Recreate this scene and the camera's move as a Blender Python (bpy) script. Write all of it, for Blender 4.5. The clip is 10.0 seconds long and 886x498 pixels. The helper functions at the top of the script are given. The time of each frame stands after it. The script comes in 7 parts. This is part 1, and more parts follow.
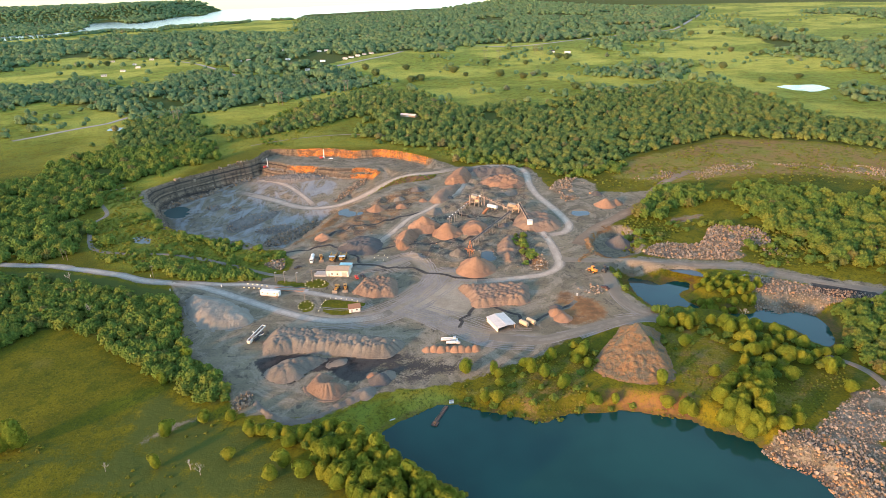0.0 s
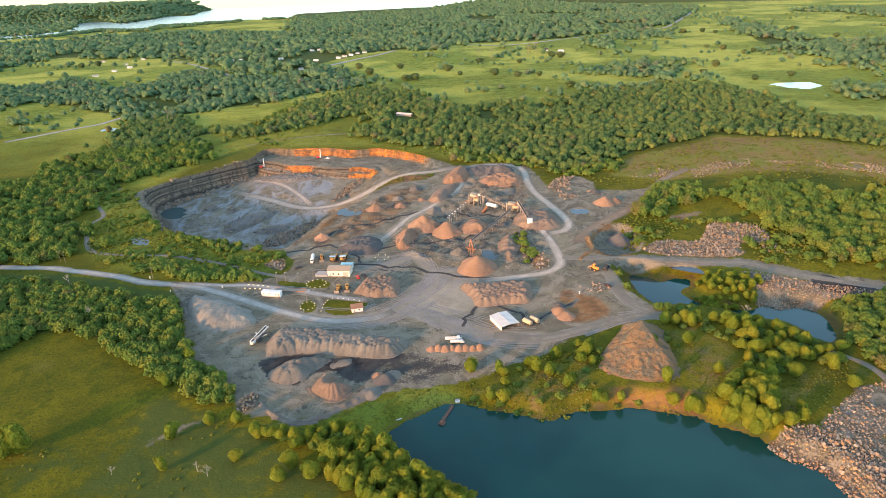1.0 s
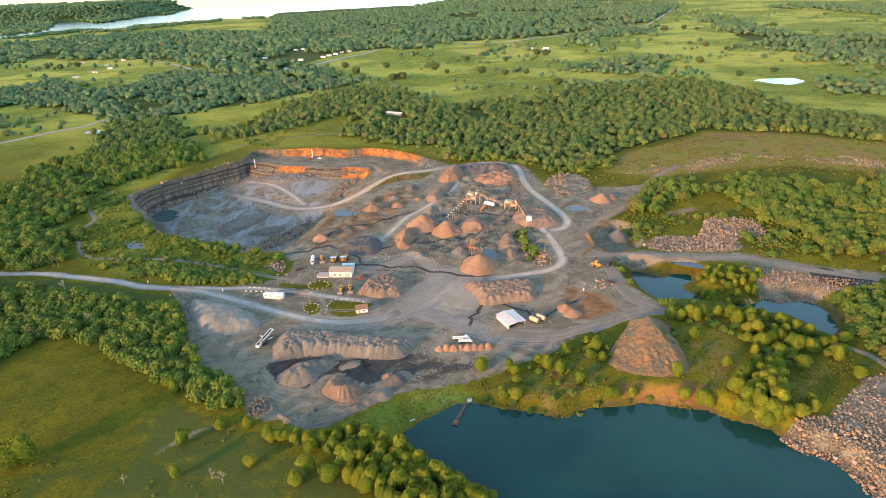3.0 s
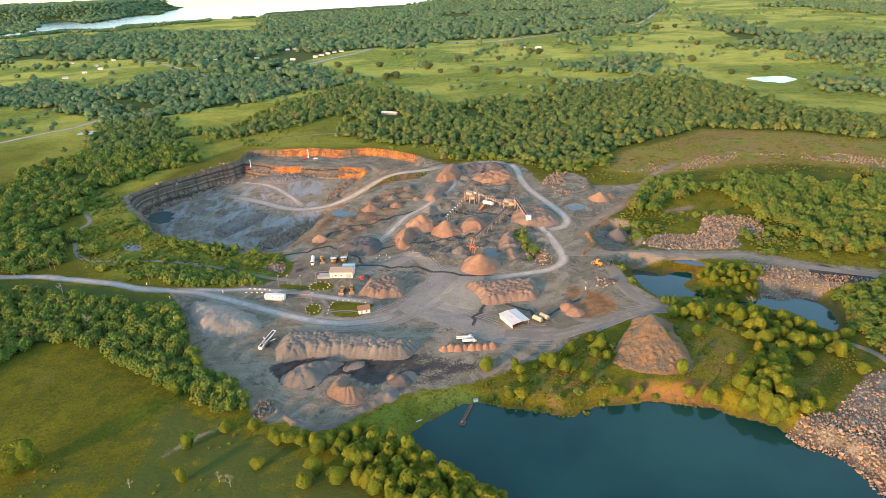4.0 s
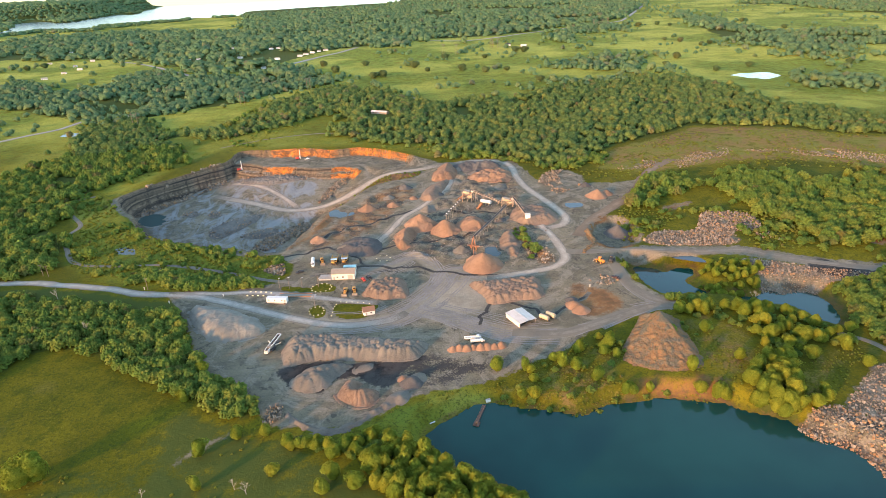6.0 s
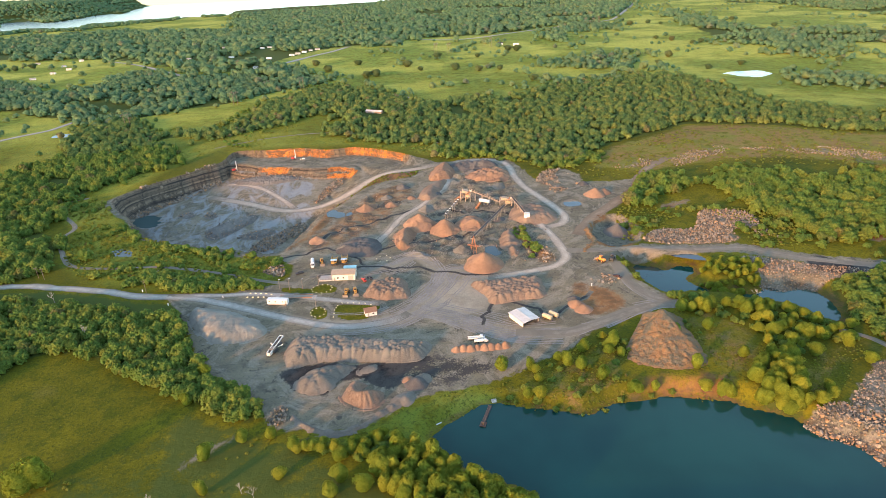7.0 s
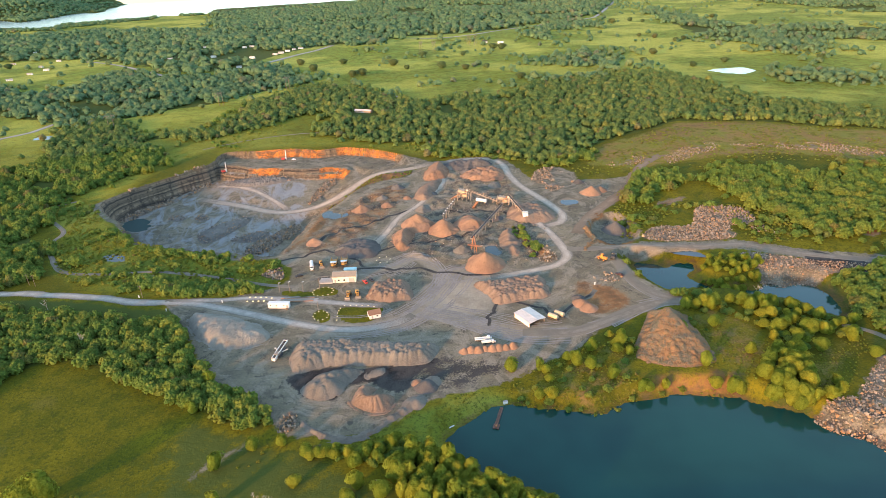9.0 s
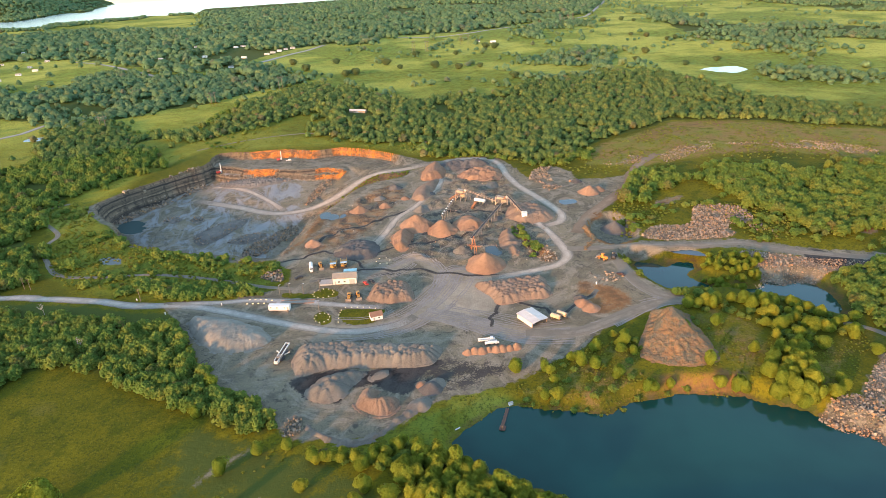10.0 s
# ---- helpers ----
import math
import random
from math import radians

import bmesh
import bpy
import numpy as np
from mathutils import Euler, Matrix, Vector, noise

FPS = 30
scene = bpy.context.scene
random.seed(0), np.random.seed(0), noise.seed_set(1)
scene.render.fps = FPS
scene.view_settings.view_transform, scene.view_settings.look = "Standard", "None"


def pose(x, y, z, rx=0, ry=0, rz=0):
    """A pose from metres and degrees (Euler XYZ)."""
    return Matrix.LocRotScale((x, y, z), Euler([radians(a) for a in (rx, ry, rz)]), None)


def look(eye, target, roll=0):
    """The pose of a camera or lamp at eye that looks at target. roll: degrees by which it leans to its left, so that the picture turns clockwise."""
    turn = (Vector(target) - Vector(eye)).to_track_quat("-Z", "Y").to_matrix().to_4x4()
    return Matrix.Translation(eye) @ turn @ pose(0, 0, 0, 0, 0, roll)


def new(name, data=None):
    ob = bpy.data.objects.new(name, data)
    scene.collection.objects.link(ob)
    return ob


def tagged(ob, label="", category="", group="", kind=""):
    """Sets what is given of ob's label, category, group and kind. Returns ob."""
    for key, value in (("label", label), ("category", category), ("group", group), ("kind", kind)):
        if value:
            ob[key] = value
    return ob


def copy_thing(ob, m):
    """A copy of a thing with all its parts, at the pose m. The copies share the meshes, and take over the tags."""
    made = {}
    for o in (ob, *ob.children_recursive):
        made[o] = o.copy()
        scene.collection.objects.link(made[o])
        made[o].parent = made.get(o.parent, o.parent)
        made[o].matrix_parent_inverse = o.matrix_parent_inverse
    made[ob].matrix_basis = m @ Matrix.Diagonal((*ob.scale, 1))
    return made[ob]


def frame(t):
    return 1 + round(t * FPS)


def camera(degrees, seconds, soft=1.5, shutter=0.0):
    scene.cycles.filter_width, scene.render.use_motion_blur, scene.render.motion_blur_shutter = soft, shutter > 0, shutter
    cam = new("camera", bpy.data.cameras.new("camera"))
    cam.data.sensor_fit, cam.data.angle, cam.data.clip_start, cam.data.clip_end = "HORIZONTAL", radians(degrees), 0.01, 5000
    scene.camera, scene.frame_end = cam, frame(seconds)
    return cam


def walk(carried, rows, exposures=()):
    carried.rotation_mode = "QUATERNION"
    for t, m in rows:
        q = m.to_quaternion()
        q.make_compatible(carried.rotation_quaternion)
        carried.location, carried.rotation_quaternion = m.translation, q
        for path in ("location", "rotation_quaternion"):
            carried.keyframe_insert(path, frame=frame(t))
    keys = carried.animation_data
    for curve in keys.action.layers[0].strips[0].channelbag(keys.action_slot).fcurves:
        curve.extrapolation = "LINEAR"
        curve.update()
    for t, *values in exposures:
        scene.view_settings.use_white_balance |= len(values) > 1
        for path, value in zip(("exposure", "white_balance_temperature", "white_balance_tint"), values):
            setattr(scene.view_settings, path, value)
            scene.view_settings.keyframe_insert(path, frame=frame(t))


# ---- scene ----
cam = camera(72.1, 10.0, 0.7)
METRES, EYE, TILT, LEAN, TURN = 60.2, 170.0, -23.83, 1.75, 0.0
ROWS = [
    (0.0, 0.0, 0.0, 0.0, 0.0, 0.0, -0.0),
    (0.5, -0.0451, 0.002, 0.0011, -0.34, -0.05, 0.2),
    (1.0, -0.0932, 0.0048, 0.0018, -0.7, -0.1, 0.41),
    (1.5, -0.1435, 0.0082, 0.0041, -1.09, -0.13, 0.65),
    (2.0, -0.193, 0.0128, 0.0059, -1.48, -0.18, 0.86),
    (2.5, -0.243, 0.0186, 0.0083, -1.88, -0.22, 1.08),
    (4.0, -0.392, 0.0411, 0.0184, -3.07, -0.34, 1.71),
    (4.5, -0.4415, 0.051, 0.023, -3.47, -0.39, 1.92),
    (5.0, -0.4912, 0.0613, 0.0271, -3.87, -0.44, 2.12),
    (5.5, -0.5403, 0.0724, 0.0329, -4.26, -0.49, 2.33),
    (7.0, -0.6863, 0.1123, 0.0524, -5.49, -0.68, 2.93),
    (7.5, -0.7343, 0.1271, 0.0599, -5.91, -0.74, 3.12),
    (8.0, -0.7822, 0.1427, 0.0681, -6.32, -0.81, 3.31),
    (8.5, -0.8297, 0.1593, 0.0767, -6.74, -0.87, 3.5),
    (9.0, -0.8767, 0.1767, 0.0857, -7.16, -0.93, 3.69),
    (9.5, -0.9233, 0.1948, 0.096, -7.57, -0.99, 3.89),
    (10.0, -0.9645, 0.2107, 0.1057, -7.96, -1.05, 4.07),
]
walk(cam, [(t, pose(0, 0, EYE, TILT, LEAN, TURN) @ pose(METRES * x, METRES * y, METRES * z, 90 + pitch, roll, yaw)) for t, x, y, z, yaw, pitch, roll in ROWS], exposures=[(0.0, 2.17, 6150, 6), (10.0, 2.17, 6150, 6)])

# ---- sky, sun ----
SUN_AZ, SUN_EL = 228.0, 10.0          # clockwise from +y, degrees
world = bpy.data.worlds.new("sky")
scene.world = world
world.use_nodes = True
wn = world.node_tree
wn.nodes.clear()
w_out = wn.nodes.new("ShaderNodeOutputWorld")
w_bg = wn.nodes.new("ShaderNodeBackground")
w_sky = wn.nodes.new("ShaderNodeTexSky")
w_sky.sky_type = "NISHITA"
w_sky.sun_disc = False
w_sky.sun_elevation = radians(SUN_EL)
w_sky.sun_rotation = radians(SUN_AZ)
w_sky.air_density, w_sky.dust_density, w_sky.ozone_density = 1.0, 0.5, 1.5
w_bg.inputs["Strength"].default_value = 0.15
w_pale = wn.nodes.new("ShaderNodeHueSaturation")
w_pale.inputs["Saturation"].default_value = 0.86      # thin haze pales the sky
wn.links.new(w_sky.outputs[0], w_pale.inputs["Color"])
wn.links.new(w_pale.outputs[0], w_bg.inputs["Color"])
wn.links.new(w_bg.outputs[0], w_out.inputs["Surface"])
sun_data = bpy.data.lights.new("sun", "SUN")
sun_data.energy, sun_data.angle, sun_data.color = 1.95, radians(4.0), (1.0, 0.46, 0.15)
sun = new("sun", sun_data)
az, el = radians(SUN_AZ), radians(SUN_EL)
SUN_FROM = Vector((math.sin(az) * math.cos(el), math.cos(az) * math.cos(el), math.sin(el)))
sun.matrix_world = look(SUN_FROM * 900, (0, 0, 0))

# the plan: outlines and lines in metres
POND = [(1.2, 165), (2.3, 171), (-8.5, 177.8), (-18.7, 184.8), (-25.8, 194), (-30.8, 201.1), (-32.2, 207.1), (-25.9, 213.4), (-18.1, 218.1), (-12.2, 222.4), (-7.9, 224.6), (2.8, 223.7), (9.9, 220.5), (22, 217.4), (31, 212.9), (38.1, 211.2), (44.1, 214.7), (52.4, 216.8), (65.1, 216.4), (75.7, 217.1), (89.7, 213.7), (100.8, 210), (106.1, 205.5), (115.5, 199.9), (123.1, 194), (125.1, 187.6), (130.9, 182), (136.5, 176.5), (139.8, 168.6), (140, 157.3), (137.6, 139)]
POND_A = [(110, 345), (115, 346), (126, 341), (129, 336), (136, 340), (148, 338), (146, 328), (138, 322), (139, 313), (145, 302), (137, 302), (125, 306), (117, 303), (112, 315), (109, 326), (109, 340)]
POND_B = [(151, 300), (166, 299), (176, 305), (183, 299), (193, 300), (201, 295), (203, 284), (200, 272), (196, 263), (188, 261), (183, 268), (182, 276), (179, 282), (168, 286), (158, 291)]
CREEK = [(141, 349), (158, 348), (164, 342), (160, 335), (150, 340), (141, 344)]
PIT_POND = [(-271, 550), (-266, 559), (-251, 554), (-244, 541), (-248, 530), (-263, 536)]
PUDDLE_A = [(-89, 473), (-83, 477), (-72, 467), (-75, 459), (-85, 462)]
PUDDLE_B = [(-239, 425), (-231, 427), (-220, 415), (-224, 412)]
PUDDLE_C = [(23, 381), (26, 381), (29, 370), (29, 363), (24, 367)]
PUDDLE_D = [(97, 446), (108, 445), (107, 439), (99, 438)]
FARM_POND = [(-461, 820), (-453, 833), (-435, 829), (-428, 810), (-451, 812)]
FAR_POND = [(515, 976), (540, 994), (584, 986), (592, 958), (563, 936), (542, 930), (530, 958)]
LAKE_NEAR = [(-1854, 2498), (-1616, 2716), (-1621, 2847), (-1565, 2872), (-1547, 2978), (-1372, 2911), (-1279, 2890), (-1334, 3113), (-1253, 3170), (-1133, 3284), (-1025, 3337), (-1034, 3520), (-907, 3477), (-805, 3549), (-843, 3966), (-706, 4045), (-513, 4155), (-304, 4188), (-164, 4296)]
LAKE_FAR = [(-1627, 4410), (-1746, 4364), (-1713, 3890), (-1757, 3641), (-2029, 3954), (-2053, 3784), (-1816, 3256), (-1764, 2977), (-2033, 2751)]
ROAD_MAIN = [(-375, 388), (-332, 388), (-300, 383), (-277, 380), (-251, 371), (-217, 359), (-197, 350), (-179, 347), (-161, 343), (-141, 333), (-122, 322), (-104, 311), (-84, 301), (-65, 296), (-46, 298), (-35, 305)]
DUST_MAIN = [(-84, 301), (-65, 296), (-46, 298), (-33, 306), (-22, 318), (-12, 334), (-3, 351), (13, 341)]
DUST_FAN = [(-33, 306), (-14.7, 296.6), (2.7, 284.5), (19.1, 273), (42.1, 268.8)]
DUST_MID = [(-12, 334), (-17, 362), (-28, 377), (-43, 367), (-62, 363)]
ROAD_OFFICE = [(-179, 348), (-162, 347), (-144, 345), (-127, 344), (-109, 339), (-87, 331), (-66, 323), (-51, 319)]
ROAD_LOOP = [(17, 574), (34, 578), (56, 575), (68, 565), (72, 545), (71, 517), (73, 490), (80, 462), (86, 438), (88, 421), (86, 411), (81, 404), (74, 402), (69, 401)]
ROAD_PLANT = [(60, 430), (65, 414), (68, 397), (70, 376), (70, 357), (67, 347), (58, 340), (45, 338), (30, 337), (16, 338)]
ROAD_INNER = [(12, 546), (12, 518), (-3, 490), (-18, 467), (-32, 450), (-43, 424), (-57, 396)]
ROAD_EAST = [(72, 360), (86, 356), (108, 354), (137, 352), (162, 348), (183, 346), (202, 333), (220, 321), (238, 311), (260, 304)]
ROAD_SOUTH = [(96, 336), (95, 310), (102, 293), (113, 283), (99, 284), (84.8, 280), (63.9, 272.3), (47.7, 267.7), (33.3, 269.4), (19.1, 273)]
ROAD_NORTH = [(86, 382), (99, 401), (112, 416), (138, 441), (159, 462), (178, 493), (198, 516), (220, 531)]
TRACK_EAST = [(178, 246), (184, 241), (189, 235), (191.4, 225), (190.3, 210.1)]
TRACK_WEST = [(-311, 564), (-328, 551), (-320, 526), (-292, 487), (-292, 463), (-278, 433), (-260, 407), (-232, 396), (-193, 391), (-151, 375), (-123, 360), (-104, 353)]
ROAD_FAR_A = [(-555, 765), (-531, 792), (-506, 824), (-478, 855), (-462, 905), (-421, 920)]
ROAD_FAR_B = [(-261, 1294), (-225, 1367), (-186, 1453), (-140, 1537), (-110, 1631)]
ROAD_FAR_C = [(-692, 1615), (-590, 1498), (-497, 1368), (-402, 1234)]
ROAD_FAR_D = [(61, 1746), (162, 1685), (275, 1727), (397, 1850), (500, 1921), (610, 1995), (728, 2072), (845, 2281), (1046, 2686), (1280, 3185)]
ROAD_FAR_E = [(-36, 941), (-2, 916), (19, 882)]
YARD = [(-178, 345), (-162, 317), (-151, 293), (-140, 270), (-120.2, 246.8), (-106.5, 231.7), (-96.6, 219.1), (-83.9, 215), (-64.5, 213.4), (-52.6, 217.2), (-40.3, 227.1), (-24.7, 231.3), (-6.2, 234.1), (7.6, 237.7), (22.7, 246.1), (41.1, 253.2), (59.2, 266.4), (83.6, 276.7), (100.7, 281), (117, 279), (108, 298), (100, 314), (99, 334), (99, 346), (127, 346), (176, 340), (213, 317), (256, 299), (264, 308), (221, 328), (186, 351), (132, 359), (105, 359), (100, 374), (99, 395), (108, 408)]
YARD_B = [(108, 408), (135, 432), (163, 459), (179, 488), (153, 484), (125, 489), (103, 480), (88, 498), (82, 539), (74, 570), (46, 583), (17, 578), (0, 564), (-38, 543), (-67, 496), (-100, 446), (-119, 401), (-107, 376), (-115, 355), (-145, 348), (-178, 346)]
RIM = [(-203, 680), (-211, 646), (-230, 626), (-260, 597), (-283, 569), (-292, 547), (-274, 515), (-248, 482), (-239, 456), (-208, 436), (-179, 422), (-148, 410), (-118, 397), (-105, 419), (-93, 444), (-80, 469), (-58, 505), (-36, 544), (-11, 562), (9, 574), (-4, 600), (-38, 638), (-74, 660), (-99, 655), (-134, 670), (-168, 672)]
BENCH = [(-199, 682), (-205, 652), (-174, 631), (-144, 627), (-119, 612), (-96, 606), (-73, 603), (-70, 616), (-44, 609), (-18, 618), (-38, 635), (-75, 663), (-100, 655), (-135, 671), (-170, 679)]
W_SW = [(-384, 377), (-340, 378), (-294, 373), (-272, 371), (-235, 360), (-195, 344), (-172, 338), (-163, 317), (-152, 293), (-139, 268), (-120.7, 249), (-105.5, 232.7), (-107.7, 225.3), (-116.6, 226.5), (-134, 240.2), (-146.7, 248), (-164, 259), (-184, 275), (-212, 294), (-231, 291), (-239, 275), (-254, 248), (-277, 235)]
W_WEST = [(-421, 425), (-508, 541), (-461, 578), (-411, 578), (-418, 631), (-427, 693), (-388, 702), (-330, 713), (-283, 712), (-272, 653), (-294, 615), (-313, 593), (-330, 559), (-330, 528), (-313, 484), (-287, 445), (-274, 410), (-285, 395), (-310, 401)]
W_NORTH = [(-428, 793), (-408, 906), (-323, 791), (-282, 795), (-233, 767), (-216, 863), (-192, 966), (-129, 1045), (-81, 1020), (-36, 951), (19, 865), (84, 873), (125, 873), (171, 897), (222, 931), (277, 967), (333, 997), (416, 972), (448, 905), (442, 815), (452, 728), (480, 685), (506, 638), (583, 592), (514, 519), (452, 569), (418, 578), (392, 602), (330, 634)]
W_NORTH_B = [(330, 634), (292, 646), (264, 626), (212, 603), (175, 581), (134, 554), (115, 546), (87, 566), (64, 594), (38, 614), (22, 628), (18, 655), (-37, 668), (-70, 698), (-105, 732), (-80, 782), (-113, 843), (-154, 808), (-223, 756), (-289, 772), (-310, 750), (-285, 717), (-333, 723), (-391, 709)]
W_BAND = [(-923, 1091), (-839, 1169), (-764, 1208), (-732, 1264), (-639, 1180), (-562, 1117), (-565, 1218), (-534, 1307), (-470, 1317), (-358, 1231), (-296, 1241), (-239, 1295), (-171, 1184), (-132, 1090), (-186, 1052), (-234, 1007), (-276, 956), (-322, 941), (-362, 913), (-414, 883), (-449, 891), (-538, 948), (-668, 1037), (-709, 966), (-761, 875)]
W_VILLAGE = [(-1738, 2162), (-1566, 2299), (-1460, 2440), (-1326, 2574), (-1137, 2627), (-905, 2585), (-575, 2458), (-734, 3417), (-565, 3542), (-211, 3715), (52, 4045), (283, 4340), (928, 3617), (1256, 3218), (902, 2404), (736, 2149), (495, 1968), (287, 1792), (109, 1758), (30, 1727), (-32, 1601), (-118, 1648), (-195, 1548), (-253, 1397), (-270, 1282), (-345, 1265), (-406, 1289), (-545, 1478), (-716, 1659), (-924, 1746), (-1067, 1743), (-1077, 1539), (-1087, 1306)]
W_FAR_A = [(1047, 2385), (1043, 2132), (951, 1809), (938, 1612), (966, 1512), (886, 1345), (771, 1243), (749, 1353), (777, 1534), (873, 1857)]
W_FAR_B = [(973, 1478), (1085, 1517), (1139, 1458), (1235, 1355), (1034, 1130), (967, 1235), (863, 1202), (857, 1282)]
W_FAR_C = [(1449, 2615), (1640, 2649), (1783, 2501), (1830, 2354), (1794, 1877), (1512, 1578), (1495, 1918), (1523, 2193), (1477, 2386)]
W_FAR_D = [(776, 1241), (827, 1237), (856, 1160), (804, 1074), (726, 1053), (716, 1135)]
W_FAR_E = [(590, 934), (620, 924), (647, 874), (706, 839), (664, 788), (606, 818), (562, 851)]
W_FAR_F = [(439, 1699), (601, 2025), (658, 1876), (601, 1674), (465, 1535), (392, 1385), (370, 1446)]
W_FAR_G = [(226, 983), (283, 1161), (364, 1214), (453, 1271), (427, 1117), (333, 997), (277, 967)]
W_EAST = [(234, 460), (267, 476), (286, 459), (313, 443), (305, 408), (283, 366), (254, 339), (242, 352), (245, 379), (237, 413), (227, 436)]
W_EAST_B = [(326, 440), (366, 462), (407, 441), (337, 342), (284, 334), (292, 369)]
W_EAST_C = [(179, 488), (219, 469), (236, 454), (218, 423), (194, 433), (154, 425), (141, 440), (159, 462)]
W_EAST_D = [(195, 288), (219, 300), (258, 316), (304, 306), (224, 218), (194.8, 222.4), (194, 247), (192, 258), (198, 275)]
W_POND = [(108.6, 273.9), (117, 282), (139, 282), (155, 277), (169, 268), (175, 254), (186, 248), (180, 235.8), (158.7, 233.6), (143, 226.2), (130.1, 229.8), (137.7, 245.6), (127.6, 265.5)]
W_GROVE = [(112.6, 214.9), (122.8, 224.1), (137.4, 223.7), (133.3, 208.5), (123.3, 190.5), (113.1, 197.7), (110.1, 205.5)]
W_SHORE = [(9.5, 225.8), (22.2, 243.5), (39.3, 257.6), (62.8, 259), (71.5, 250.9), (62.5, 236.7), (45.2, 232.9), (26.9, 222.6)]
W_POPLAR = [(-53.8, 190.9), (-42.7, 197.4), (-30.3, 192.7), (-21.1, 180.9), (0, 164.4), (2.3, 155.3), (-21.2, 155.7), (-40.6, 168), (-51.1, 175.9)]
W_DIKE = [(-94.1, 207), (-81.6, 207.5), (-64.1, 203), (-50.5, 207), (-42.8, 201), (-49.6, 193.3), (-58.6, 191.2), (-77.6, 198.7)]
W_VERGE = [(-241, 384), (-223, 392), (-188, 376), (-149, 366), (-123, 353), (-131, 346), (-182, 356), (-222, 370)]
W_ISLAND = [(136, 309), (151, 330), (169, 333), (181, 323), (171, 302), (155, 293), (139, 295)]
W_BANK = [(101, 342), (105, 333), (102, 319), (105, 300), (118, 291), (135, 287), (127, 283), (106, 287), (98, 300), (97, 320)]
W_LOOP = [(43, 395), (52, 413), (56, 381), (64, 352), (53, 345), (48, 360)]
W_SCRUB = [(62, 334), (72, 340), (79, 323), (78.1, 287.8), (69.2, 289.6), (66, 312)]
W_PITEDGE = [(-265, 476), (-248, 478), (-227, 444), (-192, 425), (-126, 396), (-119, 378), (-142, 382), (-198, 405), (-236, 435)]
R_MID = [(186, 407), (201, 412), (220, 400), (214, 374), (194, 374), (188, 356), (154, 357), (130, 362), (130, 372), (147, 385), (170, 382)]
R_CREEK = [(178, 334), (203, 323), (215, 314), (240, 302), (221, 298), (198, 293), (182, 289), (172, 300), (175, 312)]
R_SHORE = [(118.3, 187), (125.3, 191.7), (133.5, 195.1), (142.2, 193.5), (149, 189.3), (154.5, 183.9), (157.2, 169.8), (152.8, 149.3), (135.7, 148.6), (134.1, 162.9), (130.8, 170.5), (125.2, 175.4), (119.7, 181)]
R_UPPER = [(153.6, 200.8), (163.6, 209.4), (176.7, 218.2), (195.7, 220), (180.4, 192.1), (162.4, 187.8), (154, 194.5)]
R_GAP = [(136, 196), (146, 195), (154, 202), (165, 190), (164, 172), (156, 176), (150, 188)]
ROUGH_BANK = [(132, 226), (160, 235), (184, 244), (188, 235), (172, 222), (152, 206), (137, 200), (126, 196), (129, 212)]
SCRAP = [(75, 333), (91, 333), (93, 322), (87, 311), (75, 315)]
SCRAP_B = [(210, 373), (227, 362), (220, 354), (205, 362)]
MEADOW_WORN = [(-136.7, 199.6), (-129.4, 208.3), (-122, 214.7), (-113.3, 218.1), (-111.4, 215), (-122.4, 208.1), (-131, 198.9)]
MEADOW_DARK = [(-140.7, 237.1), (-106.8, 221.5), (-72.4, 198), (-36.5, 167.5), (-50.5, 159.1), (-145.3, 170.4), (-147.1, 192.2), (-147.6, 214.3)]
R_NORTH = [(86, 498), (98, 522), (116, 528), (127, 511), (124, 490), (103, 471), (88, 468)]
R_RIDGE = [(213, 521), (251, 547), (284, 557), (278, 535), (241, 515), (217, 506)]
R_RIDGE_B = [(293, 543), (334, 537), (380, 524), (410, 493), (394, 472), (364, 502), (324, 522)]
R_RIDGE_C = [(160, 520), (186, 532), (204, 532), (195, 516), (173, 512)]
R_PIT_A = [(-110, 545), (-100, 584), (-82, 610), (-85, 586), (-98, 559)]
R_PIT_B = [(-155, 457), (-150, 477), (-137, 495), (-122, 509), (-114, 509), (-115, 493), (-127, 476), (-136, 459)]
R_DUMP = [(-101.6, 221.9), (-99.8, 229.3), (-96.1, 232.8), (-93, 229.3), (-93.6, 222.4), (-96.8, 219.9)]
R_VERGE = [(-126, 373), (-118, 383), (-113, 377), (-113, 364)]
R_VERGE_B = [(-201, 379), (-196, 385), (-188, 379), (-189, 373)]
DRY = [(175, 581), (264, 626), (292, 646), (330, 634), (392, 602), (418, 578), (501, 535), (426, 452), (313, 503), (235, 501), (183, 499), (141, 526)]
CLAY_A = [(63.2, 238.9), (66.7, 229.5), (96, 223.4), (111.8, 218.3), (102.1, 204.6), (77.1, 209.7), (58.9, 214.7)]
CLAY_B = [(-104, 414), (-91, 446), (-75, 468), (-38, 524), (-29, 507), (-65, 439), (-80, 409)]
CLAY_C = [(65, 319), (86, 302), (83.1, 283.9), (60, 279.5), (57, 302)]
DARK_A = [(-100.2, 257.7), (-94.6, 262.3), (-78.9, 264.3), (-64.5, 260.5), (-51.3, 259.6), (-28.6, 261.9), (-26.9, 256.8), (-34.4, 253.3), (-39.1, 248), (-42.6, 241.6), (-47.8, 237.9), (-56, 244), (-63.5, 248.6), (-71.5, 247.3), (-75.9, 239.1), (-88.6, 242), (-96.2, 250.3)]
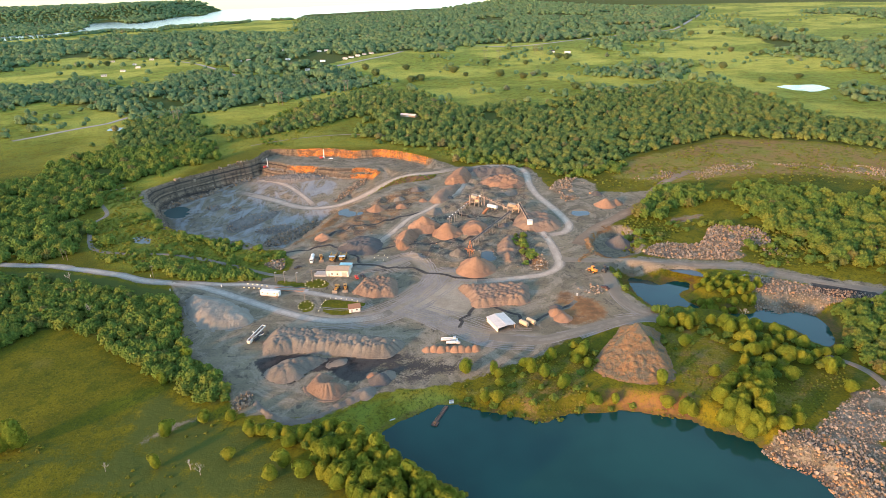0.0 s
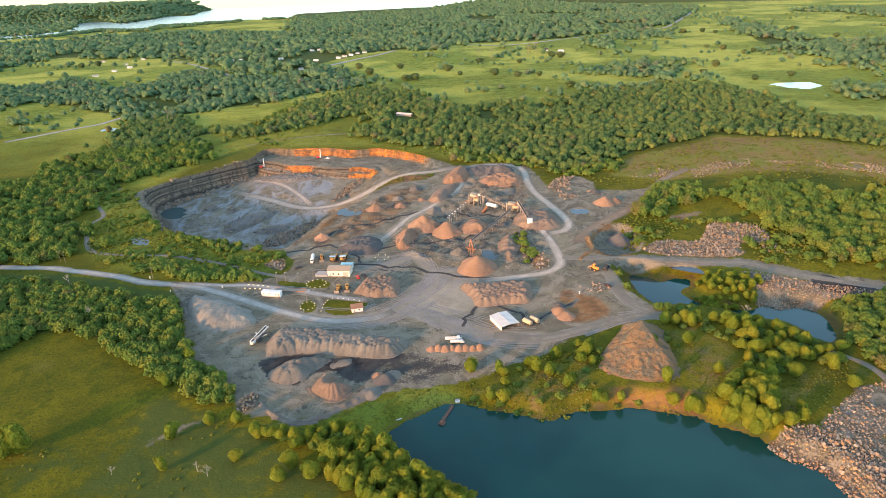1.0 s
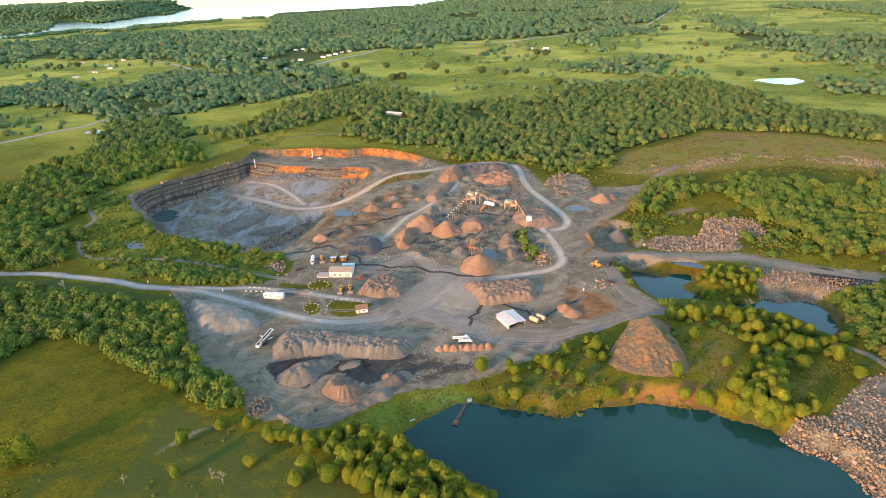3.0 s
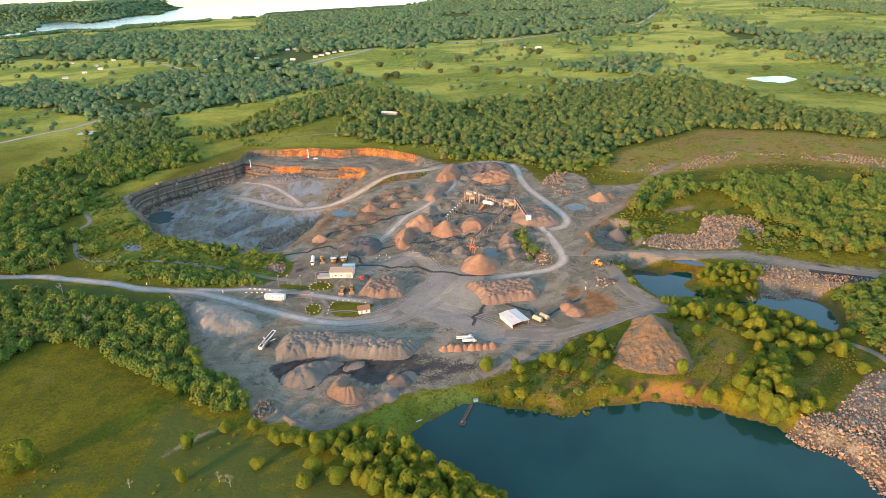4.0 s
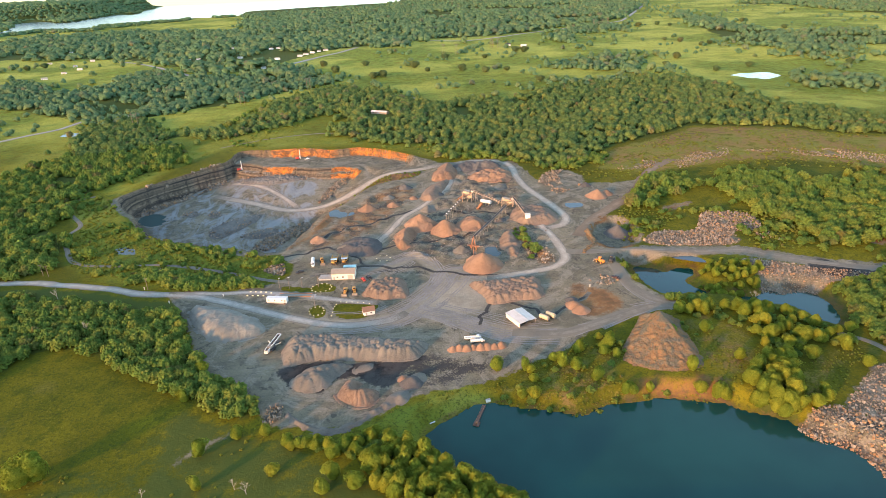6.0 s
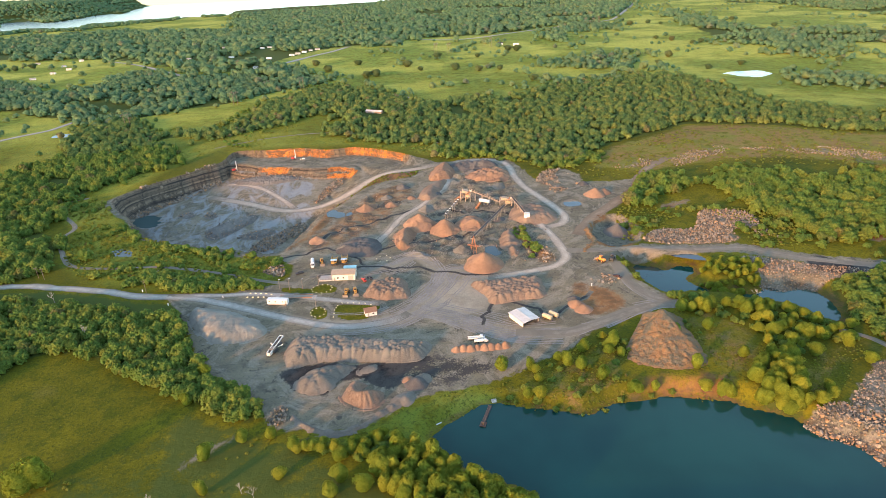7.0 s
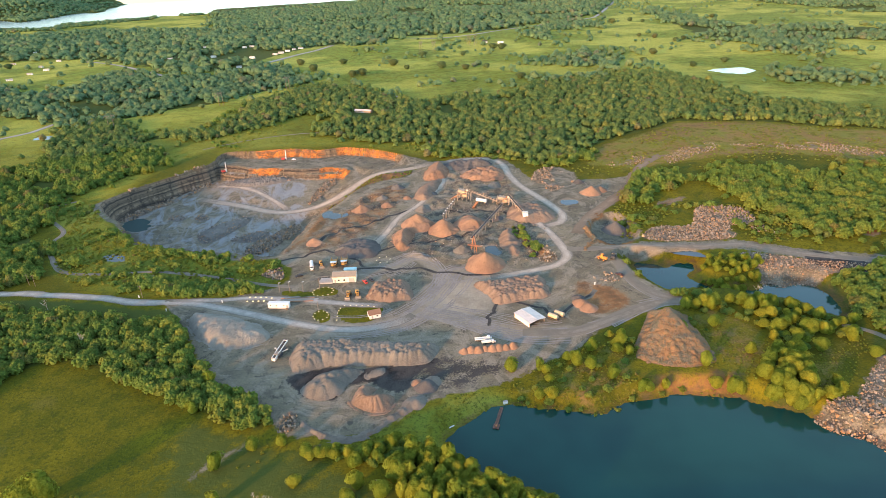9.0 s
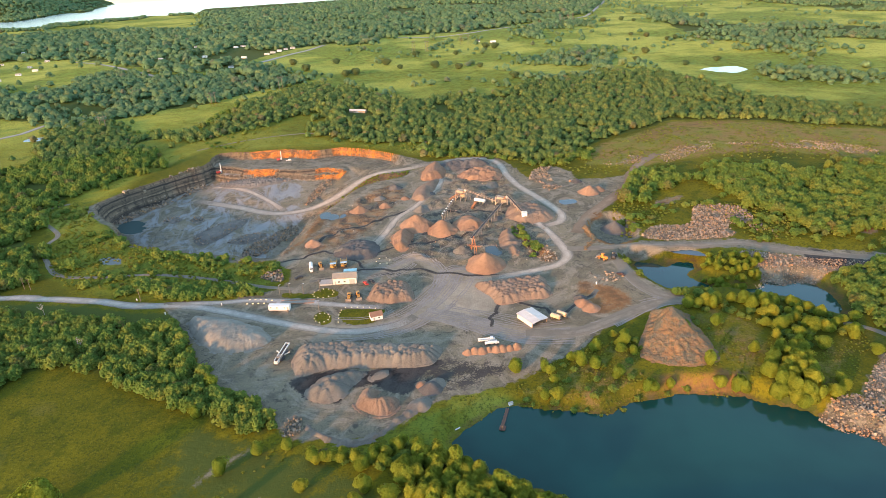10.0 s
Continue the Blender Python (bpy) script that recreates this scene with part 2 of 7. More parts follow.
DARK_C = [(-30, 262), (0, 255), (10, 245), (-8, 238), (-30, 234), (-46, 244)]
DARK_B = [(-91, 365), (-62, 369), (-32, 358), (14, 344), (37, 334), (13, 341), (-32, 353), (-61, 359)]
BACKWATER = [(-183, 423), (-148, 411), (-127, 402), (-130, 396), (-150, 401), (-181, 415)]
PADDOCK = [(-77, 316), (-73, 322), (-58, 318), (-51, 315), (-59, 303), (-72, 305)]
LAWN_A = [(-110, 349), (-94, 344), (-90, 338), (-109, 343)]
LAWN_B = [(-93, 342), (-86, 349), (-78, 344), (-78, 338), (-86, 337)]
LAWN_C = [(-91, 318), (-86, 322), (-81, 314), (-83, 307), (-89, 310)]
RAMP = [(11, 570, 3), (-11, 566, 1), (-38, 572, -3), (-55, 565, -6), (-71, 549, -10), (-86, 538, -14), (-101, 534, -18), (-117, 534, -20.3), (-133, 536, -21), (-149, 544, -20.8), (-168, 559, -20.6), (-193, 576, -20.6), (-213, 591, -21)]
RAMP_SPUR = [(-126, 540, -20.5), (-145, 568, -18), (-166, 597, -17), (-190, 617, -18.5), (-206, 623, -20)]
FLOOR = [(-217, 642), (-231, 623), (-249, 600), (-267, 586), (-276, 562), (-262, 531), (-246, 505), (-230, 462), (-203, 443), (-175, 429), (-148, 418), (-132, 425), (-127, 490), (-115, 507), (-104, 523), (-95, 546), (-102, 569), (-87, 594), (-74, 606), (-97, 614), (-120, 615), (-145, 624), (-169, 631), (-197, 648)]
F_NORTH = [(-113, 1539), (27, 1651), (265, 1667), (367, 1483), (238, 991), (126, 881), (21, 887), (-36, 973), (-113, 1096), (-146, 1263)]
F_NORTHEAST = [(438, 1753), (743, 2011), (1148, 2848), (1403, 2666), (1408, 1824), (1158, 1497), (966, 1512), (931, 1941), (1006, 2316), (720, 1738), (453, 1271)]
F_EAST = [(447, 1256), (750, 1596), (741, 1193), (855, 1101), (741, 882), (557, 896), (466, 940), (422, 1104)]
F_NORTHWEST = [(-1162, 1571), (-1026, 1671), (-902, 1701), (-700, 1618), (-414, 1239), (-565, 1218), (-667, 1216), (-807, 1284)]
F_POWER = [(-330, 814), (-249, 874), (-166, 1046), (-132, 1079), (-109, 1029), (-191, 956), (-233, 834), (-282, 795)]
F_WEST = [(-636, 851), (-630, 969), (-528, 927), (-445, 884), (-405, 898), (-428, 793), (-440, 696), (-426, 606), (-467, 587)]
ROUGH_HILL = [(108.6, 273.9), (129, 274), (139, 248), (127.8, 225.7), (108.2, 211.5), (93.9, 213.5), (98.8, 238.4)]
ROUGH_SHORE = [(-2.1, 225.5), (13.3, 239.8), (40.5, 250.9), (70, 254.8), (66, 227.5), (86, 218.6), (107.8, 215.6), (99.5, 204.2), (72.9, 211.8), (42.7, 210.7), (30.1, 210), (9.6, 219)]
ROUGH_DIKE = [(-83.6, 213.1), (-64.3, 210.5), (-40.3, 225.1), (-24.8, 230), (-6.6, 230.9), (-2.3, 223.5), (-18.2, 216.3), (-30.9, 206.1), (-32.5, 196.2), (-49.5, 195), (-72.8, 201.3)]
ROUGH_WEST = [(-342, 553), (-297, 553), (-251, 485), (-193, 427), (-117, 392), (-120, 362), (-186, 369), (-248, 388), (-276, 432), (-289, 480)]
ROUGH_EAST = [(133, 428), (157, 422), (192, 420), (224, 407), (245, 379), (231, 343), (194, 345), (199, 375), (188, 412), (128, 377), (119, 388)]
ROUGH_NORTH = [(122, 530), (172, 555), (261, 618), (388, 595), (449, 542), (383, 459), (327, 484), (250, 482), (181, 492), (138, 497)]
ROUGH_MEADOW = [(-196.8, 200), (-159.7, 215.5), (-142.7, 235.4), (-104.7, 223.1), (-72.4, 198), (-53.6, 186.3), (-40.6, 165.4), (-182.2, 174.1)]
ROUGH_TOP = [(17, 639), (49, 606), (87, 564), (120, 545), (173, 575), (146, 524), (121, 526), (97, 536), (85, 557), (35, 588), (13, 599)]
ROUGH_RIM = [(-213, 737), (-131, 728), (-63, 686), (11, 645), (14, 604), (-38, 647), (-75, 669), (-135, 680), (-202, 689)]
PIT_HEAP_A = [(-199, 505), (-193, 517), (-166, 534), (-159, 526), (-173, 505), (-189, 490)]
PIT_HEAP_B = [(-170, 490), (-148, 504), (-139, 498), (-149, 483)]
PIT_HEAP_C = [(-234, 549), (-228, 557), (-218, 551), (-221, 541)]
PIT_HEAP_D = [(-196, 622), (-186, 632), (-160, 626), (-136, 616), (-132, 606), (-165, 604)]
PIT_HEAP_E = [(-210, 543), (-206, 551), (-197, 543), (-200, 535)]
TRACK_RIM = [(-231, 703), (-202, 718), (-171, 729), (-132, 734), (-91, 728), (-50, 708), (-12, 685), (18, 653)]
CLAY_D = [(-96, 477), (-83, 477), (-86, 448), (-100, 419), (-110, 403), (-119, 404), (-107, 431)]
ROUGH_FIELD = [(-315, 597), (-290, 689), (-242, 748), (-170, 813), (-95, 796), (-44, 745), (-64, 711), (-132, 739), (-207, 709), (-258, 646), (-291, 565)]
CLAY_E = [(65.6, 226.4), (99, 224.2), (105.9, 211.8), (98.2, 206.7), (73.2, 212.5), (65, 217.6)]
BERM = [(-91.3, 228.6), (-82.5, 219.9), (-73.5, 214.4), (-64, 214.6), (-57.1, 219.5), (-49.9, 225.8), (-45, 231.3), (-38.1, 234), (-36.8, 226.3), (-43.1, 223.7), (-49.7, 220), (-56, 215.1), (-62.1, 210.9), (-74, 210), (-84.2, 215.2), (-91.3, 223.4)]
PL_PALE = [(-63, 253.7), (-58.8, 259), (-52.7, 258.8), (-52.9, 253.5), (-59.2, 250.7)]
WET_A = [(-96, 360), (-76, 363), (-62, 369), (-43, 363), (-28, 362), (-14, 353), (3, 346), (20, 340), (37, 335)]
WET_B = [(-57, 389), (-43, 396), (-27, 398), (-7, 403), (7, 404), (20, 407)]
WET_C = [(19, 318), (13, 308), (10.4, 299.6), (5.2, 291.8), (5.1, 284.1)]
WET_D = [(-96, 412), (-81, 431), (-61, 441), (-39, 455), (-21, 463)]
WET_E = [(4, 458), (18, 445), (36, 443), (49, 431), (54, 412)]
WET_F = [(-117, 392), (-102, 395), (-87, 401), (-70, 387), (-58, 369)]
WET_G = [(19, 310), (33, 297.1), (40.2, 286.6), (54.3, 292.8), (71, 305)]
LUMPY = [(-43, 394), (-39, 434), (-11, 476), (14, 542), (59, 564), (73, 494), (65, 432), (70, 376), (54, 349), (19, 355), (-10, 361)]
LUMPY_B = [(-104, 414), (-87, 449), (-63, 502), (-28, 530), (-19, 498), (-43, 447), (-64, 417), (-95, 397)]
CLAY_F = [(-14, 557), (-40, 560), (-60, 550), (-80, 533), (-98, 522), (-94, 513), (-72, 521), (-50, 534), (-16, 546)]
HOLLOW = [(95, 389), (106, 408), (123, 417), (133, 405), (130, 374), (118, 362), (104, 359), (96, 369)]
CLAY_STEP = [(165, 425), (178, 431), (189, 435), (190, 429), (168, 418)]
CLAY_CUT = [(276, 375), (299, 406), (319, 408), (329, 399), (280, 339), (267, 347)]
CLAY_RIDGE = [(185, 557), (258, 617), (314, 642), (359, 629), (390, 607), (290, 596), (236, 569)]
MUD = [(209, 309), (211, 322), (225, 326), (235, 314), (248, 299), (241, 290), (222, 297)]
R_TALUS = [(-281, 560), (-270, 587), (-250, 603), (-233, 626), (-218, 645), (-209, 637), (-224, 614), (-241, 593), (-258, 579), (-268, 558)]
R_BENCH = [(-196, 634), (-180, 630), (-150, 624), (-128, 612), (-128, 606), (-152, 615), (-182, 622)]
BERM_B = [(83, 354), (98, 372), (98, 395), (93, 389), (93, 371), (82, 359)]
PL_LONG = [(-98.1, 264.6), (-98.6, 282.2), (-92, 289), (-70.1, 285.4), (-40, 276.6), (-26, 271.8), (-29.2, 262.4), (-35.9, 258), (-57, 261.2), (-79.9, 265.3), (-90.8, 262.8)]
PL_WEST = [(-159, 317), (-158, 330), (-139, 324), (-120, 311), (-112, 300), (-115, 292), (-130, 288), (-144, 294)]
PL_OFFICE = [(-60, 331), (-57, 342), (-51, 347), (-39, 347), (-35, 343), (-34, 324), (-43, 322), (-57, 326)]
PL_MIDDLE = [(4, 332), (16, 332), (43, 329), (45, 319), (43, 305), (32, 306), (20, 305), (13, 304), (10, 317)]
PL_SOUTH = [(-92.2, 248.3), (-87.3, 256.9), (-77.5, 260.5), (-63.5, 259.6), (-70.1, 250.9), (-77.1, 241.4), (-83, 239.6), (-88.6, 242.3)]
PL_CRATER = [(-70.2, 234.9), (-67.6, 243.9), (-63.3, 246.4), (-55.9, 242.6), (-49.4, 234.6), (-51.3, 228.6), (-56.6, 224.6), (-63.5, 227.1)]
PL_CRESCENT = [(-40, 397), (-39, 415), (-29, 424), (-24, 415), (-29, 395), (-36, 390)]
PL_HILL = [(66, 241), (77, 256), (91.5, 274.7), (104.4, 274), (103, 257), (102, 240), (101, 228.5), (84, 226.5), (70, 233)]
PL_LOOP = [(48, 428), (60, 444), (76, 443), (82, 419), (71, 408), (56, 412)]
PL_UPPER_A = [(-17, 487), (-9, 511), (12, 525), (6, 503), (-6, 479)]
PL_UPPER_B = [(-4, 528), (2, 556), (16, 570), (23, 551), (16, 529)]
PL_UPPER_C = [(29, 525), (46, 543), (66, 536), (64, 509), (50, 504)]
PL_STREAK = [(32, 377), (37, 399), (45, 407), (46, 387), (39, 361)]
PL_FLAT = [(-79, 393), (-74, 410), (-60, 417), (-50, 403), (-55, 384)]
PL_TOP = [(13, 560), (33, 572), (59, 564), (62, 548), (41, 547), (25, 549)]
LEVELS_A = [(-112, 332, -3.5), (-122, 329, -2.8), (-146, 292, -3.2), (-69, 239, -4.2), (-40, 227, -2.5), (-134, 207, -4.3), (-212, 255, -2.6), (-194, 356, 0.5), (-89, 378, -2), (-55, 382, -3), (-54, 309, -3), (0, 273, -3), (20, 331, -1.5), (32, 290, -1.5), (2, 414, -4), (21, 370, -3), (65, 337, 3), (86, 394, 3.8), (80, 543, 5)]
LEVELS_B = [(92, 330, 2.5), (127, 464, 3.5), (248, 590, 7), (366, 580, 9), (200, 405, 0), (190, 320, -1.5), (71, 241, 2.5), (130, 220, 0.5), (0, 222, -4.5), (-290, 570, -6), (-264, 610, -3), (-91, 463, -3), (-129, 655, 2), (-33, 625, 1), (-40, 818, 6), (283, 1555, 5), (615, 1069, 0), (-264, 1350, 9), (-172, 1497, 8), (24, 480, 0)]
LEVELS_C = [(-1500, 2600, 4), (-600, 3200, 4), (0, 3500, 4), (1500, 2500, 8), (900, 1500, 4), (-900, 1200, 6)]
LEVELS_D = [(78, 217, -1), (36, 222, -1.5), (115, 245, 1.5), (151, 220, 0.8), (158, 208, -1.7), (90, 217, 0.5), (6, 228, -3), (-20, 225, -2.3), (-20, 328, -4.5), (-9, 295, -2.5), (18, 264, -0.5), (-118, 262, -2.8), (-141, 380, -3.6), (-293, 459, -3.8), (101, 346, 5), (163, 374, -3), (210, 381, 1.5), (194, 333, 1), (316, 469, 5.5), (255, 513, 9), (168, 511, 6), (99, 493, 4)]
FIELD_TREES = [(-842, 1499), (-831, 1554), (-163, 1282), (-134, 1207), (86, 1336), (16, 1234), (38, 1179), (140, 1135), (102, 1167), (-63, 1129), (-45, 1136), (180, 1136), (209, 1006), (168, 1320), (-79, 1278), (640, 1427), (622, 1472), (649, 1345), (678, 1364), (707, 1847), (766, 1855), (781, 1803), (1037, 1872), (1383, 2168), (990, 1584), (753, 1020), (465, 1106), (520, 1182), (516, 1021), (592, 1052), (266, 1389), (250, 1405)]
NEAR_TREES = [(18.9, 241), (19.1, 222.1), (13.8, 221.1), (5.7, 243.2), (50.8, 229.1), (48.7, 226.6), (63, 212.1), (60.1, 214.5), (42.2, 236.5), (71.1, 216.7), (99.3, 208.8), (101.9, 206.6), (92.5, 205.2), (141.8, 203.8), (152, 227.5), (171.7, 232.1), (132.6, 195.5), (139.4, 198.5), (173, 218.6), (114.1, 256.2), (91.7, 258.4), (95.5, 253.6), (118.6, 231.2), (93.1, 225.9), (121.6, 272.1), (-188.3, 196.2), (-183.2, 198.7), (-109.7, 213.1), (-97.9, 213.2), (-122.7, 204.8), (-119.4, 186.1), (-91.1, 189.6), (-139.4, 240.9), (-136.3, 262.3), (-67.5, 183.6), (-71.1, 177), (-58.6, 178.2), (33.5, 245.1), (36.4, 240), (47.1, 249.5)]
PYLONS = [(-255, 946), (-371, 836), (-168, 1046), (89, 1411), (117, 1402), (212, 1498), (227, 1492), (594, 1912), (615, 1900), (642, 1929)]
HOUSES_A = [(-722, 1325), (-720, 1404), (-713, 1463), (-755, 1535), (-768, 1658), (-862, 1639), (-922, 1889), (-489, 1502), (-467, 1502), (-450, 1697)]
HOUSES_B = [(-444, 1765), (-372, 1499), (-328, 1662), (-313, 1683), (-278, 1437), (-282, 1286), (-234, 1483), (-224, 1513), (-212, 1543), (-200, 1575), (-185, 1594)]
ROAD_STONES_A = [(-129.3, 344.8), (-119.6, 342.7), (-112.9, 339.6)]
ROAD_STONES_B = [(-130.3, 339.9), (-120.5, 338.5), (-118.6, 337.5)]
BARE_TREES = [(-104.6, 184.1, 5), (-99.7, 181.2, 6), (-59.3, 179.7, 6), (-210.5, 307.8, 8), (-245.7, 351.1, 8), (154.0, 280.2, 8), (-139.0, 185.0, 5)]
MARKERS = [(-195.8, 355.4), (-185.9, 395.0), (-145.0, 341.7), (-175.3, 336.6), (-106.9, 328.1), (72.3, 310.8)]

# ---- arithmetic for the land ----
def lattice(ix, iy, seed):
    h = (ix.astype(np.int64) * 374761393 + iy.astype(np.int64) * 668265263 + seed * 974634777) & 0xFFFFFFFF
    h = ((h ^ (h >> 13)) * 1274126177) & 0xFFFFFFFF
    h = h ^ (h >> 16)
    return (h & 0xFFFF) / 65535.0


def value_noise(x, y, seed=0):
    ix, iy = np.floor(x), np.floor(y)
    fx, fy = x - ix, y - iy
    fx, fy = fx * fx * (3 - 2 * fx), fy * fy * (3 - 2 * fy)
    a, b = lattice(ix, iy, seed), lattice(ix + 1, iy, seed)
    c, d = lattice(ix, iy + 1, seed), lattice(ix + 1, iy + 1, seed)
    return (a * (1 - fx) + b * fx) * (1 - fy) + (c * (1 - fx) + d * fx) * fy


def fbm(x, y, size, octaves=4, seed=0):
    """Noise of about -1 to 1 whose largest waves are size metres."""
    total, amp, norm = 0.0, 1.0, 0.0
    for k in range(octaves):
        total = total + amp * (value_noise(x / size * 2 ** k, y / size * 2 ** k, seed + k) * 2 - 1)
        norm += amp
        amp *= 0.5
    return total / norm


def step(a, b, v):
    u = np.clip((v - a) / (b - a), 0, 1)
    return u * u * (3 - 2 * u)


def curve_through(points, closed=False, per=5):
    """A smooth line through the points of the plan."""
    p = np.array(points, float)
    n = len(p)
    out = []
    for i in range(n if closed else n - 1):
        if closed:
            a, b, c, d = p[i - 1], p[i], p[(i + 1) % n], p[(i + 2) % n]
        else:
            a, b, c, d = p[max(i - 1, 0)], p[i], p[i + 1], p[min(i + 2, n - 1)]
        for k in range(per):
            t = k / per
            out.append(0.5 * (2 * b + (c - a) * t + (2 * a - 5 * b + 4 * c - d) * t * t + (3 * b - a - 3 * c + d) * t ** 3))
    if not closed:
        out.append(p[-1])
    return np.array(out)


def line_distance(x, y, line, closed=False):
    """Distance to a line of the plan and, per point, the index along it."""
    best, at = np.full(x.shape, 1e18), np.zeros(x.shape)
    n = len(line)
    for i in range(n if closed else n - 1):
        a, b = line[i][:2], line[(i + 1) % n][:2]
        dx, dy = b[0] - a[0], b[1] - a[1]
        t = np.clip(((x - a[0]) * dx + (y - a[1]) * dy) / max(dx * dx + dy * dy, 1e-9), 0, 1)
        d = (x - a[0] - t * dx) ** 2 + (y - a[1] - t * dy) ** 2
        near = d < best
        best = np.where(near, d, best)
        at = np.where(near, i + t, at)
    return np.sqrt(best), at


def within(x, y, poly):
    inside = np.zeros(x.shape, bool)
    n = len(poly)
    for i in range(n):
        (x0, y0), (x1, y1) = poly[i][:2], poly[(i + 1) % n][:2]
        if y0 == y1:
            continue
        inside ^= ((y0 > y) != (y1 > y)) & (x < (x1 - x0) * (y - y0) / (y1 - y0) + x0)
    return inside


OUTLINES = {}


def depth_in(x, y, poly, reach=60.0, per=4):
    """Metres inside an outline (outside: minus), good to within reach of it."""
    key = (id(poly), per)
    if key not in OUTLINES:
        OUTLINES[key] = (poly, curve_through(poly, True, per))
    line = OUTLINES[key][1]
    out = np.full(x.shape, -reach)
    lo, hi = line.min(0) - reach, line.max(0) + reach
    near = (x > lo[0]) & (x < hi[0]) & (y > lo[1]) & (y < hi[1])
    if near.any():
        xs, ys = x[near], y[near]
        d, _ = line_distance(xs, ys, line, True)
        out[near] = np.where(within(xs, ys, line), d, -d)
    return out


LEVELS = np.array(LEVELS_A + LEVELS_B + LEVELS_C + LEVELS_D, float)
POND_LEVEL, EAST_LEVEL, LAKE_LEVEL = -5.8, -6.0, 2.0
LAKE = LAKE_NEAR + [(400, 4700), (700, 9000), (-3000, 9400), (-2250, 6800)] + LAKE_FAR
RAMP_LINE = curve_through(RAMP, False, 5)


def levels(x, y):
    s = 0.008 * (x * x + y * y) + 400
    top, low = 0.0, 0.0
    for cx, cy, cz in LEVELS:
        w = 1 / ((cx - x) ** 2 + (cy - y) ** 2 + s) ** 1.6
        top, low = top + w * cz, low + w
    return top / low


def land(x, y):
    """Height of the ground."""
    x, y = np.asarray(x, float), np.asarray(y, float)
    z = levels(x, y)
    r = np.hypot(x, y)
    far = step(700, 1600, r)
    z = z + fbm(x, y, 420, 3, 5) * 5 * far + fbm(x, y, 150, 2, 6) * 3.0 * step(1150, 1700, r) + fbm(x, y, 60, 3, 9) * 0.5 + fbm(x, y, 9, 3, 19) * 0.16
    z = z + 60 * step(3400, 4900, r) * step(-50, 500, x) + 70 * step(4200, 4900, r) * step(-1650, -2100, x)
    for poly, amp in ((LUMPY, 1.5), (LUMPY_B, 1.2)):
        d = depth_in(x, y, poly, 20)
        if (d > -4).any():
            z = z + step(-4, 10, d) * ((1 - 2.4 * np.abs(fbm(x, y, 17, 4, 71))) * amp * 0.9 + (0.6 - 2.2 * np.abs(fbm(x, y, 9, 2, 73))) * amp * 0.7)
    # the pit: rim, bench, floor
    d_rim = depth_in(x, y, RIM, 80)
    hole = d_rim > 0
    if hole.any():
        xs, ys = x[hole], y[hole]
        rough = fbm(xs, ys, 14, 3, 31)
        d0 = np.maximum(d_rim[hole] + rough * 2.6 + fbm(xs, ys, 5, 2, 33) * 1.0 + fbm(xs, ys, 34, 2, 35) * 3.0 * step(420, 520, ys) + (np.abs(fbm(xs, ys, 11, 2, 36)) - 0.2) * 7.0 * step(600, 640, ys), 0.05)
        d1 = np.maximum(-depth_in(xs, ys, BENCH, 120) + rough * 2.6, 0.05)
        d2 = np.maximum(-depth_in(xs, ys, FLOOR, 120) + rough * 3.0, 0.05)
        floor_z = -25 + 12.4 * np.clip((ys - 500) / 125, 0, 1) * np.clip((xs + 260) / 120, 0, 1)
        floor_z = floor_z + fbm(xs, ys, 26, 4, 37) * 0.9
        p = 2.6
        w0, w1, w2 = d0 ** -p, d1 ** -p, d2 ** -p
        zz = (w0 * z[hole] + w1 * (-6.5 + rough * 0.4) + w2 * floor_z) / (w0 + w1 + w2)
        # ledges of the beds of rock
        bed = 5.2
        k = zz / bed + fbm(xs, ys, 50, 2, 41) * 0.25
        f = k - np.floor(k)
        ledge = (np.floor(k) + step(0.38, 0.62, f)) * bed - fbm(xs, ys, 50, 2, 41) * 0.25 * bed
        steep = step(0.3, 2.5, np.minimum(d1, d2)) * step(0.2, 1.5, d0) * step(-70, -110, xs)
        z[hole] = zz + (ledge - zz) * 0.85 * steep + np.abs(fbm(xs, ys, 6, 3, 43)) * 1.2 * steep
    for line in (RAMP_LINE,):
        near = (x > line[:, 0].min() - 16) & (x < line[:, 0].max() + 16) & (y > line[:, 1].min() - 16) & (y < line[:, 1].max() + 16)
        if near.any():
            d, at = line_distance(x[near], y[near], line)
            zr = np.interp(at, np.arange(len(line)), line[:, 2])
            z[near] = z[near] + (zr - z[near]) * step(15, 5, d)
    d = depth_in(x, y, HOLLOW, 20)
    if (d > -2).any():
        z = z - 5.0 * step(-0.5, 6, d + fbm(x, y, 8, 2, 57) * 1.5)
    # waters
    for poly, level, deep, bank in ((POND, POND_LEVEL, 3, 6), (POND_A, EAST_LEVEL, 2, 9), (POND_B, EAST_LEVEL, 2, 9),
                                    (LAKE, LAKE_LEVEL, 3, 60), (FAR_POND, 0.0, 1, 20), (FARM_POND, 0.0, 1, 12)):
        d = depth_in(x, y, poly, 70)
        if not (d > -bank - 2).any():
            continue
        d = d + fbm(x, y, 7, 3, 51) * 0.9
        if poly is FAR_POND or poly is FARM_POND:
            level = float(levels(np.array([poly[0][0]]), np.array([poly[0][1]]))[0]) - 0.5
        shore = step(-bank, 0, d)
        z = z + (level + 0.25 - z) * shore * (z > level) - deep * step(0, 6, d)
    for poly in (CREEK, PUDDLE_A, PUDDLE_B, PUDDLE_C, PUDDLE_D, PIT_POND):
        d = depth_in(x, y, poly, 20)
        if (d > -4).any():
            z = z - 0.5 * step(-2, 1, d + fbm(x, y, 5, 3, 53) * 0.8)
